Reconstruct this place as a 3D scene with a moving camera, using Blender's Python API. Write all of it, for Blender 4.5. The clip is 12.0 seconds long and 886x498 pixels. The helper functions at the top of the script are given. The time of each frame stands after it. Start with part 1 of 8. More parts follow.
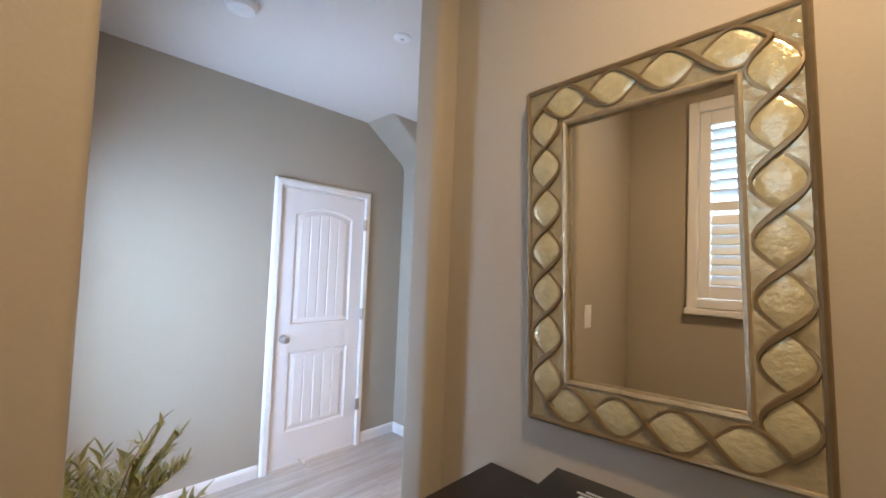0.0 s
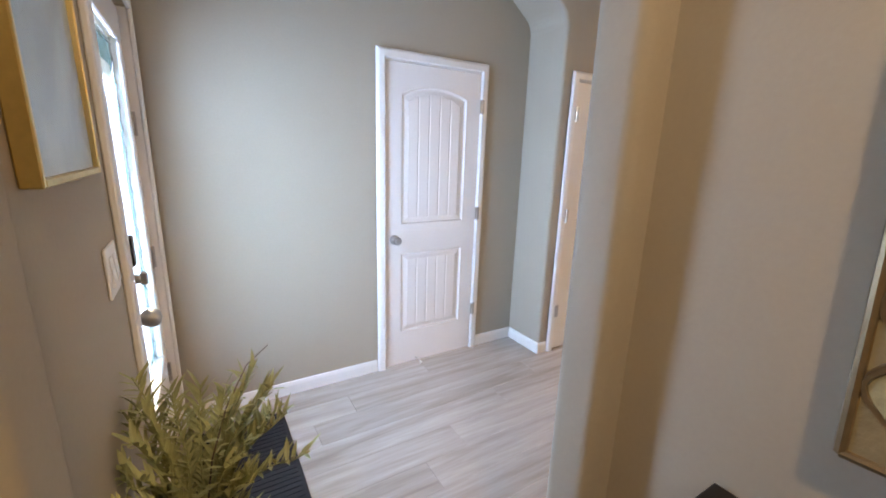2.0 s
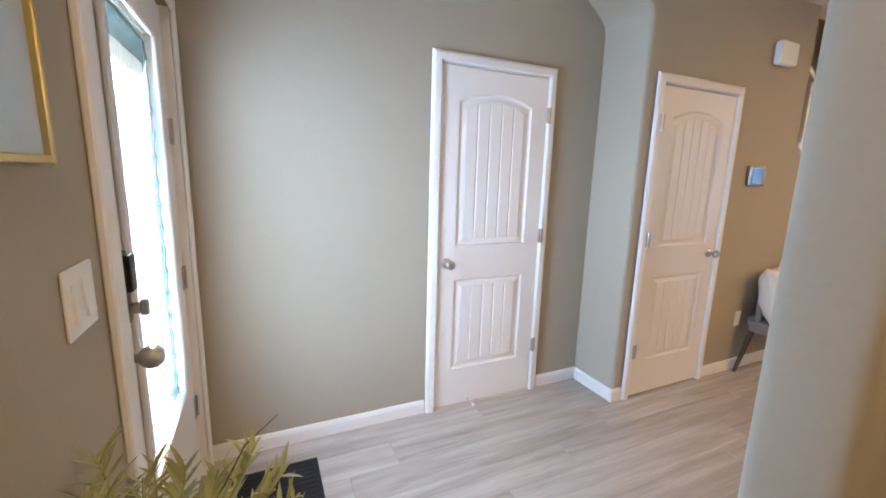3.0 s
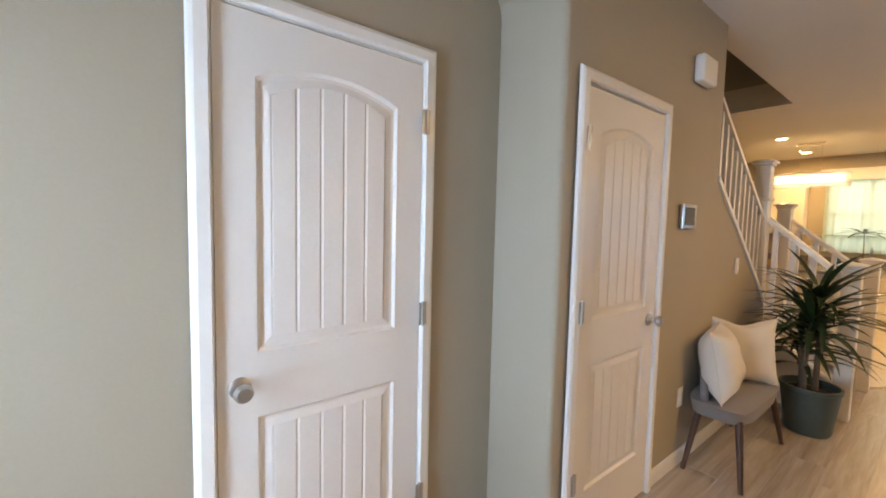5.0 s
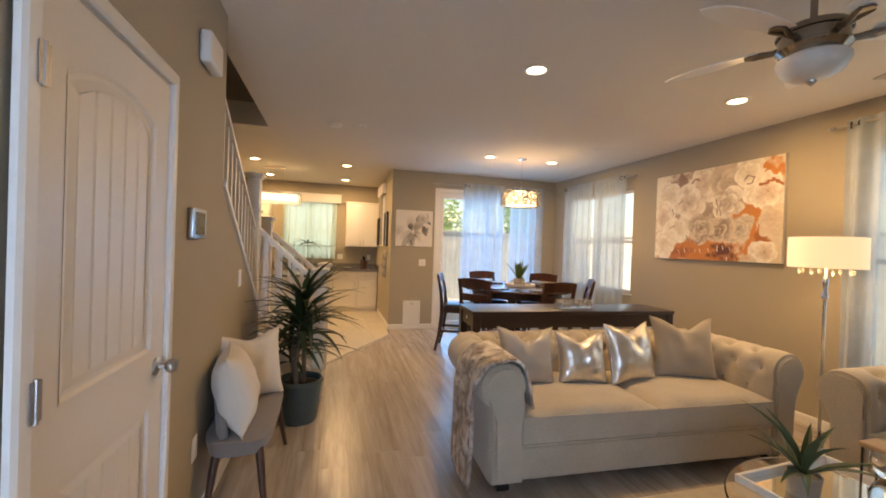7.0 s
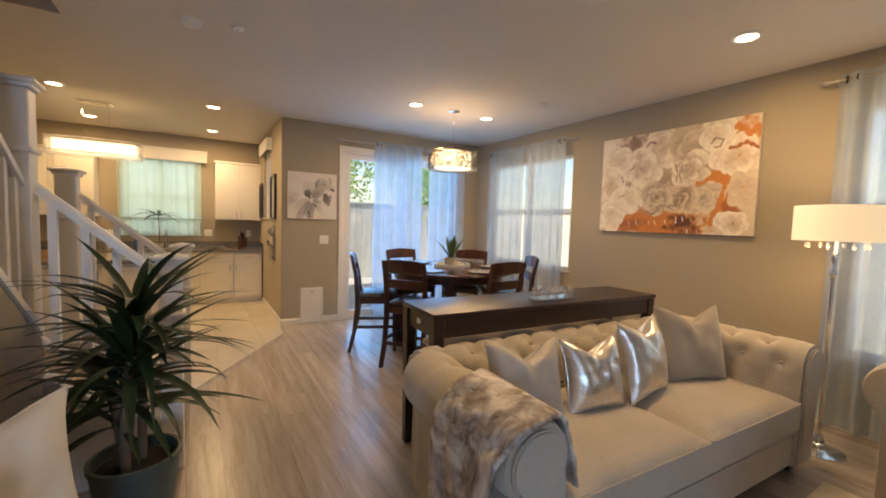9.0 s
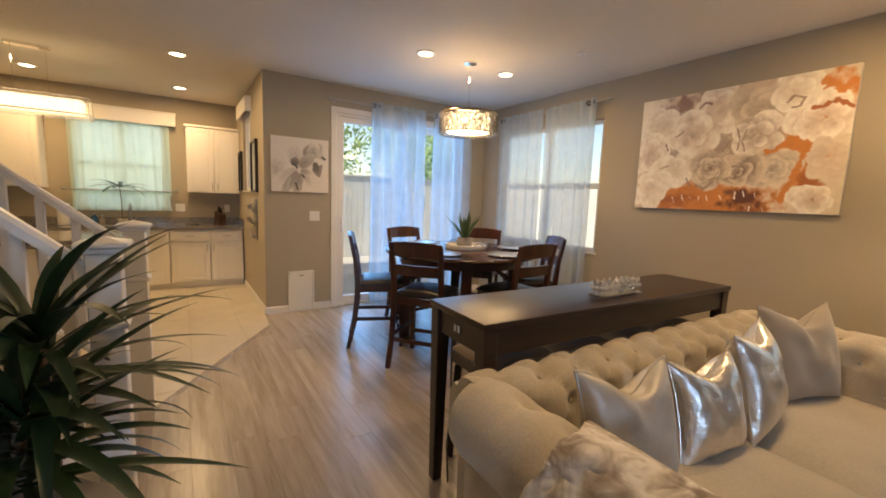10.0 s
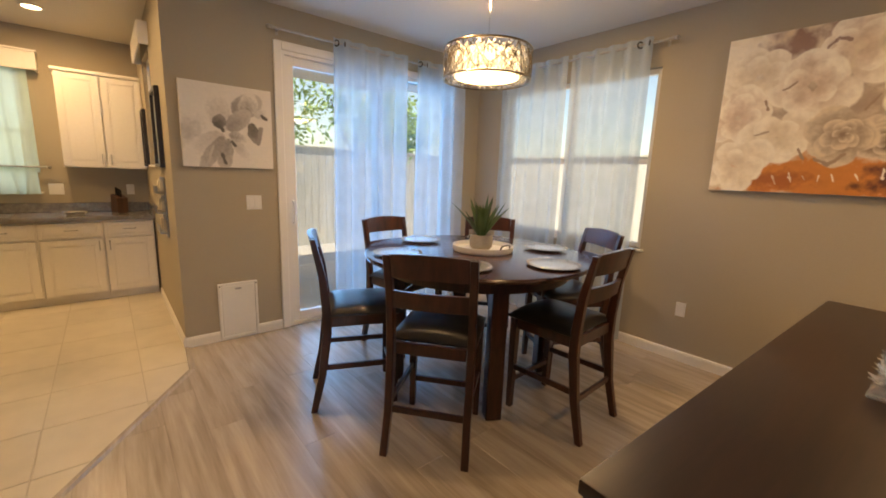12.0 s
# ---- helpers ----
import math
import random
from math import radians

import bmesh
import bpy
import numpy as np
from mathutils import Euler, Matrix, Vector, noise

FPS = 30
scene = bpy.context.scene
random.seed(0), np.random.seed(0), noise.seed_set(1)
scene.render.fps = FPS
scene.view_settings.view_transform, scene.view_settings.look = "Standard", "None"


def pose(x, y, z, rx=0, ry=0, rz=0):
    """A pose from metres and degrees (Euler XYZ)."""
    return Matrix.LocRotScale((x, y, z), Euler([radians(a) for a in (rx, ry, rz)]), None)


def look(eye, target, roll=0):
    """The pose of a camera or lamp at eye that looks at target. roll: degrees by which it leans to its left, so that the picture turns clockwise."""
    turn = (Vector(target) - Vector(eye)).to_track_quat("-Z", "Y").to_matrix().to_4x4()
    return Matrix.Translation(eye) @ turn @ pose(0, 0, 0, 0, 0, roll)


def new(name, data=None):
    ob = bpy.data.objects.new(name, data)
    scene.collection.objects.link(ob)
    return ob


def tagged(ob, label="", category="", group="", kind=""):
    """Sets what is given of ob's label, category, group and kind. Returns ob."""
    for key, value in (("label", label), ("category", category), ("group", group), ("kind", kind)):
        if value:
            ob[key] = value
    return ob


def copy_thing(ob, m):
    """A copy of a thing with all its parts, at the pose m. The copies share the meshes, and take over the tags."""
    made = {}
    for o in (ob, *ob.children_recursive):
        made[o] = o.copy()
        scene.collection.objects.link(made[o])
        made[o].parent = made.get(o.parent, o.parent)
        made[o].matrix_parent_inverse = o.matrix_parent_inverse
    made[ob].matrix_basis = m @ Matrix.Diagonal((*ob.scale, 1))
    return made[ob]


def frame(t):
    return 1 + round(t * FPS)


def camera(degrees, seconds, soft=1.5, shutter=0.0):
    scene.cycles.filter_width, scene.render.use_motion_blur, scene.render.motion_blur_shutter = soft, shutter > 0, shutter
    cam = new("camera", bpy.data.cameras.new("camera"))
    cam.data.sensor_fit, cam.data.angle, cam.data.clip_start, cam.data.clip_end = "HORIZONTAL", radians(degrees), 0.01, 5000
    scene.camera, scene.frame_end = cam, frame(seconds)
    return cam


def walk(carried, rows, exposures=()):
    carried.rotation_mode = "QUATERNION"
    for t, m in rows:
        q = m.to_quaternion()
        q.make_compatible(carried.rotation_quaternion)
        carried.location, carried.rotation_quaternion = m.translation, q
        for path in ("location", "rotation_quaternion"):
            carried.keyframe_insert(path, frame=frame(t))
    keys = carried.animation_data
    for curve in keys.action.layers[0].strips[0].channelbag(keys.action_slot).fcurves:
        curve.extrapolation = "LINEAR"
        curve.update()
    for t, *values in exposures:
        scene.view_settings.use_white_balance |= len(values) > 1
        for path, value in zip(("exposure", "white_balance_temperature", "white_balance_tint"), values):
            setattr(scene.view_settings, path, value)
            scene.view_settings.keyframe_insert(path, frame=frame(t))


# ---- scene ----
cam = camera(95.9, 12.0, soft=1.8)
PATH = [
    (0, (-0.072, 0.059, 1.508), (1.36, 1.452, 1.593), 2.3),
    (0.5, (-0.088, 0.161, 1.475), (1.259, 1.637, 1.402), 1.9),
    (1, (-0.082, 0.259, 1.46), (1.171, 1.79, 1.166), 1.8),
    (1.5, (0.028, 0.385, 1.485), (1.177, 1.959, 1.033), 1.9),
    (2, (0.15, 0.515, 1.507), (1.165, 2.174, 1.039), 1.8),
    (2.5, (0.184, 0.635, 1.453), (1.023, 2.402, 1.037), 1.5),
    (4.5, (0.752, 1.486, 1.439), (1.575, 3.294, 1.208), 1.4),
    (5, (0.976, 1.615, 1.446), (2.212, 3.181, 1.308), 1.3),
    (5.5, (1.122, 1.729, 1.447), (2.787, 2.834, 1.382), 1.6),
    (6, (1.188, 1.874, 1.445), (3.132, 2.343, 1.419), 1.8),
    (6.5, (1.253, 1.928, 1.453), (3.246, 1.765, 1.437), 2.0),
    (7, (1.403, 1.938, 1.441), (3.333, 1.411, 1.426), 2.0),
    (7.5, (1.608, 1.921, 1.437), (3.46, 1.168, 1.408), 2.0),
    (9.5, (2.976, 1.899, 1.405), (4.653, 0.824, 1.237), 2.0),
    (10, (3.303, 1.804, 1.396), (4.959, 0.711, 1.149), 2.1),
    (10.5, (3.614, 1.751, 1.391), (5.246, 0.636, 1.081), 2.2),
    (11, (3.897, 1.701, 1.401), (5.502, 0.56, 1.053), 2.1),
    (11.5, (4.239, 1.538, 1.405), (5.787, 0.324, 1.045), 2.2),
    (12, (4.598, 1.39, 1.418), (6.103, 0.123, 1.056), 2.1),
]
EXPOSURES = [(0.0, 1.66, 7700, 15), (2.7, 1.64, 8200, 14), (4.5, 1.46, 9800, 13), (6.5, 1.14, 9200, 13), (9.5, 0.84, 7900, 10), (12.0, 0.80, 8800, 11)]
walk(cam, [(t, look(eye, target, roll)) for t, eye, target, roll in PATH], exposures=EXPOSURES)

# ---- world, sun and exposure ----
scene.world = bpy.data.worlds.new("sky")
scene.world.use_nodes = True
wn = scene.world.node_tree
sky = wn.nodes.new("ShaderNodeTexSky")
sky.sky_type = 'NISHITA'
sky.sun_disc = False
sky.sun_elevation = radians(52)
sky.sun_rotation = radians(20)
wn.links.new(sky.outputs[0], wn.nodes["Background"].inputs[0])
wn.nodes["Background"].inputs[1].default_value = 0.15
sun_data = bpy.data.lights.new("sun", 'SUN')
sun_data.energy, sun_data.angle, sun_data.color = 4.0, radians(0.6), (1.0, 0.95, 0.88)
sun = new("sun", sun_data)
sun.matrix_world = look((3, 12, 17), (7, 0, 0))

CEIL = 2.71
WARM = (1.0, 0.70, 0.40)


def lamp(name, kind, where, watts, colour, size=0.1, target=None, size_y=None):
    data = bpy.data.lights.new(name, kind)
    data.energy, data.color = watts, colour
    if kind == 'AREA':
        data.size = size
        if size_y:
            data.shape, data.size_y = 'RECTANGLE', size_y
        else:
            data.shape = 'DISK'
    else:
        data.shadow_soft_size = size
    ob = new(name, data)
    ob.matrix_world = look(where, target) if target else pose(*where)
    return ob


DOWNLIGHTS = [(3.97, 0.60), (3.93, -1.19), (6.62, -0.12), (6.61, -1.08), (8.18, 1.77), (9.73, 1.75), (8.21, 3.17), (9.75, 3.17)]
for dx, dy in DOWNLIGHTS:
    lamp("downlight_lamp", 'AREA', (dx, dy, CEIL - 0.035), 8.0 if dx > 8 else 9.2 if dy < -1 else 8.0, WARM, 0.13, (dx, dy, 0))
lamp("chandelier_lamp", 'POINT', (6.57, -0.59, 2.12), 5.5, WARM, 0.12)
lamp("island_light_lamp", 'POINT', (8.8, 2.95, 2.17), 1.3, WARM, 0.10)
lamp("floor_lamp_bulb", 'POINT', (3.49, -1.53, 1.47), 4.8, WARM, 0.07)
# unseen ceiling light, assumed and added for the warm light high in the nook
UNSEEN_NOOK_LIGHT = (0.25, -0.05)
lamp("nook_downlight_lamp", "AREA", (*UNSEEN_NOOK_LIGHT, CEIL - 0.035), 6.5, (1.0, 0.80, 0.58), 0.13, (*UNSEEN_NOOK_LIGHT, 0))
# daylight standing in the openings
DAY = (0.30, 0.60, 1.0)
door_glow = lamp("front_door_daylight", 'AREA', (-0.14, 2.33, 1.25), 17.5, (0.32, 0.53, 0.97), 0.5, (2, 2.33, 1.05), 1.3)
door_glow.data.spread = radians(156)
lamp("nook_window_daylight", 'AREA', (-0.86, 0.30, 1.9), 4.5, DAY, 0.6, (2, 0.30, 1.7), 1.0)
lamp("patio_door_daylight", 'AREA', (8.36, -0.75, 1.25), 33, (0.09, 0.40, 1.0), 1.8, (4.5, -0.75, 0.75), 2.2)
lamp("dining_window_daylight", 'AREA', (6.95, -2.32, 1.6), 2.8, DAY, 1.5, (6.95, 2, 1.2), 1.35)
lamp("living_window_daylight", 'AREA', (2.75, -2.32, 1.5), 6.5, DAY, 1.6, (2.75, 2, 1.2), 1.6)
lamp("kitchen_window_daylight", 'AREA', (10.62, 2.45, 1.7), 2.2, (0.5, 0.8, 1.0), 1.0, (2, 2.45, 1.2), 1.1)


# ---- materials ----
def node_mat(name):
    m = bpy.data.materials.new(name)
    m.use_nodes = True
    return m, m.node_tree, m.node_tree.nodes["Principled BSDF"]


def surf(name, rgb, rough=0.5, metal=0.0, scale=40.0, bump=0.05, vary=0.08, blotch=2.0, stretch=(1, 1, 1), random_obj=0.0, spec=0.5,
         emit=None, emit_strength=0.0, sheen=0.0, coat=0.0):
    """A surface with two scales of colour variation and a fine relief."""
    m, t, b = node_mat(name)
    tc = t.nodes.new("ShaderNodeTexCoord")
    mp = t.nodes.new("ShaderNodeMapping")
    mp.inputs["Scale"].default_value = stretch
    t.links.new(tc.outputs["Object"], mp.inputs["Vector"])
    fine = t.nodes.new("ShaderNodeTexNoise")
    fine.inputs["Scale"].default_value, fine.inputs["Detail"].default_value = scale, 4
    big = t.nodes.new("ShaderNodeTexNoise")
    big.inputs["Scale"].default_value, big.inputs["Detail"].default_value = blotch, 3
    t.links.new(mp.outputs[0], fine.inputs["Vector"])
    t.links.new(mp.outputs[0], big.inputs["Vector"])
    mix = t.nodes.new("ShaderNodeMath")
    mix.operation = 'ADD'
    t.links.new(fine.outputs["Fac"], mix.inputs[0])
    t.links.new(big.outputs["Fac"], mix.inputs[1])
    value = mix.outputs[0]
    if random_obj:
        info = t.nodes.new("ShaderNodeObjectInfo")
        ra = t.nodes.new("ShaderNodeMath")
        ra.operation = 'MULTIPLY_ADD'
        ra.inputs[1].default_value = random_obj
        t.links.new(info.outputs["Random"], ra.inputs[0])
        t.links.new(value, ra.inputs[2])
        value = ra.outputs[0]
    ramp = t.nodes.new("ShaderNodeMapRange")
    ramp.inputs["From Min"].default_value, ramp.inputs["From Max"].default_value = 0.6, 1.4 + random_obj
    ramp.inputs["To Min"].default_value, ramp.inputs["To Max"].default_value = 1 - vary, 1 + vary
    t.links.new(value, ramp.inputs["Value"])
    col = t.nodes.new("ShaderNodeVectorMath")
    col.operation = 'SCALE'
    col.inputs[0].default_value = rgb
    t.links.new(ramp.outputs[0], col.inputs["Scale"])
    t.links.new(col.outputs[0], b.inputs["Base Color"])
    b.inputs["Roughness"].default_value, b.inputs["Metallic"].default_value = rough, metal
    b.inputs["Specular IOR Level"].default_value = spec
    b.inputs["Sheen Weight"].default_value = sheen
    b.inputs["Coat Weight"].default_value = coat
    if bump:
        bp = t.nodes.new("ShaderNodeBump")
        bp.inputs["Strength"].default_value, bp.inputs["Distance"].default_value = bump, 0.01
        t.links.new(fine.outputs["Fac"], bp.inputs["Height"])
        t.links.new(bp.outputs[0], b.inputs["Normal"])
    if emit:
        b.inputs["Emission Color"].default_value = (*emit, 1)
        b.inputs["Emission Strength"].default_value = emit_strength
    return m


def wood_mat(name, dark, light, rough=0.35, scale=3.0, along=(0.6, 9, 9), random_obj=1.0, bump=0.05, coat=0.0):
    """Grain that runs along local x, shifted from board to board."""
    m, t, b = node_mat(name)
    tc = t.nodes.new("ShaderNodeTexCoord")
    info = t.nodes.new("ShaderNodeObjectInfo")
    sh = t.nodes.new("ShaderNodeVectorMath")
    sh.operation = 'MULTIPLY_ADD'
    sh.inputs[1].default_value = (1, 1, 1)
    off = t.nodes.new("ShaderNodeVectorMath")
    off.operation = 'SCALE'
    off.inputs[0].default_value = (37.0, 19.0, 11.0)
    t.links.new(info.outputs["Random"], off.inputs["Scale"])
    t.links.new(tc.outputs["Object"], sh.inputs[0])
    t.links.new(off.outputs[0], sh.inputs[2])
    mp = t.nodes.new("ShaderNodeMapping")
    mp.inputs["Scale"].default_value = along
    t.links.new(sh.outputs[0], mp.inputs["Vector"])
    n1 = t.nodes.new("ShaderNodeTexNoise")
    n1.inputs["Scale"].default_value, n1.inputs["Detail"].default_value, n1.inputs["Distortion"].default_value = scale, 6, 0.6
    n2 = t.nodes.new("ShaderNodeTexNoise")
    n2.inputs["Scale"].default_value, n2.inputs["Detail"].default_value = scale * 5, 3
    t.links.new(mp.outputs[0], n1.inputs["Vector"])
    t.links.new(mp.outputs[0], n2.inputs["Vector"])
    a1 = t.nodes.new("ShaderNodeMath")
    a1.operation = 'MULTIPLY_ADD'
    a1.inputs[1].default_value = 0.35
    t.links.new(n2.outputs["Fac"], a1.inputs[0])
    t.links.new(n1.outputs["Fac"], a1.inputs[2])
    a2 = t.nodes.new("ShaderNodeMath")
    a2.operation = 'MULTIPLY_ADD'
    a2.inputs[1].default_value = 0.22 * random_obj
    t.links.new(info.outputs["Random"], a2.inputs[0])
    t.links.new(a1.outputs[0], a2.inputs[2])
    cr = t.nodes.new("ShaderNodeValToRGB")
    cr.color_ramp.elements[0].position, cr.color_ramp.elements[1].position = 0.42, 0.98
    cr.color_ramp.elements[0].color, cr.color_ramp.elements[1].color = (*dark, 1), (*light, 1)
    t.links.new(a2.outputs[0], cr.inputs[0])
    t.links.new(cr.outputs[0], b.inputs["Base Color"])
    b.inputs["Roughness"].default_value = rough
    b.inputs["Coat Weight"].default_value = coat
    b.inputs["Coat Roughness"].default_value = 0.15
    bp = t.nodes.new("ShaderNodeBump")
    bp.inputs["Strength"].default_value, bp.inputs["Distance"].default_value = bump, 0.004
    t.links.new(n1.outputs["Fac"], bp.inputs["Height"])
    t.links.new(bp.outputs[0], b.inputs["Normal"])
    return m


def glass_mat(name, rgb=(1, 1, 1), rough=0.0, bump=0.0):
    m, t, b = node_mat(name)
    b.inputs["Base Color"].default_value = (*rgb, 1)
    b.inputs["Transmission Weight"].default_value = 1.0
    b.inputs["Roughness"].default_value = rough
    b.inputs["IOR"].default_value = 1.45
    if bump:
        n = t.nodes.new("ShaderNodeTexNoise")
        n.inputs["Scale"].default_value = 30
        bp = t.nodes.new("ShaderNodeBump")
        bp.inputs["Strength"].default_value, bp.inputs["Distance"].default_value = bump, 0.01
        t.links.new(n.outputs["Fac"], bp.inputs["Height"])
        t.links.new(bp.outputs[0], b.inputs["Normal"])
    return m


def pane_mat(name, tint=(0.95, 0.98, 1.0)):
    """Thin window glass: clear, with a weak mirror."""
    m, t, b = node_mat(name)
    t.nodes.remove(b)
    out = t.nodes["Material Output"]
    tr = t.nodes.new("ShaderNodeBsdfTransparent")
    tr.inputs[0].default_value = (*tint, 1)
    gl = t.nodes.new("ShaderNodeBsdfGlossy")
    gl.inputs["Roughness"].default_value = 0.02
    mx = t.nodes.new("ShaderNodeMixShader")
    mx.inputs[0].default_value = 0.06
    t.links.new(tr.outputs[0], mx.inputs[1])
    t.links.new(gl.outputs[0], mx.inputs[2])
    t.links.new(mx.outputs[0], out.inputs[0])
    return m


def sheer_mat(name, rgb, clear, through_light=0.6):
    """Sheer cloth: part open weave, part cloth that lets light through."""
    m, t, b = node_mat(name)
    t.nodes.remove(b)
    out = t.nodes["Material Output"]
    tc = t.nodes.new("ShaderNodeTexCoord")
    nz = t.nodes.new("ShaderNodeTexNoise")
    nz.inputs["Scale"].default_value = 6
    t.links.new(tc.outputs["Object"], nz.inputs["Vector"])
    tr = t.nodes.new("ShaderNodeBsdfTransparent")
    df = t.nodes.new("ShaderNodeBsdfDiffuse")
    tl = t.nodes.new("ShaderNodeBsdfTranslucent")
    df.inputs[0].default_value = tl.inputs[0].default_value = (*rgb, 1)
    m1 = t.nodes.new("ShaderNodeMixShader")
    m1.inputs[0].default_value = through_light
    t.links.new(df.outputs[0], m1.inputs[1])
    t.links.new(tl.outputs[0], m1.inputs[2])
    rg = t.nodes.new("ShaderNodeMapRange")
    rg.inputs["To Min"].default_value, rg.inputs["To Max"].default_value = clear * 0.7, clear * 1.3
    t.links.new(nz.outputs["Fac"], rg.inputs["Value"])
    m2 = t.nodes.new("ShaderNodeMixShader")
    t.links.new(rg.outputs[0], m2.inputs[0])
    t.links.new(m1.outputs[0], m2.inputs[1])
    t.links.new(tr.outputs[0], m2.inputs[2])
    t.links.new(m2.outputs[0], out.inputs[0])
    return m


def blotch_mat(name, stops, scale, detail=5, rough=0.6, distort=1.5, second=None):
    """Painted or veined surface: noise through a ramp of colours."""
    m, t, b = node_mat(name)
    tc = t.nodes.new("ShaderNodeTexCoord")
    n = t.nodes.new("ShaderNodeTexNoise")
    n.inputs["Scale"].default_value, n.inputs["Detail"].default_value, n.inputs["Distortion"].default_value = scale, detail, distort
    t.links.new(tc.outputs["Object"], n.inputs["Vector"])
    cr = t.nodes.new("ShaderNodeValToRGB")
    els = cr.color_ramp.elements
    els[0].position, els[0].color = stops[0][0], (*stops[0][1], 1)
    els[1].position, els[1].color = stops[-1][0], (*stops[-1][1], 1)
    for p, c in stops[1:-1]:
        e = els.new(p)
        e.color = (*c, 1)
    t.links.new(n.outputs["Fac"], cr.inputs[0])
    t.links.new(cr.outputs[0], b.inputs["Base Color"])
    b.inputs["Roughness"].default_value = rough
    bp = t.nodes.new("ShaderNodeBump")
    bp.inputs["Strength"].default_value, bp.inputs["Distance"].default_value = 0.15, 0.01
    t.links.new(n.outputs["Fac"], bp.inputs["Height"])
    t.links.new(bp.outputs[0], b.inputs["Normal"])
    return m


WALL = surf("wall_paint", (0.405, 0.350, 0.268), 0.75, scale=90, bump=0.05, vary=0.03, blotch=1.2, spec=0.3)
CEILING = surf("ceiling_paint", (0.70, 0.65, 0.58), 0.85, scale=70, bump=0.12, vary=0.03, blotch=1.0, spec=0.2)
TRIM = surf("white_trim_paint", (0.78, 0.75, 0.70), 0.38, scale=30, bump=0.02, vary=0.03)
DOORPAINT = surf("door_paint", (0.76, 0.72, 0.67), 0.35, scale=60, bump=0.03, vary=0.025)
PLASTIC = surf("white_plastic", (0.78, 0.76, 0.72), 0.35, scale=30, bump=0.0, vary=0.02)
NICKEL = surf("brushed_nickel", (0.46, 0.44, 0.41), 0.38, 1.0, scale=120, bump=0.02, vary=0.06)
CHROME = surf("polished_chrome", (0.80, 0.79, 0.77), 0.08, 1.0, scale=20, bump=0.0, vary=0.02)
BRONZE = surf("dark_bronze", (0.10, 0.085, 0.07), 0.35, 1.0, scale=60, bump=0.02, vary=0.1)
GOLD = surf("brushed_gold", (0.62, 0.44, 0.16), 0.35, 0.9, scale=90, bump=0.03, vary=0.1)
CHAMPAGNE = surf("champagne_leaf", (0.50, 0.42, 0.28), 0.32, 0.75, scale=60, bump=0.15, vary=0.18, blotch=12)
CHAMPAGNE_GLASS = surf("champagne_glass_inlay", (0.50, 0.43, 0.27), 0.14, 0.55, scale=50, bump=0.35, vary=0.16, blotch=18, coat=0.6)
LOZENGE = surf("pale_gold_glass", (0.56, 0.50, 0.30), 0.2, 0.35, scale=60, bump=0.35, vary=0.16, blotch=16, coat=1.0)
FRAMEBROWN = surf("aged_bronze_ribbon", (0.27, 0.20, 0.115), 0.30, 0.7, scale=50, bump=0.1, vary=0.15)
MIRROR = surf("mirror_silver", (0.90, 0.90, 0.88), 0.012, 1.0, scale=5, bump=0.0, vary=0.005)
BLACKWOOD = surf("black_lacquered_wood", (0.014, 0.010, 0.009), 0.35, scale=25, bump=0.05, vary=0.2, stretch=(1, 8, 8))
DARKWOOD = wood_mat("espresso_wood", (0.012, 0.006, 0.005), (0.030, 0.014, 0.010), 0.34, 4, (0.7, 8, 8), 0.4, 0.05, 0.0)
CHAIRWOOD = wood_mat("cherry_stained_wood", (0.014, 0.005, 0.004), (0.075, 0.022, 0.013), 0.28, 4, (6, 6, 0.8), 0.6, 0.04, 0.3)
TABLEWOOD = wood_mat("table_top_wood", (0.020, 0.008, 0.006), (0.085, 0.030, 0.018), 0.22, 3, (0.6, 8, 8), 0.2, 0.03, 0.4)
LEGWOOD = wood_mat("walnut_leg_wood", (0.035, 0.016, 0.010), (0.10, 0.048, 0.028), 0.35, 4, (7, 7, 0.8), 0.5)
PLANK = wood_mat("grey_oak_plank", (0.27, 0.220, 0.180), (0.50, 0.430, 0.368), 0.27, 2.2, (0.55, 7, 7), 0.6, 0.03, 0.0)
PLANK.node_tree.nodes["Principled BSDF"].inputs["Specular IOR Level"].default_value = 0.75
LEATHER = surf("black_leather", (0.018, 0.016, 0.016), 0.30, scale=140, bump=0.10, vary=0.15)
SOFAFAB = surf("oatmeal_velvet", (0.47, 0.413, 0.328), 0.85, scale=90, bump=0.14, vary=0.13, blotch=4, sheen=0.35, spec=0.2)
PILLOWFAB = surf("taupe_velvet_pillow", (0.36, 0.31, 0.25), 0.8, scale=220, bump=0.05, vary=0.06, blotch=6, sheen=0.4, spec=0.2)
SATINFAB = surf("silver_taupe_satin", (0.45, 0.415, 0.36), 0.42, 0.25, scale=20, bump=0.5, vary=0.08, blotch=6)
SILVERFAB = surf("silver_lame_cloth", (0.74, 0.71, 0.67), 0.32, 0.85, scale=16, bump=1.0, vary=0.10, blotch=8)
CREAMFAB = surf("cream_linen", (0.66, 0.60, 0.51), 0.9, scale=260, bump=0.10, vary=0.04, sheen=0.2, spec=0.2)
GREYFAB = surf("grey_wool", (0.22, 0.195, 0.18), 0.9, scale=240, bump=0.12, vary=0.06, sheen=0.2, spec=0.2)
STOOLFAB = surf("stone_linen_seat", (0.36, 0.29, 0.23), 0.85, scale=240, bump=0.1, vary=0.06)
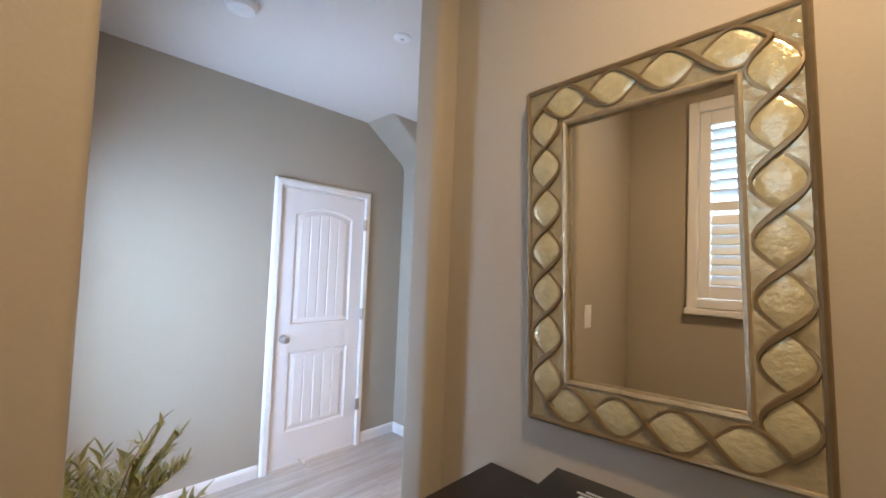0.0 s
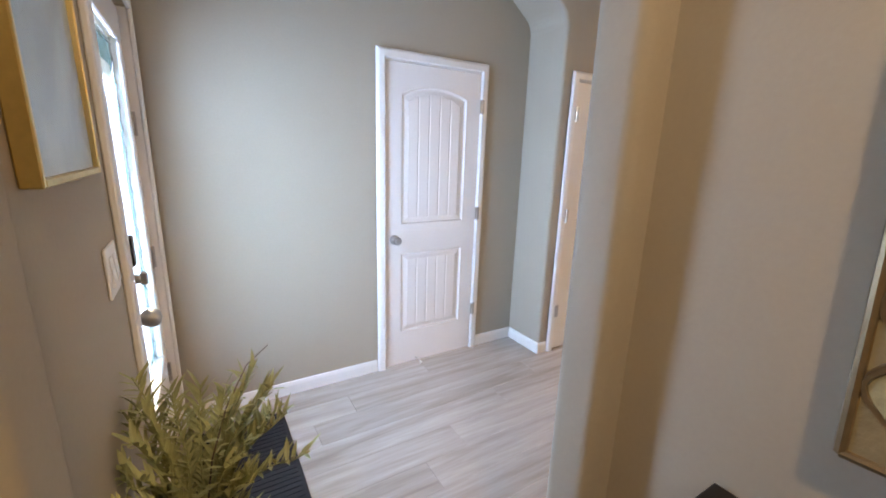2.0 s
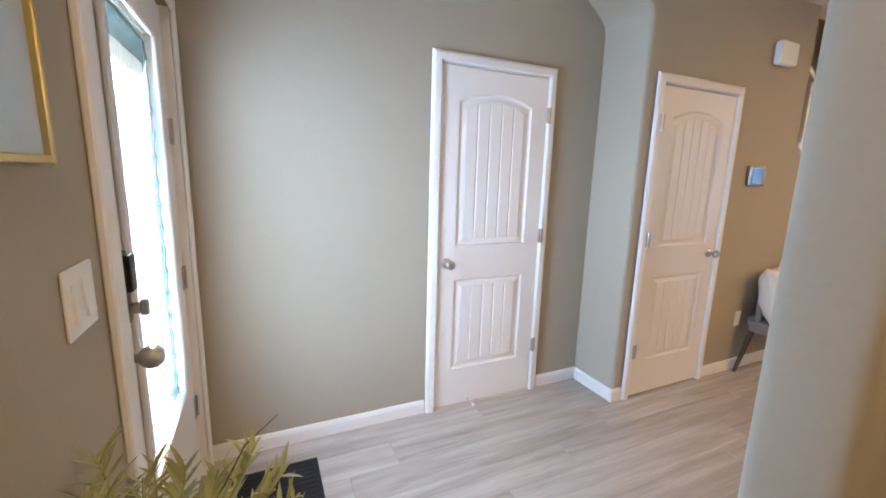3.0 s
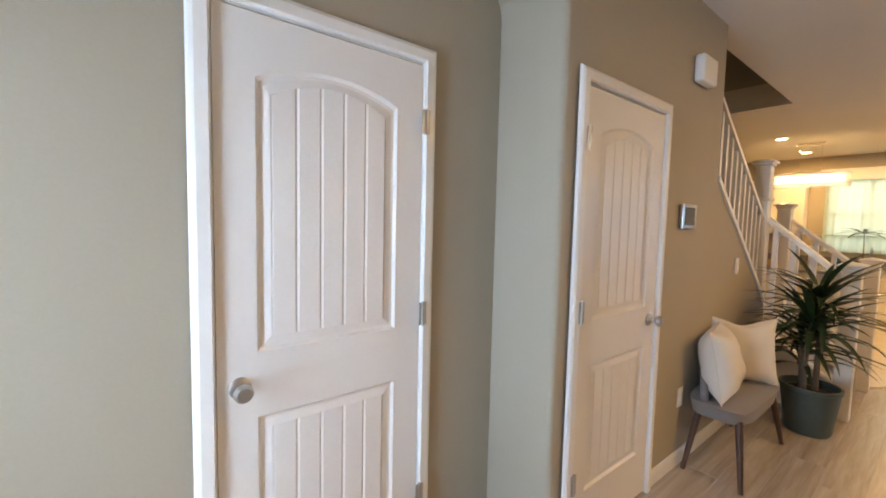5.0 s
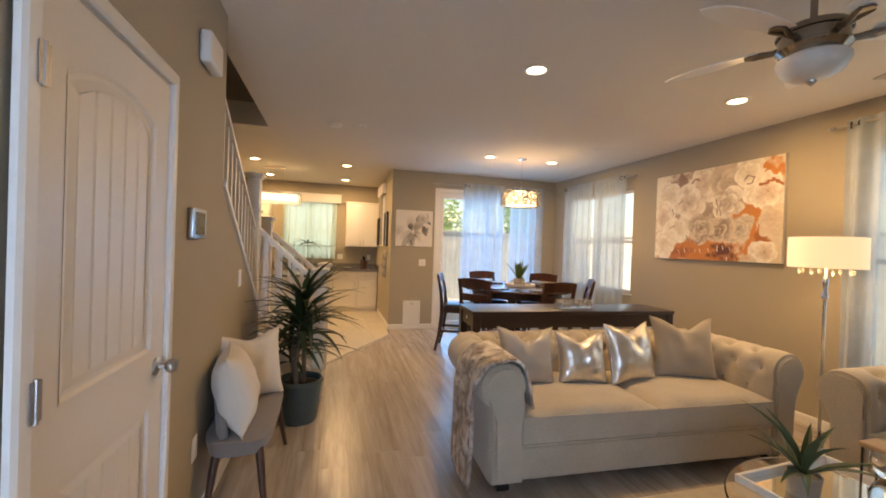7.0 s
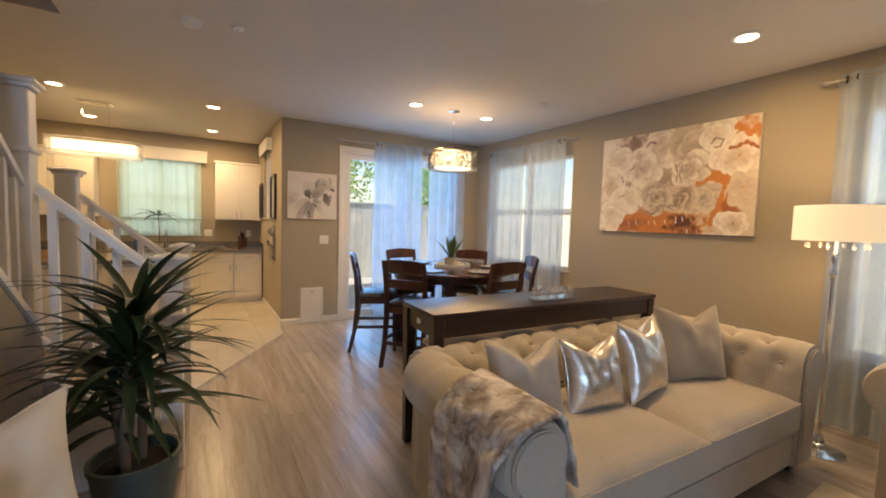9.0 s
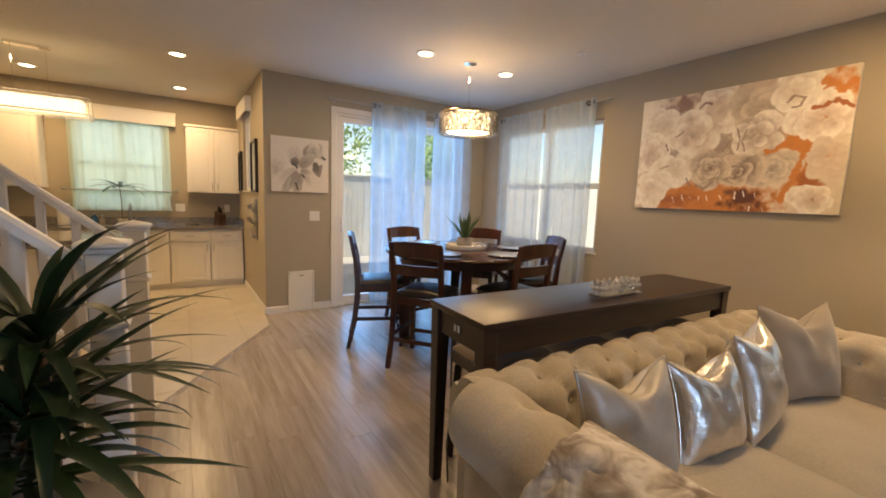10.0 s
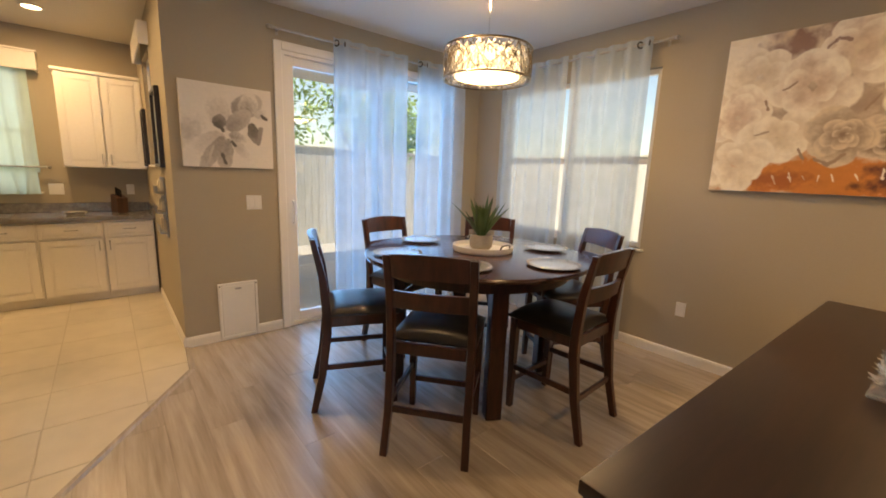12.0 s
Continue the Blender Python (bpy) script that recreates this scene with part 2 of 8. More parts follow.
FUR = blotch_mat("faux_fur", [(0.34, (0.19, 0.145, 0.115)), (0.45, (0.33, 0.28, 0.24)), (0.55, (0.54, 0.49, 0.44)), (0.68, (0.74, 0.70, 0.65))], 8, 8, 0.6, 1.6)
RUG = surf("shag_rug", (0.52, 0.46, 0.38), 0.95, scale=160, bump=0.5, vary=0.16, blotch=14, spec=0.1)
MATBLACK = surf("black_rubber_mat", (0.010, 0.010, 0.012), 0.8, scale=220, bump=0.3, vary=0.2)
POTGREEN = surf("grey_green_pot", (0.055, 0.085, 0.080), 0.45, scale=30, bump=0.04, vary=0.1)
POTSTONE = surf("stone_grey_pot", (0.34, 0.30, 0.25), 0.7, scale=60, bump=0.15, vary=0.1)
SOIL = surf("potting_soil", (0.03, 0.02, 0.014), 0.95, scale=60, bump=0.6, vary=0.4)
LEAF = surf("dark_green_leaf", (0.015, 0.036, 0.012), 0.38, scale=8, bump=0.03, vary=0.30, blotch=3, stretch=(1, 1, 4))
LEAFTIP = surf("blue_green_leaf", (0.075, 0.115, 0.055), 0.45, scale=10, bump=0.04, vary=0.25)
AGAVE = surf("agave_leaf", (0.060, 0.115, 0.030), 0.45, scale=10, bump=0.03, vary=0.35)
LEAFSAGE = surf("olive_fern_leaf", (0.36, 0.36, 0.15), 0.55, scale=14, bump=0.04, vary=0.35, blotch=9)
BARK = surf("cane_bark", (0.16, 0.115, 0.075), 0.85, scale=30, bump=0.4, vary=0.3, stretch=(1, 1, 5))
CABINET = surf("cream_cabinet_paint", (0.80, 0.76, 0.69), 0.40, scale=40, bump=0.02, vary=0.03)
GRANITE = surf("grey_granite", (0.20, 0.185, 0.17), 0.18, scale=160, bump=0.02, vary=0.5, blotch=30, coat=0.3)
TILE = surf("cream_floor_tile", (0.60, 0.54, 0.45), 0.32, scale=7, bump=0.03, vary=0.13, blotch=2.6, random_obj=0.3)
GROUT = surf("grout", (0.53, 0.475, 0.395), 0.9, scale=120, bump=0.2, vary=0.1)
CARPET = surf("stair_carpet", (0.42, 0.37, 0.31), 0.95, scale=240, bump=0.4, vary=0.1)
FENCE = wood_mat("fence_wood", (0.48, 0.46, 0.41), (0.72, 0.70, 0.64), 0.8, 3, (8, 8, 0.7), 0.8, 0.2)
CONCRETE = surf("patio_concrete", (0.42, 0.40, 0.37), 0.85, scale=50, bump=0.2, vary=0.1)
OUTLEAF = surf("garden_leaf", (0.32, 0.46, 0.15), 0.5, scale=5, bump=0.0, vary=0.4, blotch=2)
GLASS = glass_mat("clear_glass")
CUTGLASS = surf("cut_glass", (0.93, 0.92, 0.90), 0.06, scale=30, bump=0.0, vary=0.04, coat=1.0)
CUTGLASS.node_tree.nodes["Principled BSDF"].inputs["Transmission Weight"].default_value = 0.72
GOLDWIRE = surf("champagne_wire", (0.24, 0.185, 0.12), 0.3, 1.0, scale=60, bump=0.02, vary=0.1)
MOTORMETAL = surf("smoked_nickel", (0.34, 0.31, 0.28), 0.14, 1.0, scale=60, bump=0.03, vary=0.1)
VENTGREY = surf("vent_paint", (0.50, 0.46, 0.40), 0.5, scale=40, bump=0.02, vary=0.05)
IRON = surf("bronzed_bracket", (0.20, 0.165, 0.13), 0.35, 1.0, scale=60, bump=0.04, vary=0.15)
CRYSTAL = glass_mat("crystal", (1, 0.98, 0.95), 0.03)
CRYSTAL.node_tree.nodes["Principled BSDF"].inputs["Transmission Weight"].default_value = 0.85
FROST = surf("frosted_globe_glass", (0.72, 0.70, 0.65), 0.35, scale=20, bump=0.02, vary=0.04, coat=0.4)
PANE = pane_mat("window_pane")
SHEER = sheer_mat("white_sheer", (0.59, 0.67, 0.73), 0.32, 0.38)
SHEERK = sheer_mat("kitchen_sheer", (0.64, 0.76, 0.67), 0.15)
LIT = surf("lit_lens", (0.9, 0.85, 0.8), 0.5, bump=0.0, vary=0.0, emit=(1.0, 0.80, 0.55), emit_strength=9)
SHADE = surf("lit_lamp_shade", (0.80, 0.72, 0.58), 0.8, scale=150, bump=0.05, vary=0.05, emit=(1.0, 0.78, 0.50), emit_strength=0.38)
DIFFUSER = surf("lit_diffuser", (0.85, 0.78, 0.66), 0.6, bump=0.0, vary=0.0, emit=(1.0, 0.80, 0.52), emit_strength=1.5)
BLACK = surf("black_plastic", (0.012, 0.012, 0.013), 0.25, scale=30, bump=0.0, vary=0.1)
SCREEN = surf("grey_screen", (0.07, 0.085, 0.095), 0.08, scale=10, bump=0.0, vary=0.1)
AMBER = glass_mat("amber_mercury_glass", (0.62, 0.50, 0.34), 0.25, 0.2)
PRINT = blotch_mat("pale_print", [(0.3, (0.42, 0.46, 0.46)), (0.55, (0.58, 0.62, 0.61)), (0.7, (0.66, 0.69, 0.67))], 2.5, 4, 0.25)
BOOKDARK = surf("black_book_cover", (0.020, 0.019, 0.019), 0.22, scale=30, bump=0.02, vary=0.2, coat=0.4)
BOOKYELLOW = surf("yellow_book_cover", (0.55, 0.42, 0.03), 0.4, scale=30, bump=0.02, vary=0.08)
BOOKPINK = surf("peach_book_cover", (0.55, 0.36, 0.25), 0.5, scale=30, bump=0.02, vary=0.08)
PAPER = surf("page_paper", (0.66, 0.60, 0.50), 0.8, scale=200, bump=0.1, vary=0.05, stretch=(1, 1, 20))
SILVERINK = surf("silver_ink", (0.50, 0.50, 0.50), 0.3, 0.4, scale=30, bump=0.0, vary=0.2)
CANVASSIDE = surf("canvas_edge", (0.60, 0.55, 0.48), 0.85, scale=200, bump=0.1, vary=0.06)
STEEL = surf("brushed_steel", (0.40, 0.40, 0.40), 0.3, 1.0, scale=100, bump=0.02, vary=0.08)
OAK = surf("light_oak", (0.46, 0.29, 0.14), 0.5, scale=20, bump=0.06, vary=0.14, stretch=(1, 7, 7))
EXPOSED_BLUE = surf("blue_soap_bottle", (0.03, 0.12, 0.28), 0.2, scale=10, bump=0.0, vary=0.05)


# ---- building helpers ----
def grow(bm, verts_faces):
    """Adds a list of points and faces to bm."""
    pts, faces = verts_faces
    vs = [bm.verts.new(p) for p in pts]
    for f in faces:
        try:
            bm.faces.new([vs[i] for i in f])
        except ValueError:
            pass
    return vs


def box(bm, x0, x1, y0, y1, z0, z1, bevel=0.0, seg=1, m=None):
    c = Vector(((x0 + x1) / 2, (y0 + y1) / 2, (z0 + z1) / 2))
    s = Matrix.Translation(c) @ Matrix.Diagonal((abs(x1 - x0), abs(y1 - y0), abs(z1 - z0), 1))
    if m is not None:
        s = m @ s
    vs = bmesh.ops.create_cube(bm, size=1, matrix=s)["verts"]
    if bevel:
        es = list({e for v in vs for e in v.link_edges})
        bmesh.ops.bevel(bm, geom=es, offset=bevel, segments=seg, affect='EDGES', profile=0.6)
    return bm


def tube(bm, pts, r, seg=8, closed=False):
    """A round bar along points; r is one radius or one a point."""
    pts = [Vector(p) for p in pts]
    n = len(pts)
    rs = r if isinstance(r, (list, tuple)) else [r] * n
    rings = []
    side = None
    for i, p in enumerate(pts):
        a, b = (pts[(i - 1) % n], pts[(i + 1) % n]) if closed else (pts[max(i - 1, 0)], pts[min(i + 1, n - 1)])
        d = (b - a).normalized()
        if side is None:
            side = d.cross(Vector((0, 0, 1)) if abs(d.z) < 0.9 else Vector((1, 0, 0))).normalized()
        side = (side - d * side.dot(d)).normalized()
        up = d.cross(side)
        rings.append([bm.verts.new(p + (side * math.cos(2 * math.pi * k / seg) + up * math.sin(2 * math.pi * k / seg)) * rs[i]) for k in range(seg)])
    for i in range(n if closed else n - 1):
        a, b = rings[i], rings[(i + 1) % n]
        for k in range(seg):
            bm.faces.new((a[k], a[(k + 1) % seg], b[(k + 1) % seg], b[k]))
    if not closed:
        bm.faces.new(rings[0][::-1])
        bm.faces.new(rings[-1])
    return bm


def lathe(bm, profile, seg=24, m=None):
    """Turns (radius, height) points round z."""
    m = m or Matrix()
    rings = []
    for r, z in profile:
        if r < 1e-5:
            rings.append([bm.verts.new(m @ Vector((0, 0, z)))])
        else:
            rings.append([bm.verts.new(m @ Vector((r * math.cos(2 * math.pi * k / seg), r * math.sin(2 * math.pi * k / seg), z))) for k in range(seg)])
    for a, b in zip(rings, rings[1:]):
        for k in range(seg):
            q = [a[k % len(a)], a[(k + 1) % len(a)], b[(k + 1) % len(b)], b[k % len(b)]]
            q = [v for i, v in enumerate(q) if v not in q[:i]]
            if len(q) > 2:
                try:
                    bm.faces.new(q)
                except ValueError:
                    pass
    return bm


def prism(bm, outline, z0, z1, m=None):
    """Extrudes a flat outline from z0 to z1."""
    m = m or Matrix()
    lo = [bm.verts.new(m @ Vector((x, y, z0))) for x, y in outline]
    hi = [bm.verts.new(m @ Vector((x, y, z1))) for x, y in outline]
    bm.faces.new(lo[::-1])
    bm.faces.new(hi)
    n = len(outline)
    for i in range(n):
        bm.faces.new((lo[i], lo[(i + 1) % n], hi[(i + 1) % n], hi[i]))
    return bm


def sheet(bm, f, nu, nv):
    """A grid of points f(u, v), u and v from 0 to 1."""
    g = [[bm.verts.new(f(i / nu, j / nv)) for j in range(nv + 1)] for i in range(nu + 1)]
    for i in range(nu):
        for j in range(nv):
            bm.faces.new((g[i][j], g[i + 1][j], g[i + 1][j + 1], g[i][j + 1]))
    return g


def part(name, bm, material, parent=None, label="", smooth=False, at=None):
    bmesh.ops.recalc_face_normals(bm, faces=bm.faces[:])
    me = bpy.data.meshes.new(name)
    bm.to_mesh(me)
    bm.free()
    me.materials.append(material)
    if smooth:
        me.polygons.foreach_set("use_smooth", [True] * len(me.polygons))
        me.set_sharp_from_angle(angle=radians(40))
    ob = new(name, me)
    if parent is not None:
        ob.parent = parent
    if at is not None:
        ob.matrix_basis = at
    if label:
        ob["label"] = label
    return ob


def again(ob, at, parent=None):
    """A further object on the same mesh."""
    o = new(ob.name.split(".")[0], ob.data)
    o.parent = parent if parent is not None else ob.parent
    o.matrix_basis = at
    return o


def thing(name, at, label, category, group=""):
    return tagged(place(new(name), at), label, category, group)


def place(ob, at):
    ob.empty_display_size = 0.1
    ob.matrix_basis = at
    return ob


def structure(ob, label, category):
    return tagged(ob, label, category, "", "structure")


def B():
    return bmesh.new()


def holed(bm, axis, p0, p1, u0, u1, z0, z1, holes):
    """A wall between p0 and p1 on its axis, from u0 to u1 along, cut by openings (u, u, z, z)."""
    us = sorted({u0, u1, *[h[0] for h in holes], *[h[1] for h in holes]})
    for a, b in zip(us, us[1:]):
        mid = (a + b) / 2
        cuts = sorted((h[2], h[3]) for h in holes if h[0] < mid < h[1])
        zs, z = [], z0
        for c0, c1 in cuts:
            if c0 > z:
                zs.append((z, c0))
            z = c1
        if z < z1:
            zs.append((z, z1))
        for c0, c1 in zs:
            if axis == "x":
                box(bm, p0, p1, a, b, c0, c1)
            else:
                box(bm, a, b, p0, p1, c0, c1)
    return bm


# ---- large structure ----
# walls: entry and nook
b = B()
holed(b, "y", 2.91, 3.03, -0.20, 2.48, 0, CEIL, [(1.155, 1.885, 0, 2.045)])
structure(part("wall_closet", b, WALL), "greige painted wall with a closet door", "wall")
b = B()
holed(b, "x", -0.20, -0.045, 1.09, 2.91, 0, CEIL, [(1.86, 2.82, 0, 2.07)])
structure(part("wall_front", b, WALL), "greige painted wall with the front door", "wall")
b = B()
holed(b, "x", -0.82, -0.70, -1.6, 0.95, 0, CEIL, [(-0.02, 0.60, 1.36, 2.42)])
structure(part("wall_nook_window", b, WALL), "greige wall with a shuttered window", "wall")
b = B()
box(b, -0.82, 0.90, -1.72, -1.6, 0, CEIL)
structure(part("wall_nook_back", b, WALL), "plain greige wall closing the nook", "wall")
b = B()
box(b, 0.90, 1.026, -1.72, 1.02, 0, CEIL)
structure(part("wall_mirror", b, WALL), "greige wall carrying the framed mirror", "wall")


def rounded_jamb(name, x0, x1, y0, y1, r, corners):
    """A wall end with bullnose corners; corners names which of the four are round."""
    o = B()
    pts = []
    for cx, cy, a0, key in ((x1, y1, 0, "ne"), (x0, y1, 90, "nw"), (x0, y0, 180, "sw"), (x1, y0, 270, "se")):
        if key in corners:
            sx, sy = (cx - r if "e" in key else cx + r), (cy - r if "n" in key else cy + r)
            pts += [(sx + r * math.cos(radians(a0 + 15 * k)), sy + r * math.sin(radians(a0 + 15 * k))) for k in range(7)]
        else:
            pts.append((cx, cy))
    prism(o, pts, 0, CEIL)
    return structure(part(name, o, WALL, smooth=True), "greige wall end with rounded plaster corners", "wall")


rounded_jamb("wall_nook_jamb_right", 0.818, 1.03, 0.972, 1.092, 0.03, "nw sw")
rounded_jamb("wall_nook_jamb_left", -0.82, -0.012, 0.952, 1.090, 0.025, "se ne")
# the sloping soffit under the stairs, with the return beside the closet door
b = B()
# vertical face, a soft bend, then the slope up to the ceiling
SOFFIT = [(2.30, 2.33), (2.297, 2.365), (2.287, 2.395), (2.270, 2.42), (2.245, 2.443), (1.87, CEIL)]
prism(b, [(2.30, 0), (2.42, 0), (2.42, CEIL)] + SOFFIT[::-1], -2.91, -2.685, pose(0, 0, 0, 90))
structure(part("stair_soffit", b, WALL), "greige wall return with a sloping top under the stairs", "wall")
# wall with the second door, then the knee wall under the stair rail
b = B()
holed(b, "y", 2.564, 2.684, 2.42, 3.96, 0, CEIL, [(2.43, 3.155, 0, 2.017)])
structure(part("wall_stairs", b, WALL), "greige wall below the stairs with a door", "wall")
b = B()
layers = [(2.685, 0.0)] + [(2.589 - 0.025 * math.sin(radians(15 * k)), 0.025 * (1 - math.cos(radians(15 * k)))) for k in range(7)]
outline = [(2.42, 0), (2.42, CEIL)] + SOFFIT[::-1] + [(2.30, 0)]
rings = [[b.verts.new((x + (e if x < 2.41 else 0), y, z)) for x, z in outline] for y, e in layers]
for ra, rb in zip(rings, rings[1:]):
    for k in range(len(outline)):
        b.faces.new((ra[k], ra[(k + 1) % len(outline)], rb[(k + 1) % len(outline)], rb[k]))
b.faces.new(rings[0])
b.faces.new(rings[-1][::-1])
structure(part("wall_return", b, WALL, smooth=True), "greige wall return with a rounded corner beside the closet", "wall")
b = B()
prism(b, [(3.96, 0), (5.25, 0), (5.25, 0.78), (3.96, 1.735)], -2.684, -2.564, pose(0, 0, 0, 90))
structure(part("wall_stair_knee", b, WALL), "sloping greige knee wall below the stair rail", "wall")
# living and dining walls
b = B()
holed(b, "y", -2.20, -2.08, 1.03, 8.155, 0, CEIL, [(6.10, 7.70, 0.86, 2.33), (1.75, 3.55, 0.55, 2.33)])
structure(part("wall_south", b, WALL), "greige living room wall with two curtained windows", "wall")
b = B()
box(b, 1.03, 1.15, -2.20, 0.0, 0, CEIL)
box(b, 1.034, 1.15, 0.0, 0.969, 0, CEIL)
structure(part("wall_living_west", b, WALL), "plain greige wall closing the living room", "wall")
b = B()
holed(b, "x", 8.155, 8.305, -2.20, 0.90, 0, CEIL, [(-1.70, 0.20, 0, 2.38)])
structure(part("wall_patio", b, WALL), "greige dining wall with the sliding patio door", "wall")
b = B()
holed(b, "y", 0.90, 1.014, 8.155, 10.62, 0, CEIL, [(9.1, 9.8, 1.42, 2.42)])
structure(part("wall_kitchen_side", b, WALL), "greige kitchen side wall with framed pictures", "wall")
b = B()
holed(b, "x", 10.5, 10.62, 1.014, 5.2, 0, CEIL, [(1.93, 2.97, 1.10, 2.32)])
structure(part("wall_kitchen_window", b, WALL), "greige kitchen wall with a window", "wall")
b = B()
box(b, 6.30, 10.62, 5.2, 5.32, 0, CEIL)
box(b, 6.18, 6.30, 3.62, 5.32, 0, 4.2)
structure(part("wall_kitchen_north", b, WALL), "plain greige wall closing the kitchen", "wall")
b = B()
box(b, 2.2, 6.30, 3.55, 3.62, 0, 4.2)
box(b, 2.2, 6.27, 2.60, 2.684, CEIL + 0.25, 4.2)
box(b, 6.27, 6.38, 2.60, 3.55, CEIL + 0.25, 4.2)
box(b, 2.08, 2.2, 2.60, 3.62, CEIL + 0.25, 4.2)
box(b, 2.08, 6.38, 2.60, 3.62, 4.2, 4.3)
structure(part("wall_stairwell", b, WALL), "greige stairwell walls rising to the upper floor", "wall")

# ceiling with the stair opening
b = B()
for x0, x1, y0, y1 in ((-0.82, 2.48, -2.2, 3.03), (2.48, 6.262, -2.2, 2.686), (6.262, 10.62, -2.2, 5.32), (2.48, 6.262, 3.62, 5.32)):
    box(b, x0, x1, y0, y1, CEIL, CEIL + 0.25)
structure(part("ceiling", b, CEILING), "off-white textured plaster ceiling", "ceiling")


# baseboards
def baseboard(x0, y0, x1, y1, nx, ny):
    """Runs from one floor point to another, standing out along (nx, ny)."""
    o = B()
    d = Vector((x1 - x0, y1 - y0, 0))
    ln, ang = d.length, math.degrees(math.atan2(d.y, d.x))
    side = 1 if (-math.sin(radians(ang)) * nx + math.cos(radians(ang)) * ny) > 0 else -1
    prof = [(0, 0), (0.014, 0), (0.014, 0.062), (0.009, 0.078), (0.004, 0.084), (0, 0.084)]
    lo = [o.verts.new((0, side * p, q)) for p, q in prof]
    hi = [o.verts.new((ln, side * p, q)) for p, q in prof]
    for i in range(len(prof)):
        j = (i + 1) % len(prof)
        o.faces.new((lo[i], lo[j], hi[j], hi[i]))
    o.faces.new(lo)
    o.faces.new(hi[::-1])
    return structure(part("baseboard", o, TRIM, at=pose(x0, y0, 0, 0, 0, ang)), "white painted wooden baseboard", "baseboard")


for seg in ((-0.045, 2.91, 1.10, 2.91, 0, -1), (1.94, 2.91, 2.30, 2.91, 0, -1), (2.30, 2.896, 2.30, 2.566, -1, 0), (2.288, 2.564, 2.378, 2.564, 0, -1),
            (3.205, 2.564, 5.25, 2.564, 0, -1), (-0.045, 1.09, -0.045, 1.78, 1, 0), (1.15, -2.08, 8.155, -2.08, 0, 1), (8.155, -2.066, 8.155, -1.78, -1, 0),
            (8.155, 0.27, 8.155, 1.014, -1, 0), (8.157, 1.014, 9.87, 1.014, 0, 1), (0.90, -1.6, 0.90, 0.97, -1, 0), (1.15, -2.06, 1.15, 0.97, 1, 0)):
    baseboard(*seg)


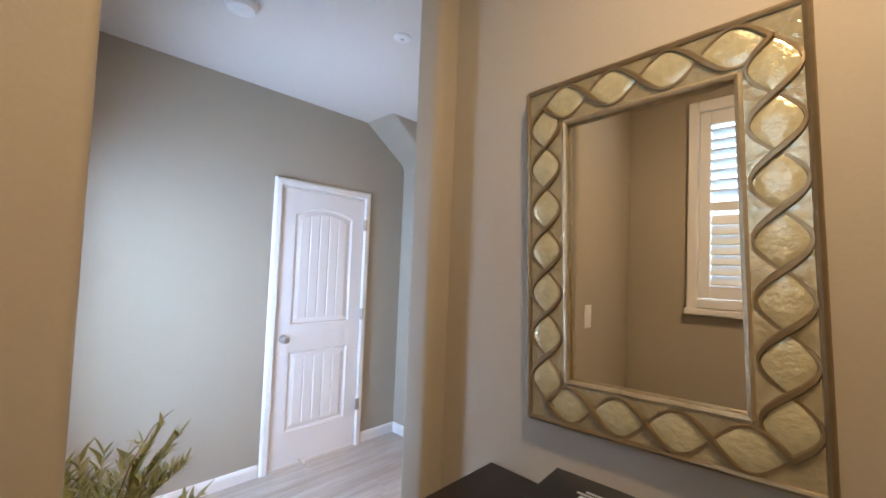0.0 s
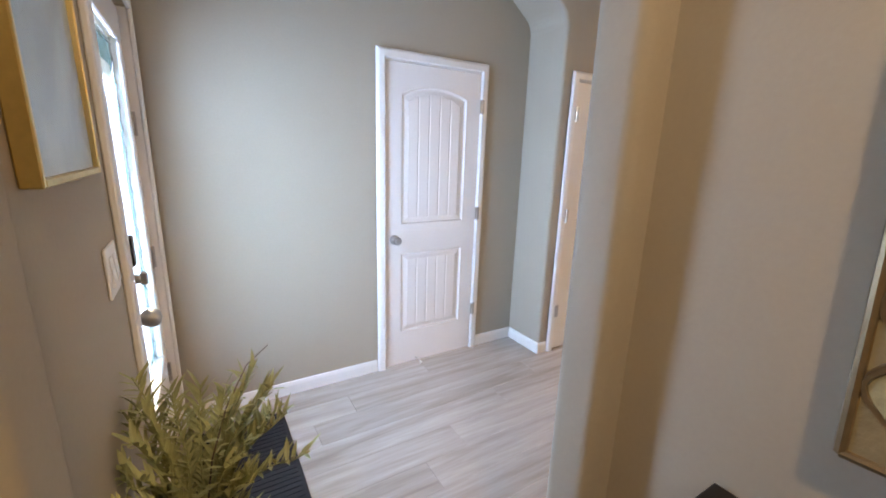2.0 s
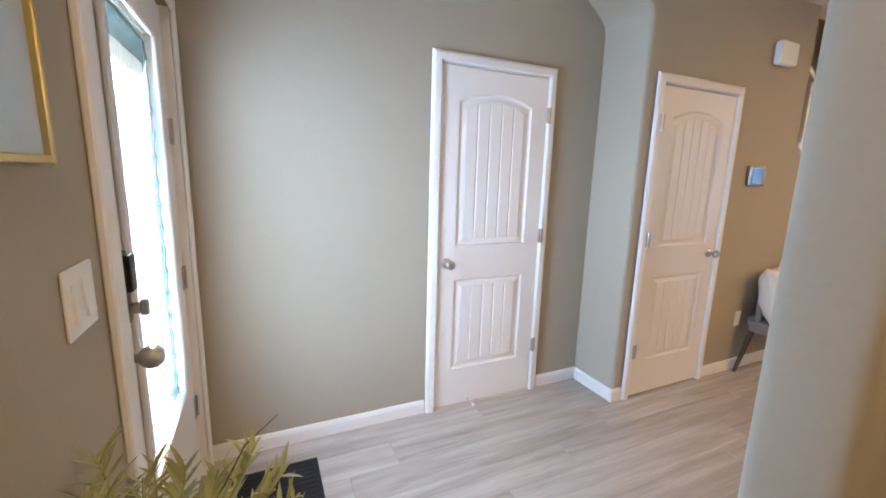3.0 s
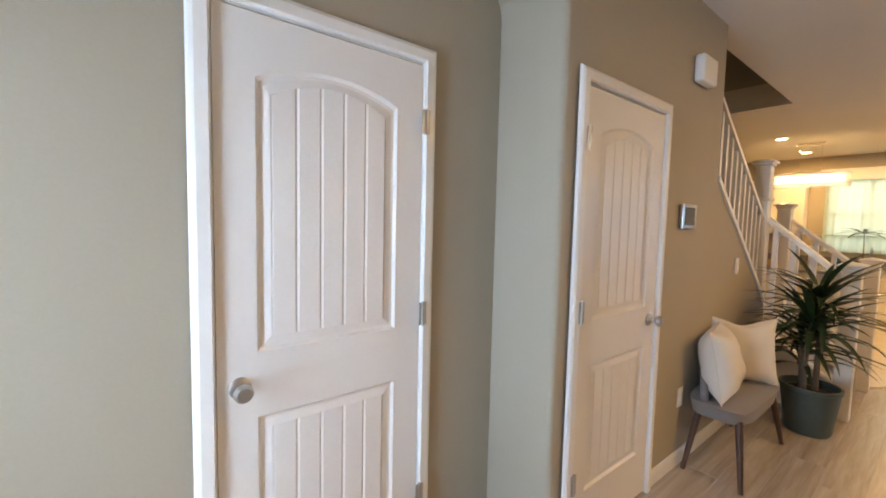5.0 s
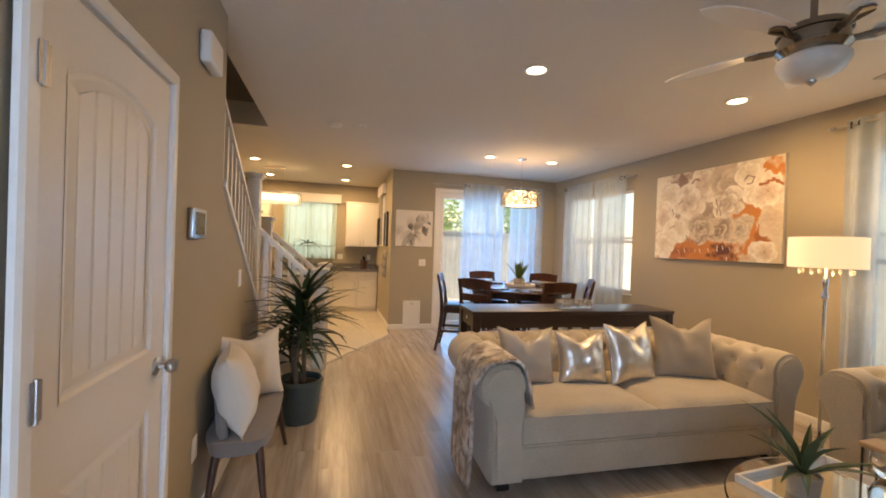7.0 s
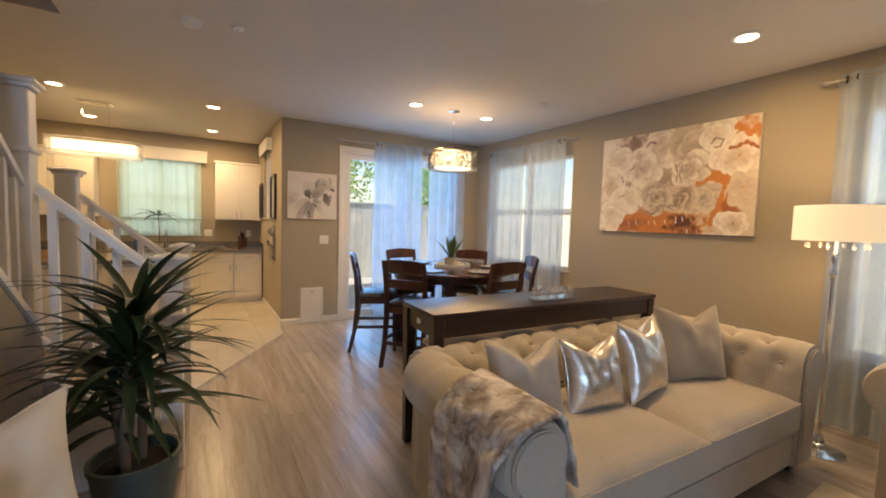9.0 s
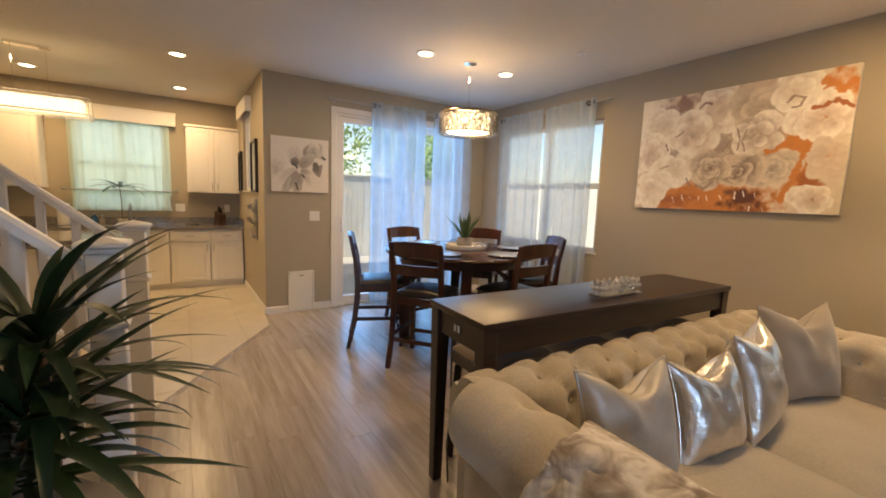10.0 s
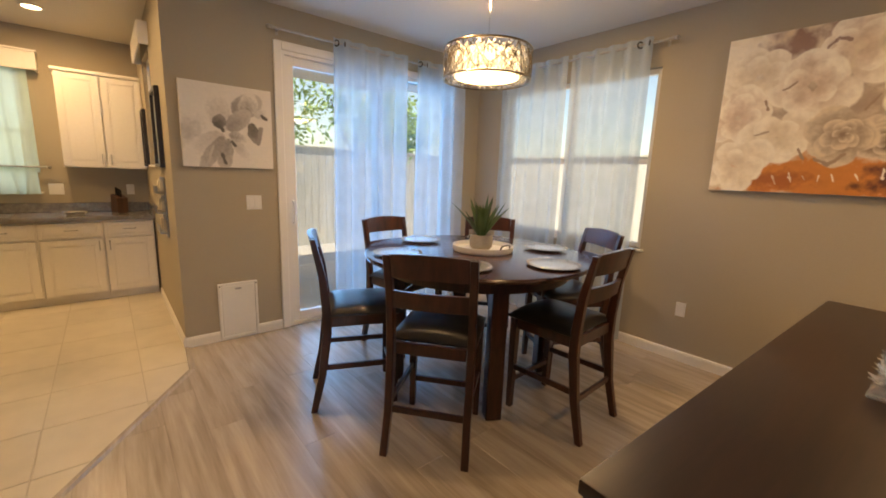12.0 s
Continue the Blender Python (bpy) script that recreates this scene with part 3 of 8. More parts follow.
# ---- doors ----
def panel_door(name, at, hinge_right, label, width=0.71, wall=0.12, h=2.035, knob_z=0.935):
    """A two-panel plank door in its casing; the leaf's lower left corner at the origin, its face towards -y."""
    d = thing(name, at, label, "door")
    d["kind"] = "structure"
    o = B()
    box(o, 0.002, width - 0.002, 0.010, 0.035, 0.012, h)
    px0, px1 = 0.105, width - 0.105
    arch = lambda x: h - 0.173 + 0.055 * math.sin(math.pi * (x - px0) / (px1 - px0)) ** 0.8
    for x0, x1, z0, z1 in ((0.002, px0, 0.012, h), (px1, width - 0.002, 0.012, h), (px0, px1, 0.012, 0.25), (px0, px1, 0.838, 1.028)):
        box(o, x0, x1, 0, 0.010, z0, z1)
    n = 16
    for i in range(n):
        xa, xb = px0 + (px1 - px0) * i / n, px0 + (px1 - px0) * (i + 1) / n
        za, zb = arch(xa), arch(xb)
        grow(o, ([(xa, 0, za), (xb, 0, zb), (xb, 0, h), (xa, 0, h), (xa, 0.01, za), (xb, 0.01, zb)], [(0, 1, 2, 3), (0, 4, 5, 1)]))
    leaf = part("door_leaf", o, DOORPAINT, d)
    for z0, z1, curved in ((0.25, 0.838, False), (1.028, h - 0.173, True)):
        o = B()
        top = [(px0 + (px1 - px0) * i / n, (arch(px0 + (px1 - px0) * i / n) if curved else z1)) for i in range(n + 1)]
        line = [(px0, z0)] + top + [(px1, z0)]
        # sloped moulding round the panel
        cx, cz = (px0 + px1) / 2, (z0 + z1) / 2
        lip = 0.050
        inset = [(px0 + lip + (x - px0) * (px1 - px0 - 2 * lip) / (px1 - px0), z + (lip if z < cz else -lip)) for x, z in line]
        at_ = lambda k, y: [o.verts.new((x + (p - x) * k, y, z + (q - z) * k)) for (x, z), (p, q) in zip(line, inset)]
        rings = [at_(0, -0.0012), at_(0.14, -0.0012), at_(0.34, 0.0085), at_(0.55, 0.0085), at_(1, 0.003)]
        for r0, r1 in zip(rings, rings[1:]):
            for i in range(len(line)):
                j = (i + 1) % len(line)
                o.faces.new((r0[i], r0[j], r1[j], r1[i]))
        part("panel_moulding", o, DOORPAINT, d)
        boards = 5
        ix0, ix1 = px0 + lip, px1 - lip
        for k in range(boards):
            o = B()
            xa, xb = ix0 + (ix1 - ix0) * k / boards + 0.0001, ix0 + (ix1 - ix0) * (k + 1) / boards - 0.0001
            back = lambda x: px0 + (x - ix0) * (px1 - px0) / (ix1 - ix0)
            za = (arch(back(xa)) if curved else z1) - lip
            zb = (arch(back(xb)) if curved else z1) - lip
            zl = z0 + lip
            grow(o, ([(xa, 0.0065, zl), (xb, 0.0065, zl), (xb, 0.0065, zb), (xa, 0.0065, za),
                      (xa + 0.007, 0.003, zl), (xb - 0.007, 0.003, zl), (xb - 0.007, 0.003, zb), (xa + 0.007, 0.003, za)],
                     [(4, 5, 6, 7), (0, 1, 5, 4), (1, 2, 6, 5), (2, 3, 7, 6), (3, 0, 4, 7)]))
            part("panel_board", o, DOORPAINT, d)
    # casing and jamb
    o = B()
    prof = [(0.003, 0.004), (0.003, -0.010), (0.010, -0.018), (0.042, -0.016), (0.054, -0.010), (0.060, 0.0)]
    outer = lambda k: [(-k, 0.0), (-k, h + 0.008 + k), (width + k, h + 0.008 + k), (width + k, 0.0)]
    rings = [[o.verts.new((x, y, z)) for x, z in outer(k)] for k, y in prof]
    for r0, r1 in zip(rings, rings[1:]):
        for i in range(3):
            o.faces.new((r0[i], r0[i + 1], r1[i + 1], r1[i]))
    part("casing", o, TRIM, d)
    o = B()
    for x0, x1, z0, z1 in ((-0.010, 0.0, 0, h + 0.006), (width, width + 0.010, 0, h + 0.006), (-0.010, width + 0.010, h + 0.006, h + 0.010)):
        box(o, x0, x1, 0.003, wall - 0.003, z0, z1)
    part("jamb", o, TRIM, d)
    o = B()
    hx = width + 0.004 if hinge_right else -0.004
    box(o, hx - 0.018, hx + 0.018, -0.0215, -0.0185, -0.045, 0.045, 0.001)
    tube(o, [(hx, -0.020, -0.048), (hx, -0.020, 0.048)], 0.006, 8)
    first = None
    for z in (h - 0.213, 1.082, 0.337):
        first = again(first, pose(0, 0, z), d) if first else part("hinge", o, NICKEL, d, "brushed nickel hinge", at=pose(0, 0, z))
    kx = 0.062 if hinge_right else width - 0.062
    o = B()
    lathe(o, [(0, 0), (0.032, 0), (0.032, 0.006), (0.026, 0.010), (0.011, 0.014), (0.010, 0.032), (0.020, 0.038), (0.027, 0.050), (0.027, 0.058), (0.020, 0.068), (0, 0.072)], 20,
          pose(kx, 0, knob_z, 90))
    part("knob", o, NICKEL, d, "round brushed nickel door knob", True)
    return d


panel_door("door_1", pose(1.165, 2.90, 0), True, "white two-panel plank closet door, closed, in a white casing")
panel_door("door_2", pose(2.44, 2.554, 0), False, "white arched two-panel plank door below the stairs, closed", 0.705, h=2.007, knob_z=0.965)
# the small spring stop at the foot of the closet door
stop = thing("door_stop", pose(1.40, 2.90, 0.035), "small white-tipped spring door stop on the closet door", "door stop")
b = B()
tube(b, [(0, -0.075 + 0.0, 0.0), (0, 0, 0)], 0.005, 8)
part("spring", b, NICKEL, stop)
b = B()
tube(b, [(0, -0.090, 0), (0, -0.074, 0)], 0.008, 8)
part("tip", b, PLASTIC, stop)

# front door: leaf with a long glazed light, in the wall facing +x
fd = thing("front_door", pose(-0.075, 1.87, 0), "white front door with a long leaded glass light, closed", "door")
fd["kind"] = "structure"
b = B()
W, HH, g0, g1, gz0, gz1 = 0.94, 2.05, 0.20, 0.74, 0.55, 1.90
for y0, y1, z0, z1 in ((0, g0, 0.01, HH), (g1, W, 0.01, HH), (g0, g1, 0.01, gz0), (g0, g1, gz1, HH)):
    box(b, -0.045, 0, y0, y1, z0, z1)
part("door_leaf", b, DOORPAINT, fd)
b = B()
for y0, y1, z0, z1 in ((g0 - 0.03, g0 + 0.01, gz0 - 0.03, gz1 + 0.03), (g1 - 0.01, g1 + 0.03, gz0 - 0.03, gz1 + 0.03), (g0 + 0.01, g1 - 0.01, gz0 - 0.03, gz0 + 0.01), (g0 + 0.01, g1 - 0.01, gz1 - 0.01, gz1 + 0.03)):
    box(b, 0.0, 0.014, y0, y1, z0, z1, 0.005)
part("glazing_bead", b, DOORPAINT, fd)
b = B()
box(b, -0.026, -0.020, g0, g1, gz0, gz1)
pane = part("glass_light", b, glass_mat("textured_door_glass", (0.92, 1.0, 0.98), 0.35, 0.5), fd, "textured clear door glass")
pane.visible_shadow = False
b = B()
nsc = 16
for side in (g0 + 0.02, g1 - 0.02):
    for k in range(nsc):
        zc = gz0 + 0.05 + (gz1 - gz0 - 0.1) * k / (nsc - 1)
        s = 1 if side < 0.4 else -1
        tube(b, [(-0.014, side + s * 0.035 * math.sin(math.pi * q / 6), zc - 0.042 + 0.014 * q) for q in range(7)], 0.004, 6)
for zc in (gz0 + 0.03, gz1 - 0.03):
    tube(b, [(-0.014, g0 + 0.02, zc), (-0.014, g1 - 0.02, zc)], 0.004, 6)
part("leaded_border", b, NICKEL, fd)
TEAL = glass_mat("teal_bevel_glass", (0.42, 0.80, 0.84), 0.25, 0.6)
for y0, y1, z0, z1 in ((g0 + 0.012, g0 + 0.062, gz0 + 0.012, gz1 - 0.012), (g1 - 0.062, g1 - 0.012, gz0 + 0.012, gz1 - 0.012),
                       (g0 + 0.064, g1 - 0.064, gz0 + 0.012, gz0 + 0.062), (g0 + 0.064, g1 - 0.064, gz1 - 0.112, gz1 - 0.012)):
    b = B()
    box(b, -0.0195, -0.0175, y0, y1, z0, z1)
    part("bevel_strip", b, TEAL, fd, "teal bevelled border glass").visible_shadow = False
b = B()
for y0, y1, z0, z1 in ((-0.085, -0.012, 0, HH + 0.07), (W + 0.012, W + 0.052, 0, HH + 0.07), (-0.012, W + 0.012, HH + 0.006, HH + 0.07)):
    box(b, 0.031, 0.048, y0, y1, z0, z1, 0.004)
for y0, y1, z0, z1 in ((-0.010, -0.001, 0, HH + 0.01), (W + 0.001, W + 0.010, 0, HH + 0.01)):
    box(b, -0.10, 0.031, y0, y1, z0, z1)
part("casing", b, TRIM, fd)
b = B()
box(b, 0.0, 0.030, 0.035, 0.095, 1.08, 1.255, 0.010, 2)
lock = part("keypad_lock", b, BRONZE, fd, "dark keypad deadbolt", True)
b = B()
box(b, 0.030, 0.046, 0.042, 0.088, 1.16, 1.248, 0.007, 2)
part("lock_cover", b, BLACK, lock)
b = B()
tube(b, [(0.030, 0.065, 1.118), (0.052, 0.065, 1.118)], 0.014, 14)
box(b, 0.050, 0.068, 0.058, 0.072, 1.098, 1.138, 0.004)
part("thumb_turn", b, NICKEL, lock)
b = B()
lathe(b, [(0, 0), (0.034, 0), (0.034, 0.006), (0.026, 0.011), (0.012, 0.016), (0.011, 0.034), (0.021, 0.042), (0.030, 0.058), (0.028, 0.074), (0.018, 0.086), (0, 0.090)], 22, pose(0, 0.066, 0.992, 0, 90))
part("knob", b, NICKEL, fd, "egg-shaped brushed nickel knob", True)
b = B()
box(b, -0.001, 0.003, W - 0.030, W + 0.008, -0.05, 0.05, 0.001)
tube(b, [(0.008, W + 0.006, -0.052), (0.008, W + 0.006, 0.052)], 0.007, 8)
hg = part("hinge", b, NICKEL, fd, at=pose(0, 0, 1.59))
again(hg, pose(0, 0, 0.98), fd)
again(hg, pose(0, 0, 0.37), fd)


# ---- windows ----
def window(name, at, width, height, label, rail=True, depth=0.12):
    """A white two-sash window; lower left corner of the opening at the origin, room towards +y of the frame."""
    w = thing(name, at, label, "window")
    w["kind"] = "structure"
    o = B()
    for x0, x1, z0, z1 in ((0, 0.045, 0, height), (width - 0.045, width, 0, height), (0.045, width - 0.045, 0, 0.045), (0.045, width - 0.045, height - 0.045, height),
                           (width / 2 - 0.03, width / 2 + 0.03, 0.045, height - 0.045)):
        box(o, x0 + 0.001, x1 - 0.001, -0.085, -0.035, z0 + 0.001, z1 - 0.001, 0.004)
    part("window_frame", o, TRIM, w)
    if rail:
        o = B()
        for x0, x1 in ((0.046, width / 2 - 0.031), (width / 2 + 0.031, width - 0.046)):
            box(o, x0, x1, -0.078, -0.040, height * 0.5 - 0.022, height * 0.5 + 0.022, 0.004)
        part("meeting_rail", o, TRIM, w)
    for x0, x1 in ((0.046, width / 2 - 0.031), (width / 2 + 0.031, width - 0.046)):
        o = B()
        box(o, x0, x1, -0.062, -0.058, 0.046, height - 0.046)
        part("pane", o, PANE, w).visible_shadow = False
    o = B()
    box(o, -0.03, width + 0.03, -0.03, 0.022, -0.022, -0.001, 0.005)
    part("window_sill", o, TRIM, w)
    return w


window("window_1", pose(3.55, -2.08, 0.55) @ pose(0, 0, 0) @ Matrix.Translation((-1.80, 0, 0)), 1.80, 1.78, "white window behind sheer living room curtains")
window("window_2", pose(6.10, -2.08, 0.86), 1.60, 1.47, "white window behind sheer dining curtains")
window("window_3", pose(10.5, 1.93, 1.10, 0, 0, 90), 1.04, 1.22, "white kitchen window over the sink")
window("window_4", pose(9.1, 1.014, 1.42), 0.70, 1.0, "small white side window in the kitchen wall", False)

# sliding patio door in the wall facing -x
sd = thing("patio_door", pose(8.155, 0.20, 0), "white sliding glass patio door, closed", "door")
sd["kind"] = "structure"
b = B()
D, HT = 1.90, 2.38
for y0, y1, z0, z1 in ((0.0, 0.065, 0, HT + 0.065), (-D - 0.065, -D, 0, HT + 0.065), (-D, 0.0, HT, HT + 0.065)):
    box(b, -0.016, -0.001, y0, y1, z0, z1, 0.004)
for y0, y1, z0, z1 in ((-0.03, -0.001, 0.03, HT - 0.031), (-D + 0.001, -D + 0.03, 0.03, HT - 0.031), (-D + 0.001, -0.001, HT - 0.03, HT - 0.001), (-D + 0.001, -0.001, 0.002, 0.03)):
    box(b, 0.0, 0.14, y0, y1, z0, z1)
part("door_frame", b, TRIM, sd)
for k, (y0, x0) in enumerate(((-0.99, 0.03), (-1.865, 0.075))):
    b = B()
    y1 = y0 + 0.955
    for a0, a1, z0, z1 in ((y0, y0 + 0.07, 0.032, HT - 0.033), (y1 - 0.07, y1, 0.032, HT - 0.033), (y0 + 0.07, y1 - 0.07, 0.032, 0.12), (y0 + 0.07, y1 - 0.07, HT - 0.105, HT - 0.033)):
        box(b, x0, x0 + 0.04, a0, a1, z0, z1, 0.004)
    sash = part("sliding_panel", b, TRIM, sd)
    b = B()
    box(b, x0 + 0.017, x0 + 0.023, y0 + 0.07, y1 - 0.07, 0.12, HT - 0.105)
    part("pane", b, PANE, sash).visible_shadow = False
    if k == 0:
        b = B()
        tube(b, [(x0, y1 - 0.035, 0.95), (x0 - 0.035, y1 - 0.035, 0.97), (x0 - 0.035, y1 - 0.035, 1.13), (x0, y1 - 0.035, 1.15)], 0.009, 8)
        part("pull_handle", b, PLASTIC, sash, "white pull handle")

# nook window with plantation shutters in the wall facing +x
sh = thing("window_5", pose(-0.70, 0.0, 0), "white plantation shutters on the nook window, upper louvres open", "shutters")
sh["kind"] = "structure"
b = B()
for y0, y1, z0, z1 in ((-0.05, 0.0, 1.30, 2.47), (0.58, 0.63, 1.30, 2.47), (0.0, 0.58, 2.41, 2.47), (0.0, 0.58, 1.34, 1.39)):
    box(b, -0.03, 0.030, y0, y1, z0, z1, 0.006)
box(b, -0.02, 0.040, -0.06, 0.64, 1.30, 1.335, 0.006)
part("shutter_surround", b, TRIM, sh)
b = B()
for y0, y1, z0, z1 in ((0.002, 0.055, 1.392, 2.408), (0.525, 0.578, 1.392, 2.408), (0.055, 0.525, 1.392, 1.46), (0.055, 0.525, 2.33, 2.408), (0.055, 0.525, 1.86, 1.91)):
    box(b, -0.012, 0.014, y0, y1, z0, z1, 0.004)
part("shutter_frame", b, TRIM, sh)
b = B()
box(b, -0.032, 0.032, 0.057, 0.523, -0.005, 0.005, 0.003)
lou = part("louvre", b, TRIM, sh, at=pose(0, 0, 1.96, 0, -22))
for k in range(6):
    again(lou, pose(0, 0, 2.015 + 0.055 * k, 0, -22), sh)
for k in range(7):
    again(lou, pose(0, 0, 1.49 + 0.054 * k, 0, 62), sh)
b = B()
box(b, -0.092, -0.088, -0.02, 0.60, 1.36, 2.42)
part("pane", b, PANE, sh).visible_shadow = False


# ---- stairs ----
st = thing("staircase", pose(0, 0, 0), "carpeted staircase with white painted risers and a landing", "staircase")
st["kind"] = "structure"
RISE, RUN = 0.18, 0.25
for k in range(2):
    b = B()
    box(b, 5.31, 6.15, 2.06 + RUN * k, 2.60, RISE * k, RISE * (k + 1), 0.012, 2)
    part("lower_step", b, CARPET, st)
b = B()
box(b, 5.252, 6.18, 2.60, 3.55, 0.36, 0.54, 0.012, 2)
part("landing", b, CARPET, st)
for k in range(12):
    b = B()
    x1 = 5.25 - RUN * k
    box(b, x1 - RUN - 0.03, x1, 2.686, 3.548, 0.54 + RISE * k, 0.54 + RISE * (k + 1), 0.012, 2)
    part("upper_step", b, CARPET, st)
for x0, x1 in ((5.20, 5.308), (6.152, 6.25)):
    b = B()
    prism(b, [(2.03, 0), (2.62, 0), (2.62, 0.66), (2.03, 0.20)], x0, x1, Matrix(((0, 0, 1, 0), (1, 0, 0, 0), (0, 1, 0, 0), (0, 0, 0, 1))))
    part("lower_stringer", b, TRIM, st)
b = B()
prism(b, [(3.962, 1.737), (5.20, 0.82), (5.20, 0.86), (3.962, 1.777)], -2.70, -2.55, pose(0, 0, 0, 90))
part("wall_cap", b, TRIM, st)


def newel(name_label, x, y, z0, z1, w=0.105):
    n = thing("newel_post", pose(x, y, 0), name_label, "newel post", "newel posts")
    o = B()
    h = w / 2
    box(o, -h, h, -h, h, z0, z1 - 0.05, 0.004)
    part("post", o, TRIM, n)
    o = B()
    box(o, -h - 0.015, h + 0.015, -h - 0.015, h + 0.015, z1 - 0.34, z1 - 0.315, 0.006)
    part("collar", o, TRIM, n)
    o = B()
    box(o, -h - 0.014, h + 0.014, -h - 0.014, h + 0.014, z1 - 0.05, z1 - 0.028, 0.005)
    box(o, -h - 0.030, h + 0.030, -h - 0.030, h + 0.030, z1 - 0.028, z1 - 0.008, 0.006)
    grow(o, ([(-h - 0.02, -h - 0.02, z1 - 0.008), (h + 0.02, -h - 0.02, z1 - 0.008), (h + 0.02, h + 0.02, z1 - 0.008), (-h - 0.02, h + 0.02, z1 - 0.008), (0, 0, z1 + 0.012)],
             [(0, 1, 4), (1, 2, 4), (2, 3, 4), (3, 0, 4)]))
    part("cap", o, TRIM, n)
    return n


NEWELS = [(5.255, 2.05, 0.0, 1.20), (6.20, 2.03, 0.0, 1.20), (6.165, 2.655, 0.36, 1.70), (5.225, 2.625, 0.78, 2.02)]
newel("white square newel post at the foot of the stairs", *NEWELS[0])
newel("white square newel post on the kitchen side of the stairs", *NEWELS[1])
newel("tall white newel post on the stair landing", *NEWELS[2])
newel("tall white newel post where the upper flight turns", *NEWELS[3])


def railing(p, q, drop, count, label):
    """A sloping handrail from p to q with its lower rail and balusters."""
    r = thing("stair_railing", Matrix(), label, "railing", "stair railings")
    p, q = Vector(p), Vector(q)
    for nm, dz, w, h in (("handrail", 0.0, 0.062, 0.058), ("lower_rail", -drop, 0.062, 0.036)):
        o = B()
        d = q - p
        side = Vector((d.y, -d.x, 0)).normalized() * w / 2
        up = Vector((0, 0, h))
        e = Vector((0, 0, dz))
        ch = side * 0.65
        ring = [(-side, 0), (side, 0), (side, 0.65), (ch, 1), (-ch, 1), (-side, 0.65)]
        a = [o.verts.new(p + e + s + up * k) for s, k in ring]
        c = [o.verts.new(q + e + s + up * k) for s, k in ring]
        for i in range(6):
            o.faces.new((a[i], a[(i + 1) % 6], c[(i + 1) % 6], c[i]))
        o.faces.new(a)
        o.faces.new(c[::-1])
        part(nm, o, TRIM, r)
    first = None
    sl = (q.z - p.z) / (Vector((q.x - p.x, q.y - p.y))).length
    for k in range(count):
        s = (k + 0.5) / count
        at = p.lerp(q, s)
        if first is None:
            o = B()
            box(o, -0.017, 0.017, -0.017, 0.017, -drop + 0.03, 0.004)
            first = part("baluster", o, TRIM, r, at=Matrix.Translation(at))
        else:
            again(first, Matrix.Translation(at), r)
    return r


railing((3.965, 2.624, 2.33), (5.18, 2.624, 1.52), 0.62, 11, "white stair balustrade along the upper flight")
railing((5.245, 2.58, 1.50), (5.255, 2.10, 1.06), 0.72, 4, "white balustrade beside the lower steps")
railing((6.18, 2.61, 1.50), (6.20, 2.08, 1.04), 0.72, 4, "white balustrade on the kitchen side of the lower steps")


# ---- outside ----
b = B()
box(b, -400, 400, -400, 400, -0.45, -0.15)
structure(part("ground", b, surf("dry_ground", (0.20, 0.19, 0.13), 0.95, scale=3, bump=0.2, vary=0.3)), "bare dry ground around the house", "ground")
b = B()
box(b, 8.31, 12.4, -6.2, 0.89, -0.149, -0.02)
structure(part("patio", b, CONCRETE), "pale concrete patio outside the glass door", "patio")


def fence(name, x0, y0, x1, y1, height, label):
    f = thing(name, pose(x0, y0, -0.15, 0, 0, math.degrees(math.atan2(y1 - y0, x1 - x0))), label, "fence")
    ln = math.hypot(x1 - x0, y1 - y0)
    o = B()
    box(o, 0, 0.137, 0.0, 0.018, 0.03, height - 0.06, 0.003)
    first = part("board", o, FENCE, f)
    n = int(ln / 0.142)
    for k in range(1, n):
        again(first, pose(0.142 * k, 0.002 * (k % 2), 0), f)
    for z in (0.35, height - 0.28):
        o = B()
        box(o, 0, ln, 0.021, 0.06, z, z + 0.09)
        part("rail", o, FENCE, f)
    o = B()
    box(o, 0, ln, -0.03, 0.06, height - 0.058, height - 0.02, 0.004)
    part("cap_rail", o, FENCE, f)
    return f


fence("wooden_fence", 12.2, 0.9, 12.2, -5.6, 2.05, "pale weathered board fence beyond the patio")
fence("wooden_fence", 12.2, -5.6, -1.0, -5.6, 2.05, "pale weathered board fence along the side yard")


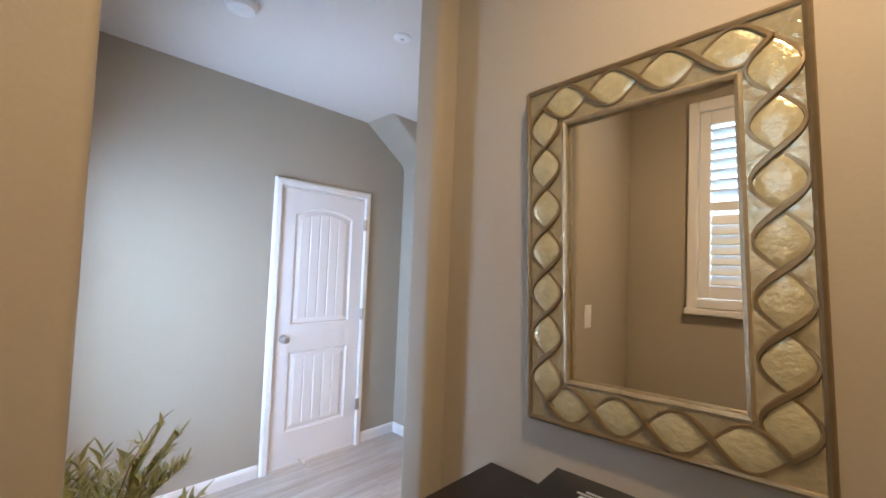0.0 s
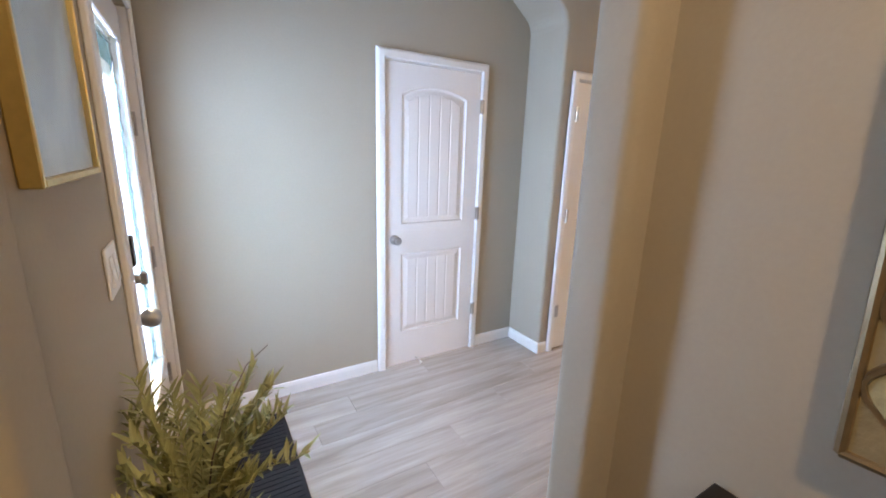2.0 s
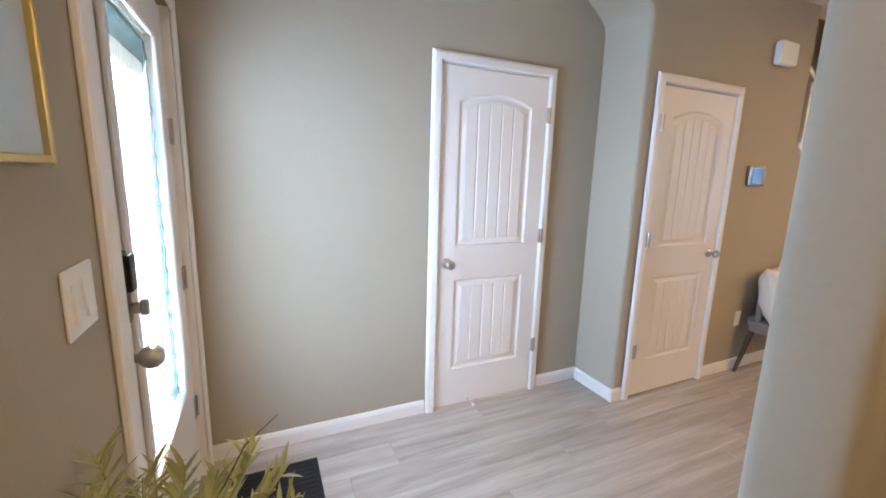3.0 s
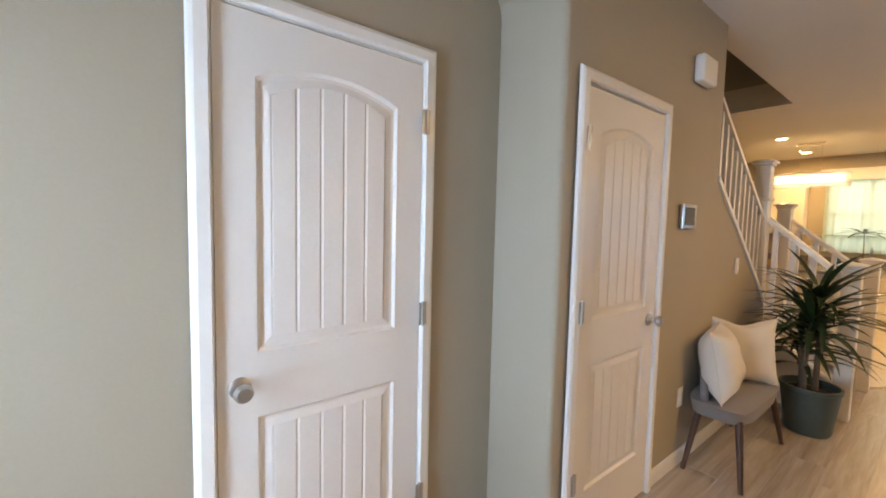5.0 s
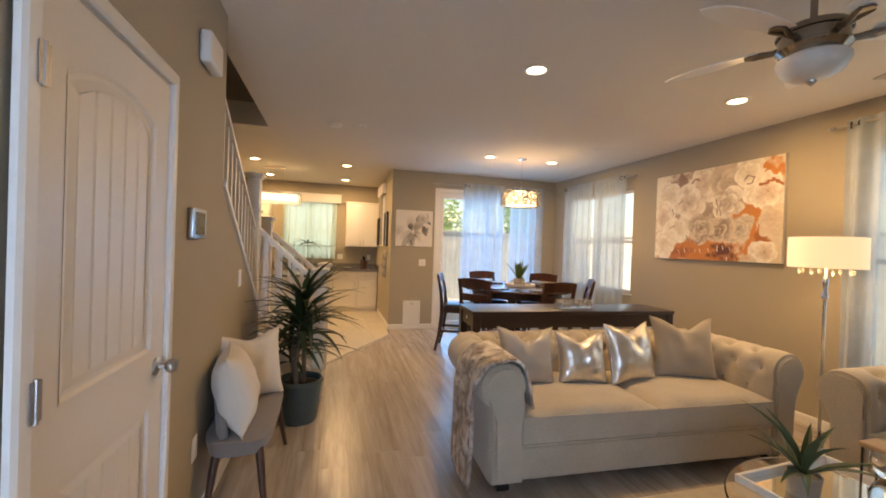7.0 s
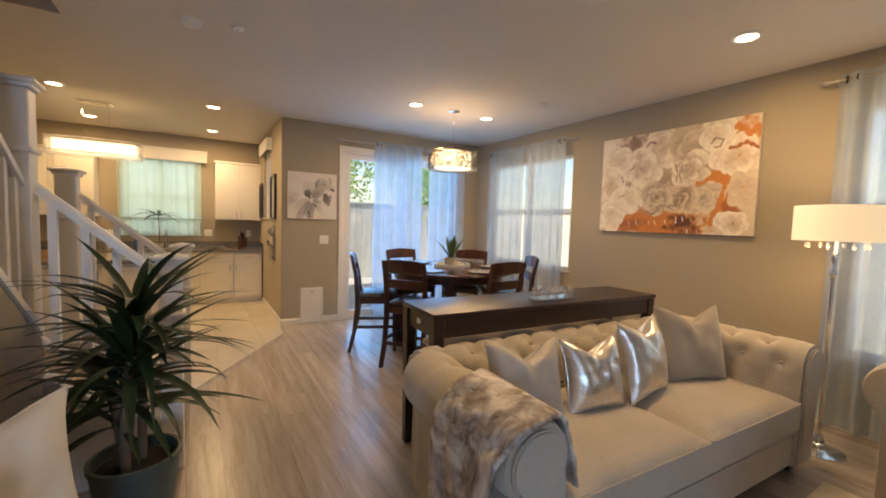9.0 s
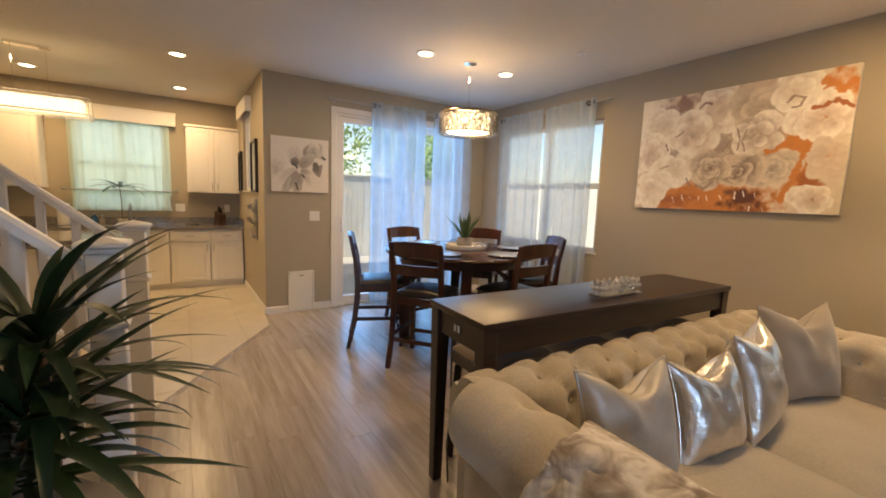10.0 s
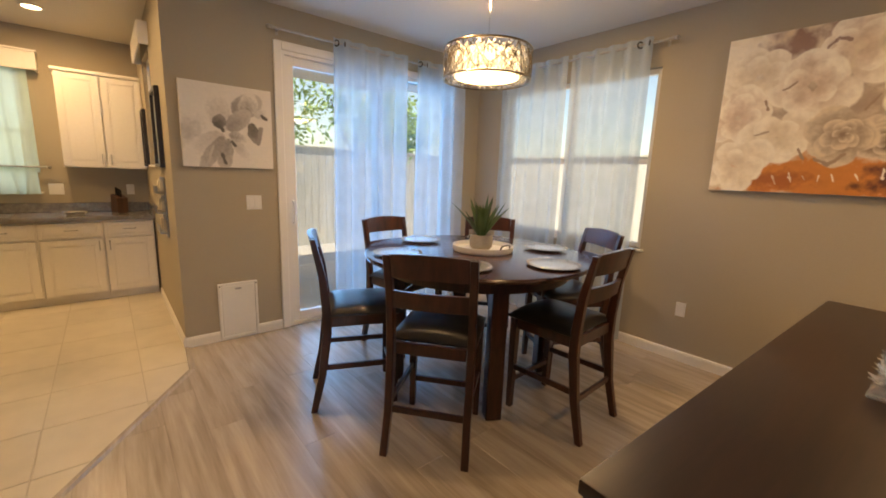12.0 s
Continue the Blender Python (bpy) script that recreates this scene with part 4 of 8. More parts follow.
def leafy_tree(at, height, spread, n, label, seed):
    rnd = random.Random(seed)
    t = thing("garden_tree", at, label, "tree")
    o = B()
    tube(o, [(0, 0, 0), (0.05, 0.03, height * 0.35), (0.0, 0.1, height * 0.7)], [0.11, 0.08, 0.04], 8)
    tips = []
    for k in range(9):
        a, h = rnd.uniform(0, 6.28), rnd.uniform(0.35, 0.75) * height
        tip = Vector((math.cos(a) * spread * rnd.uniform(0.4, 0.9), math.sin(a) * spread * rnd.uniform(0.4, 0.9), h + height * rnd.uniform(0.1, 0.3)))
        tube(o, [(0.02, 0.05, h * 0.8), tip * 0.55 + Vector((0, 0, h * 0.25)), tip], [0.035, 0.022, 0.01], 6)
        tips.append(tip)
    part("trunk", o, BARK, t)
    pts, faces = [], []
    for k in range(n):
        c = rnd.choice(tips) + Vector((rnd.gauss(0, spread * 0.28), rnd.gauss(0, spread * 0.28), rnd.gauss(0, height * 0.10)))
        d = Vector((rnd.gauss(0, 1), rnd.gauss(0, 1), rnd.gauss(-0.3, 0.7))).normalized()
        s = d.cross(Vector((rnd.gauss(0, 1), rnd.gauss(0, 1), rnd.gauss(0, 1)))).normalized()
        ln, w = rnd.uniform(0.10, 0.2), rnd.uniform(0.02, 0.045)
        i = len(pts)
        pts += [c, c + d * ln * 0.5 + s * w, c + d * ln, c + d * ln * 0.5 - s * w]
        faces.append((i, i + 1, i + 2, i + 3))
    me = bpy.data.meshes.new("crown")
    me.from_pydata(pts, [], faces)
    me.materials.append(OUTLEAF)
    cr = new("crown", me)
    cr.parent = t
    return t


leafy_tree(pose(14.2, -0.6, -0.15), 3.7, 1.4, 3600, "leafy green garden tree behind the patio fence", 5)
leafy_tree(pose(13.6, -3.4, -0.15), 3.6, 1.3, 3500, "leafy shrub tree behind the fence", 6)
leafy_tree(pose(2.2, -7.6, -0.15), 4.6, 1.6, 4000, "dark leafy tree beyond the side fence", 7)
# patio furniture, dark
pt = thing("patio_table", pose(10.0, 0.15, -0.02), "small dark metal patio table on the concrete", "table")
b = B()
box(b, -0.35, 0.35, -0.35, 0.35, 0.66, 0.70, 0.01)
part("tabletop", b, BLACK, pt)
for sx in (-0.3, 0.3):
    for sy in (-0.3, 0.3):
        b = B()
        tube(b, [(sx, sy, 0), (sx * 0.9, sy * 0.9, 0.66)], 0.018, 8)
        part("leg", b, BLACK, pt)
b = B()
box(b, -0.28, 0.28, -0.28, 0.28, 0.20, 0.23, 0.01)
part("shelf", b, BLACK, pt)


# ---- living room ----
def rolled_body(name, length, parent, at, rows=(0.20, 0.36, 0.50, 0.64), spacing=0.20, tuft=True, seat_z=0.0):
    """A tufted roll-topped back or arm, its length along x, its inner face towards -y; buttons in staggered rows."""
    prof = [(-0.02, 0.07), (-0.02, 0.20), (-0.02, 0.30)] + [(-0.02, 0.30 + 0.02 * k) for k in range(1, 12)]
    prof += [(0.115 + 0.135 * math.cos(radians(a)), 0.635 + 0.135 * math.sin(radians(a))) for a in range(200, -66, -7)]
    prof += [(0.172, 0.46), (0.170, 0.30), (0.170, 0.07)]
    cum = [0.0]
    for (a, c), (e, g) in zip(prof, prof[1:]):
        cum.append(cum[-1] + math.hypot(e - a, g - c))
    n = max(int(length / 0.02), 8)
    buttons = []
    for r, s in enumerate(rows):
        k = int(length / spacing)
        for i in range(k + 1):
            x = (i + 0.5 * (r % 2)) * spacing - k * spacing / 2
            if abs(x) < length / 2 - 0.05:
                buttons.append((x, s + 0.23))
    pleat_s = rows[-1] + 0.23

    def dent(x, s):
        if not tuft or s < 0.22:
            return 0.0
        d = 0.0
        for bx, bs in buttons:
            dx, ds = x - bx, s - bs
            if abs(dx) < 0.16 and abs(ds) < 0.2:
                d = max(d, 0.048 * math.exp(-(dx * dx + ds * ds) / 0.0020))
                # creases to the neighbours of the next row
                for q in (1, -1):
                    ex, es = q * spacing / 2, (rows[1] - rows[0])
                    t = (dx * ex + ds * es) / (ex * ex + es * es)
                    if 0 <= t <= 1 and bs + es < pleat_s + 0.02:
                        w = abs(dx * es - ds * ex) / math.hypot(ex, es)
                        d = max(d, 0.021 * math.exp(-(w / 0.018) ** 2))
                if bs > pleat_s - 0.02 and 0 < ds < 0.2:
                    d = max(d, 0.020 * math.exp(-(dx / 0.016) ** 2) * (1 - ds / 0.2))
        return d

    o = B()
    m = len(prof)
    rings = []
    for i in range(n + 1):
        x = -length / 2 + length * i / n
        row = []
        for j, (y, z) in enumerate(prof):
            a, c = prof[max(j - 1, 0)], prof[min(j + 1, m - 1)]
            tx, tz = c[0] - a[0], c[1] - a[1]
            q = math.hypot(tx, tz)
            nx, nz = -tz / q, tx / q
            d = dent(x, cum[j])
            edge = min(i, n - i) * length / n
            puff = 0.010 * math.sin(min(edge / 0.06, 1) * math.pi / 2)
            row.append(o.verts.new((x, y + nx * (puff - d), z + nz * (puff - d))))
        rings.append(row)
    for a, c in zip(rings, rings[1:]):
        for j in range(m - 1):
            o.faces.new((a[j], a[j + 1], c[j + 1], c[j]))
        o.faces.new((a[m - 1], a[0], c[0], c[m - 1]))
    o.faces.new(rings[0])
    o.faces.new(rings[-1][::-1])
    ob = part(name, o, SOFAFAB, parent, "", True, at)
    if tuft:
        bo = B()
        bmesh.ops.create_uvsphere(bo, u_segments=8, v_segments=6, radius=0.011)
        first = None
        for bx, bs in buttons:
            j = min(range(m), key=lambda k: abs(cum[k] - bs))
            y, z = prof[j]
            a, c = prof[j - 1], prof[min(j + 1, m - 1)]
            q = math.hypot(c[0] - a[0], c[1] - a[1])
            nx, nz = -(c[1] - a[1]) / q, (c[0] - a[0]) / q
            where = Matrix.Translation((bx, y - nx * 0.032, z - nz * 0.032))
            if first is None:
                first = part("button", bo, SOFAFAB, ob, "", True, where)
            else:
                again(first, where, ob)
    return ob


def cushion_mesh(o, x0, x1, y0, y1, z0, z1, crown=0.03):
    """A seat cushion with a soft crown and rounded edges."""
    nu, nv = 22, 22

    def top(u, v):
        e = (1 - abs(2 * u - 1) ** 5) * (1 - abs(2 * v - 1) ** 5)
        return Vector((x0 + (x1 - x0) * u, y0 + (y1 - y0) * v, z1 - 0.02 + (0.02 + crown) * e ** 0.4 * (1 - 0.35 * (abs(2 * u - 1) ** 2))))

    g = sheet(o, top, nu, nv)
    rim = [g[i][0] for i in range(nu + 1)] + [g[nu][j] for j in range(1, nv + 1)] + [g[i][nv] for i in range(nu - 1, -1, -1)] + [g[0][j] for j in range(nv - 1, 0, -1)]
    c = Vector(((x0 + x1) / 2, (y0 + y1) / 2, 0))
    prev = rim
    for dz, k in ((0.12, 1.008), (0.3, 1.014), (0.68, 1.014), (0.85, 1.010), (0.94, 1.0), (1.0, 0.972)):
        ring = []
        for v in rim:
            p = v.co.copy()
            w = p - c
            ring.append(o.verts.new((c.x + w.x * k, c.y + w.y * k, p.z + (z0 - p.z) * dz)))
        for i in range(len(rim)):
            j = (i + 1) % len(rim)
            o.faces.new((prev[i], prev[j], ring[j], ring[i]))
        prev = ring
    o.faces.new(prev[::-1])


def chesterfield(name, at, width, seats, label, category):
    s = thing(name, at, label, category)
    depth = 0.92
    # back along the rear, arms at both ends
    rolled_body("back", width - 0.06, s, pose(0, depth / 2 - 0.21, 0))
    for sx, rz in ((-1, 90), (1, -90)):
        arm = rolled_body("arm", depth - 0.10, s, pose(sx * (width / 2 - 0.19), -0.05, 0, 0, 0, rz), rows=(0.20, 0.36, 0.50), spacing=0.20)
        o = B()
        loop = [(0.115 + 0.118 * math.cos(radians(a)), 0.635 + 0.118 * math.sin(radians(a))) for a in range(215, -61, -15)]
        loop = [(0.0, 0.09), (0.0, 0.52)] + loop + [(0.150, 0.45), (0.150, 0.09)]
        e = (depth - 0.10) / 2 if rz == -90 else -(depth - 0.10) / 2
        prism(o, [(y, z) for y, z in loop], min(e, e + math.copysign(0.022, e)), max(e, e + math.copysign(0.022, e)), Matrix(((0, 0, 1, 0), (1, 0, 0, 0), (0, 1, 0, 0), (0, 0, 0, 1))))
        bmesh.ops.bevel(o, geom=o.edges[:], offset=0.008, segments=2, affect='EDGES')
        part("arm_front", o, SOFAFAB, arm, smooth=True)
    o = B()
    box(o, -width / 2 + 0.20, width / 2 - 0.20, -depth / 2 + 0.012, depth / 2 - 0.10, 0.07, 0.272, 0.022, 3)
    part("base", o, SOFAFAB, s, smooth=True)
    inner = width - 0.40
    for k in range(seats):
        o = B()
        x0 = -inner / 2 + inner * k / seats
        cushion_mesh(o, x0 + 0.006, x0 + inner / seats - 0.006, -depth / 2 - 0.005, depth / 2 - 0.215, 0.273, 0.475)
        cu = part("seat_cushion", o, SOFAFAB, s, smooth=True)
        for z, out in ((0.452, 0.007), (0.292, 0.008)):
            o = B()
            xa, xb, yf, yr = x0 + 0.004, x0 + inner / seats - 0.004, -depth / 2 - 0.005 - out, depth / 2 - 0.23
            tube(o, [(xa, yr, z), (xa, yf + 0.02, z), (xa + 0.006, yf + 0.006, z), (xa + 0.02, yf, z), (xb - 0.02, yf, z), (xb - 0.006, yf + 0.006, z), (xb, yf + 0.02, z), (xb, yr, z)], 0.0045, 6)
            part("piping", o, SOFAFAB, cu, smooth=True)
    for sx in (-1, 1):
        for y in (-depth / 2 + 0.08, depth / 2 - 0.10):
            o = B()
            box(o, sx * (width / 2 - 0.11) - 0.04, sx * (width / 2 - 0.11) + 0.04, y - 0.04, y + 0.04, 0, 0.072, 0.006)
            part("foot", o, BLACKWOOD, s, "black wooden block foot")
    return s


SOFA = pose(3.945, -0.11, 0, 0, 0, -92.3)
chesterfield("sofa", SOFA, 2.26, 2, "oatmeal velvet tufted sofa with rolled arms on the plank floor", "sofa")
chesterfield("armchair", pose(2.62, -1.50, 0, 0, 0, 180), 1.06, 1, "oatmeal velvet tufted armchair with rolled arms near the window", "armchair")


def pillow(at, w, h, thick, material, label, chop=0.0, name="throw_pillow", seed=0):
    rnd = random.Random(seed)
    p = thing(name, at, label, "pillow", "throw pillows")
    o = B()
    n = 30
    ph = rnd.uniform(0, 6)

    def face(sign):
        def f(u, v):
            a, c = 2 * u - 1, 2 * v - 1
            pinch = 1 - 0.13 * (1 - c * c) * abs(a) ** 3
            pinch_v = 1 - 0.13 * (1 - a * a) * abs(c) ** 3
            x, z = a * w / 2 * pinch, c * h / 2 * pinch_v
            t = ((1 - abs(a) ** 2.6) * (1 - abs(c) ** 2.6)) ** 0.55 * thick / 2
            rim = (1 - a * a) * (1 - c * c)
            t += (0.006 * math.sin(7 * a + ph + 4 * c) + 0.012 * noise.noise(Vector((a * 2.2 + seed, c * 2.2, sign)))) * rim
            if chop:
                # a blow with the flat of the hand sinks the top edge and folds the cloth below it
                k = math.exp(-((a - 0.08 * math.sin(ph)) / 0.46) ** 2) * max(0, (c + 0.15) / 1.15) ** 2
                z -= chop * k
                t *= 1 - 0.55 * math.exp(-(a / 0.16) ** 2) * max(0, c + 0.1) * (1 if sign < 0 else 0.3)
            return Vector((x, sign * t, z + h / 2))
        return f

    sheet(o, face(-1), n, n)
    sheet(o, face(1), n, n)
    bmesh.ops.remove_doubles(o, verts=o.verts[:], dist=0.0008)
    part("cover", o, material, p, smooth=True)
    o = B()
    f0 = face(0)
    rim = [f0(i / n, 0) for i in range(n)] + [f0(1, i / n) for i in range(n)] + [f0(1 - i / n, 1) for i in range(n)] + [f0(0, 1 - i / n) for i in range(n)]
    tube(o, rim, 0.0035, 5, True)
    part("piping", o, material, p, smooth=True)
    return p


# pillows stand on the seat and lean on the back
for x, y, s, th, mt, lb, ch, rz, sd_ in ((4.01, 0.60, 0.41, 0.15, SATINFAB, "silver-taupe satin pillow with a dented top on the sofa", 0.11, 80, 1),
                                     (3.955, 0.185, 0.38, 0.14, SILVERFAB, "shiny silver pillow on the sofa", 0.08, 82, 2),
                                     (3.935, -0.24, 0.44, 0.15, SILVERFAB, "shiny silver pillow on the sofa", 0.08, 98, 3),
                                     (3.925, -0.70, 0.48, 0.16, PILLOWFAB, "taupe velvet pillow with a dented top on the sofa", 0.12, 72, 4)):
    pillow(pose(x - 0.07, y, 0.478, 0, 0, rz + 180) @ pose(0, 0, 0, -14), s, s, th + 0.02, mt, lb, ch * 0.75, seed=sd_)

# faux fur throw over the sofa arm
tw = thing("fur_throw", SOFA, "mottled grey-brown faux fur throw over the sofa arm", "throw blanket")
b = B()
ARMX = -(1.13 - 0.19)
path = [(ARMX + 0.060, 0.50), (ARMX + 0.052, 0.57)] + [(ARMX - 0.115 + 0.158 * math.cos(radians(a)), 0.635 + 0.158 * math.sin(radians(a))) for a in range(0, 181, 10)] + \
       [(ARMX - 0.285, 0.55), (ARMX - 0.285, 0.42), (ARMX - 0.290, 0.28), (ARMX - 0.300, 0.15), (ARMX - 0.305, 0.05)]


def fur_point(u, v):
    k = v * (len(path) - 1)
    i = min(int(k), len(path) - 2)
    t = k - i
    px = path[i][0] + (path[i + 1][0] - path[i][0]) * t
    pz = path[i][1] + (path[i + 1][1] - path[i][1]) * t
    wob = noise.noise(Vector((u * 5, v * 9, 0.3))) * 0.016 + noise.noise(Vector((u * 40, v * 60, 1.3))) * 0.006
    y = -0.475 + 0.43 * u * (1 - 0.28 * max(0, v - 0.6)) + 0.03 * math.sin(v * 9)
    return Vector((px - wob, y, pz + wob * 0.8 + 0.004))


sheet(b, fur_point, 40, 90)
fur = part("pelt", b, FUR, tw, smooth=True)
solid = fur.modifiers.new("thickness", 'SOLIDIFY')
solid.thickness, solid.offset = 0.018, 1.0

# floor lamp
lp = thing("floor_lamp", pose(3.49, -1.55, 0), "chrome floor lamp with a lit cream drum shade", "floor lamp")
b = B()
lathe(b, [(0, 0), (0.135, 0), (0.135, 0.012), (0.10, 0.022), (0.06, 0.03), (0.05, 0.05), (0.03, 0.06), (0.028, 0.10), (0.016, 0.115), (0, 0.116)], 28)
part("base", b, CHROME, lp, smooth=True)
b = B()
lathe(b, [(0.011, 0.11), (0.011, 0.55), (0.016, 0.555), (0.016, 0.57), (0.011, 0.575), (0.011, 1.14), (0.020, 1.15), (0.024, 1.17), (0.014, 1.20), (0.012, 1.24), (0.020, 1.26), (0.018, 1.30), (0.010, 1.32), (0.010, 1.40)], 16)
part("pole", b, CHROME, lp, smooth=True)
b = B()
lathe(b, [(0.215, 1.378), (0.22, 1.378), (0.22, 1.60), (0.215, 1.60), (0.214, 1.40), (0.215, 1.378)], 40)
part("shade", b, SHADE, lp, "lit cream fabric drum shade", True)
b = B()
for a in range(3):
    tube(b, [(0.01 * math.cos(a * 2.09), 0.01 * math.sin(a * 2.09), 1.40), (0.216 * math.cos(a * 2.09), 0.216 * math.sin(a * 2.09), 1.402)], 0.004, 6)
part("shade_spider", b, CHROME, lp)
b = B()
lathe(b, [(0, 0), (0.009, -0.012), (0.012, -0.024), (0.007, -0.038), (0, -0.044)], 8)
dr = None
for a in range(8):
    at = pose(0.15 * math.cos(a * 0.785), 0.15 * math.sin(a * 0.785), 1.372)
    if dr is None:
        dr = part("crystal_drop", b, CRYSTAL, lp, "clear crystal drop", at=at)
    else:
        again(dr, at, lp)
b = B()
bmesh.ops.create_uvsphere(b, u_segments=12, v_segments=8, radius=0.035, matrix=Matrix.Translation((0, 0, 1.46)))
part("bulb", b, LIT, lp, smooth=True)

# coffee table of glass with its things
ct = thing("coffee_table", pose(2.28, -0.12, 0), "round glass coffee table on chrome legs over the rug", "coffee table")
b = B()
lathe(b, [(0, 0.438), (0.598, 0.438), (0.604, 0.444), (0.598, 0.450), (0, 0.450)], 64)
part("tabletop", b, GLASS, ct, "clear round glass top", True)
for a in range(4):
    b = B()
    c, s_ = math.cos(a * math.pi / 2 + 0.6), math.sin(a * math.pi / 2 + 0.6)
    tube(b, [(0.50 * c, 0.50 * s_, 0.016), (0.42 * c, 0.42 * s_, 0.437)], 0.014, 10)
    part("leg", b, CHROME, ct)
b = B()
tube(b, [(0.46 * math.cos(k * 0.2094), 0.46 * math.sin(k * 0.2094), 0.20) for k in range(30)], 0.008, 8, True)
part("ring", b, CHROME, ct)

ty = thing("serving_tray", pose(2.55, -0.12, 0.4515, 0, 0, 4), "white tray with a mirrored floor on the coffee table", "tray")
b = B()
for x0, x1, y0, y1 in ((-0.22, -0.205, -0.31, 0.31), (0.205, 0.22, -0.31, 0.31), (-0.205, 0.205, -0.31, -0.295), (-0.205, 0.205, 0.295, 0.31)):
    box(b, x0, x1, y0, y1, 0, 0.034, 0.003)
part("rim", b, PLASTIC, ty)
b = B()
box(b, -0.205, 0.205, -0.295, 0.295, 0.001, 0.006)
part("mirror_floor", b, MIRROR, ty)


def blade_leaf(o, base, az, lean, length, width, curl, fold=0.25, seg=8):
    """A strap leaf that rises, leans out and droops."""
    base = Vector(base)
    d = Vector((math.cos(az), math.sin(az), 0))
    side = Vector((-d.y, d.x, 0))
    prev, p, ang = None, base.copy(), lean
    for i in range(seg + 1):
        t = i / seg
        w = width * (0.45 + 1.6 * t) if t < 0.35 else width * max(0.02, 1.0 * (1 - ((t - 0.35) / 0.65) ** 1.7))
        out = d * math.sin(ang) + Vector((0, 0, math.cos(ang)))
        nrm = Vector((0, 0, math.sin(ang))) - d * math.cos(ang)
        row = [o.verts.new(p - side * w + nrm * w * fold), o.verts.new(p), o.verts.new(p + side * w + nrm * w * fold)]
        if prev:
            o.faces.new((prev[0], prev[1], row[1], row[0]))
            o.faces.new((prev[1], prev[2], row[2], row[1]))
        prev = row
        p = p + out * (length / seg)
        ang += curl / seg


al = thing("potted_aloe", pose(2.60, 0.02, 0.4585), "spiky green aloe in a stone-grey pot on the tray", "potted plant")
b = B()
lathe(b, [(0, 0), (0.052, 0), (0.062, 0.085), (0.064, 0.09), (0.056, 0.09), (0.054, 0.075), (0, 0.073)], 24)
part("pot", b, POTSTONE, al, smooth=True)
rnd = random.Random(11)
for k in range(15):
    b = B()
    blade_leaf(b, (0, 0, 0.075), k * 2.4, 0.30 + 0.12 * (k % 8), rnd.uniform(0.22, 0.36), 0.018, rnd.uniform(0.3, 1.1), 0.5)
    part("leaf", b, LEAFTIP, al, smooth=True)

hgs = thing("hourglass", pose(2.44, -0.16, 0.4585), "glass hourglass with wooden ends and metal posts on the tray", "hourglass")
for z in (0.0, 0.245):
    b = B()
    box(b, -0.055, 0.055, -0.055, 0.055, z, z + 0.02, 0.004)
    part("end_plate", b, OAK, hgs, "light wood end plate")
b = B()
lathe(b, [(0.012, 0.021), (0.040, 0.03), (0.043, 0.075), (0.026, 0.112), (0.007, 0.132), (0.026, 0.152), (0.043, 0.19), (0.040, 0.235), (0.012, 0.244)], 24)
part("glass_bulb", b, GLASS, hgs, smooth=True)
for sx in (-0.045, 0.045):
    for sy in (-0.045, 0.045):
        b = B()
        tube(b, [(sx, sy, 0.018), (sx, sy, 0.247)], 0.004, 8)
        part("post", b, BRONZE, hgs)

# rug of uneven shag
rg = thing("area_rug", pose(2.32, -0.22, 0.0), "pale shaggy area rug under the coffee table", "rug")
b = B()


def rug_point(u, v):
    e = min(u, 1 - u, v, 1 - v) * 30
    h = 0.016 * min(1, e) + noise.noise(Vector((u * 90, v * 90, 0))) * 0.006 * min(1, e)
    return Vector(((u - 0.5) * 2.05, (v - 0.5) * 1.85, max(h, 0.001)))


sheet(b, rug_point, 110, 100)
part("rug_surface", b, RUG, rg, smooth=True)

# sofa table with its stools
TB = pose(4.635, -0.14, 0, 0, 0, -92.6)
tb = thing("console_table", TB, "long espresso wood counter-height console table behind the sofa", "table")
b = B()
box(b, -0.965, 0.965, -0.222, 0.222, 0.888, 0.918, 0.005, 2)
part("tabletop", b, DARKWOOD, tb, smooth=True)
for x0, x1, y0, y1 in ((-0.90, 0.90, -0.205, -0.182), (-0.90, 0.90, 0.182, 0.205), (-0.945, -0.92, -0.145, 0.145), (0.92, 0.945, -0.145, 0.145)):
    b = B()
    box(b, x0, x1, y0, y1, 0.775, 0.887, 0.002)
    part("apron", b, DARKWOOD, tb)
for sx in (-1, 1):
    for sy in (-1, 1):
        b = B()
        x, y = sx * 0.925, sy * 0.182
        lo, hi = 0.024, 0.034
        grow(b, ([(x - lo, y - lo, 0), (x + lo, y - lo, 0), (x + lo, y + lo, 0), (x - lo, y + lo, 0), (x - hi, y - hi, 0.887), (x + hi, y - hi, 0.887), (x + hi, y + hi, 0.887), (x - hi, y + hi, 0.887)],
                 [(3, 2, 1, 0), (4, 5, 6, 7), (0, 1, 5, 4), (1, 2, 6, 5), (2, 3, 7, 6), (3, 0, 4, 7)]))
        bmesh.ops.bevel(b, geom=b.edges[:], offset=0.003, segments=1, affect='EDGES')
        part("leg", b, DARKWOOD, tb)
b = B()
box(b, -0.9485, -0.9455, -0.032, 0.032, 0.815, 0.855, 0.002)
so = part("power_outlet", b, BLACK, tb, "black power outlet plate with pale sockets")
for y in (-0.014, 0.014):
    b = B()
    box(b, -0.951, -0.9487, y - 0.006, y + 0.006, 0.820, 0.850, 0.001)
    part("socket", b, PLASTIC, so)
b = B()
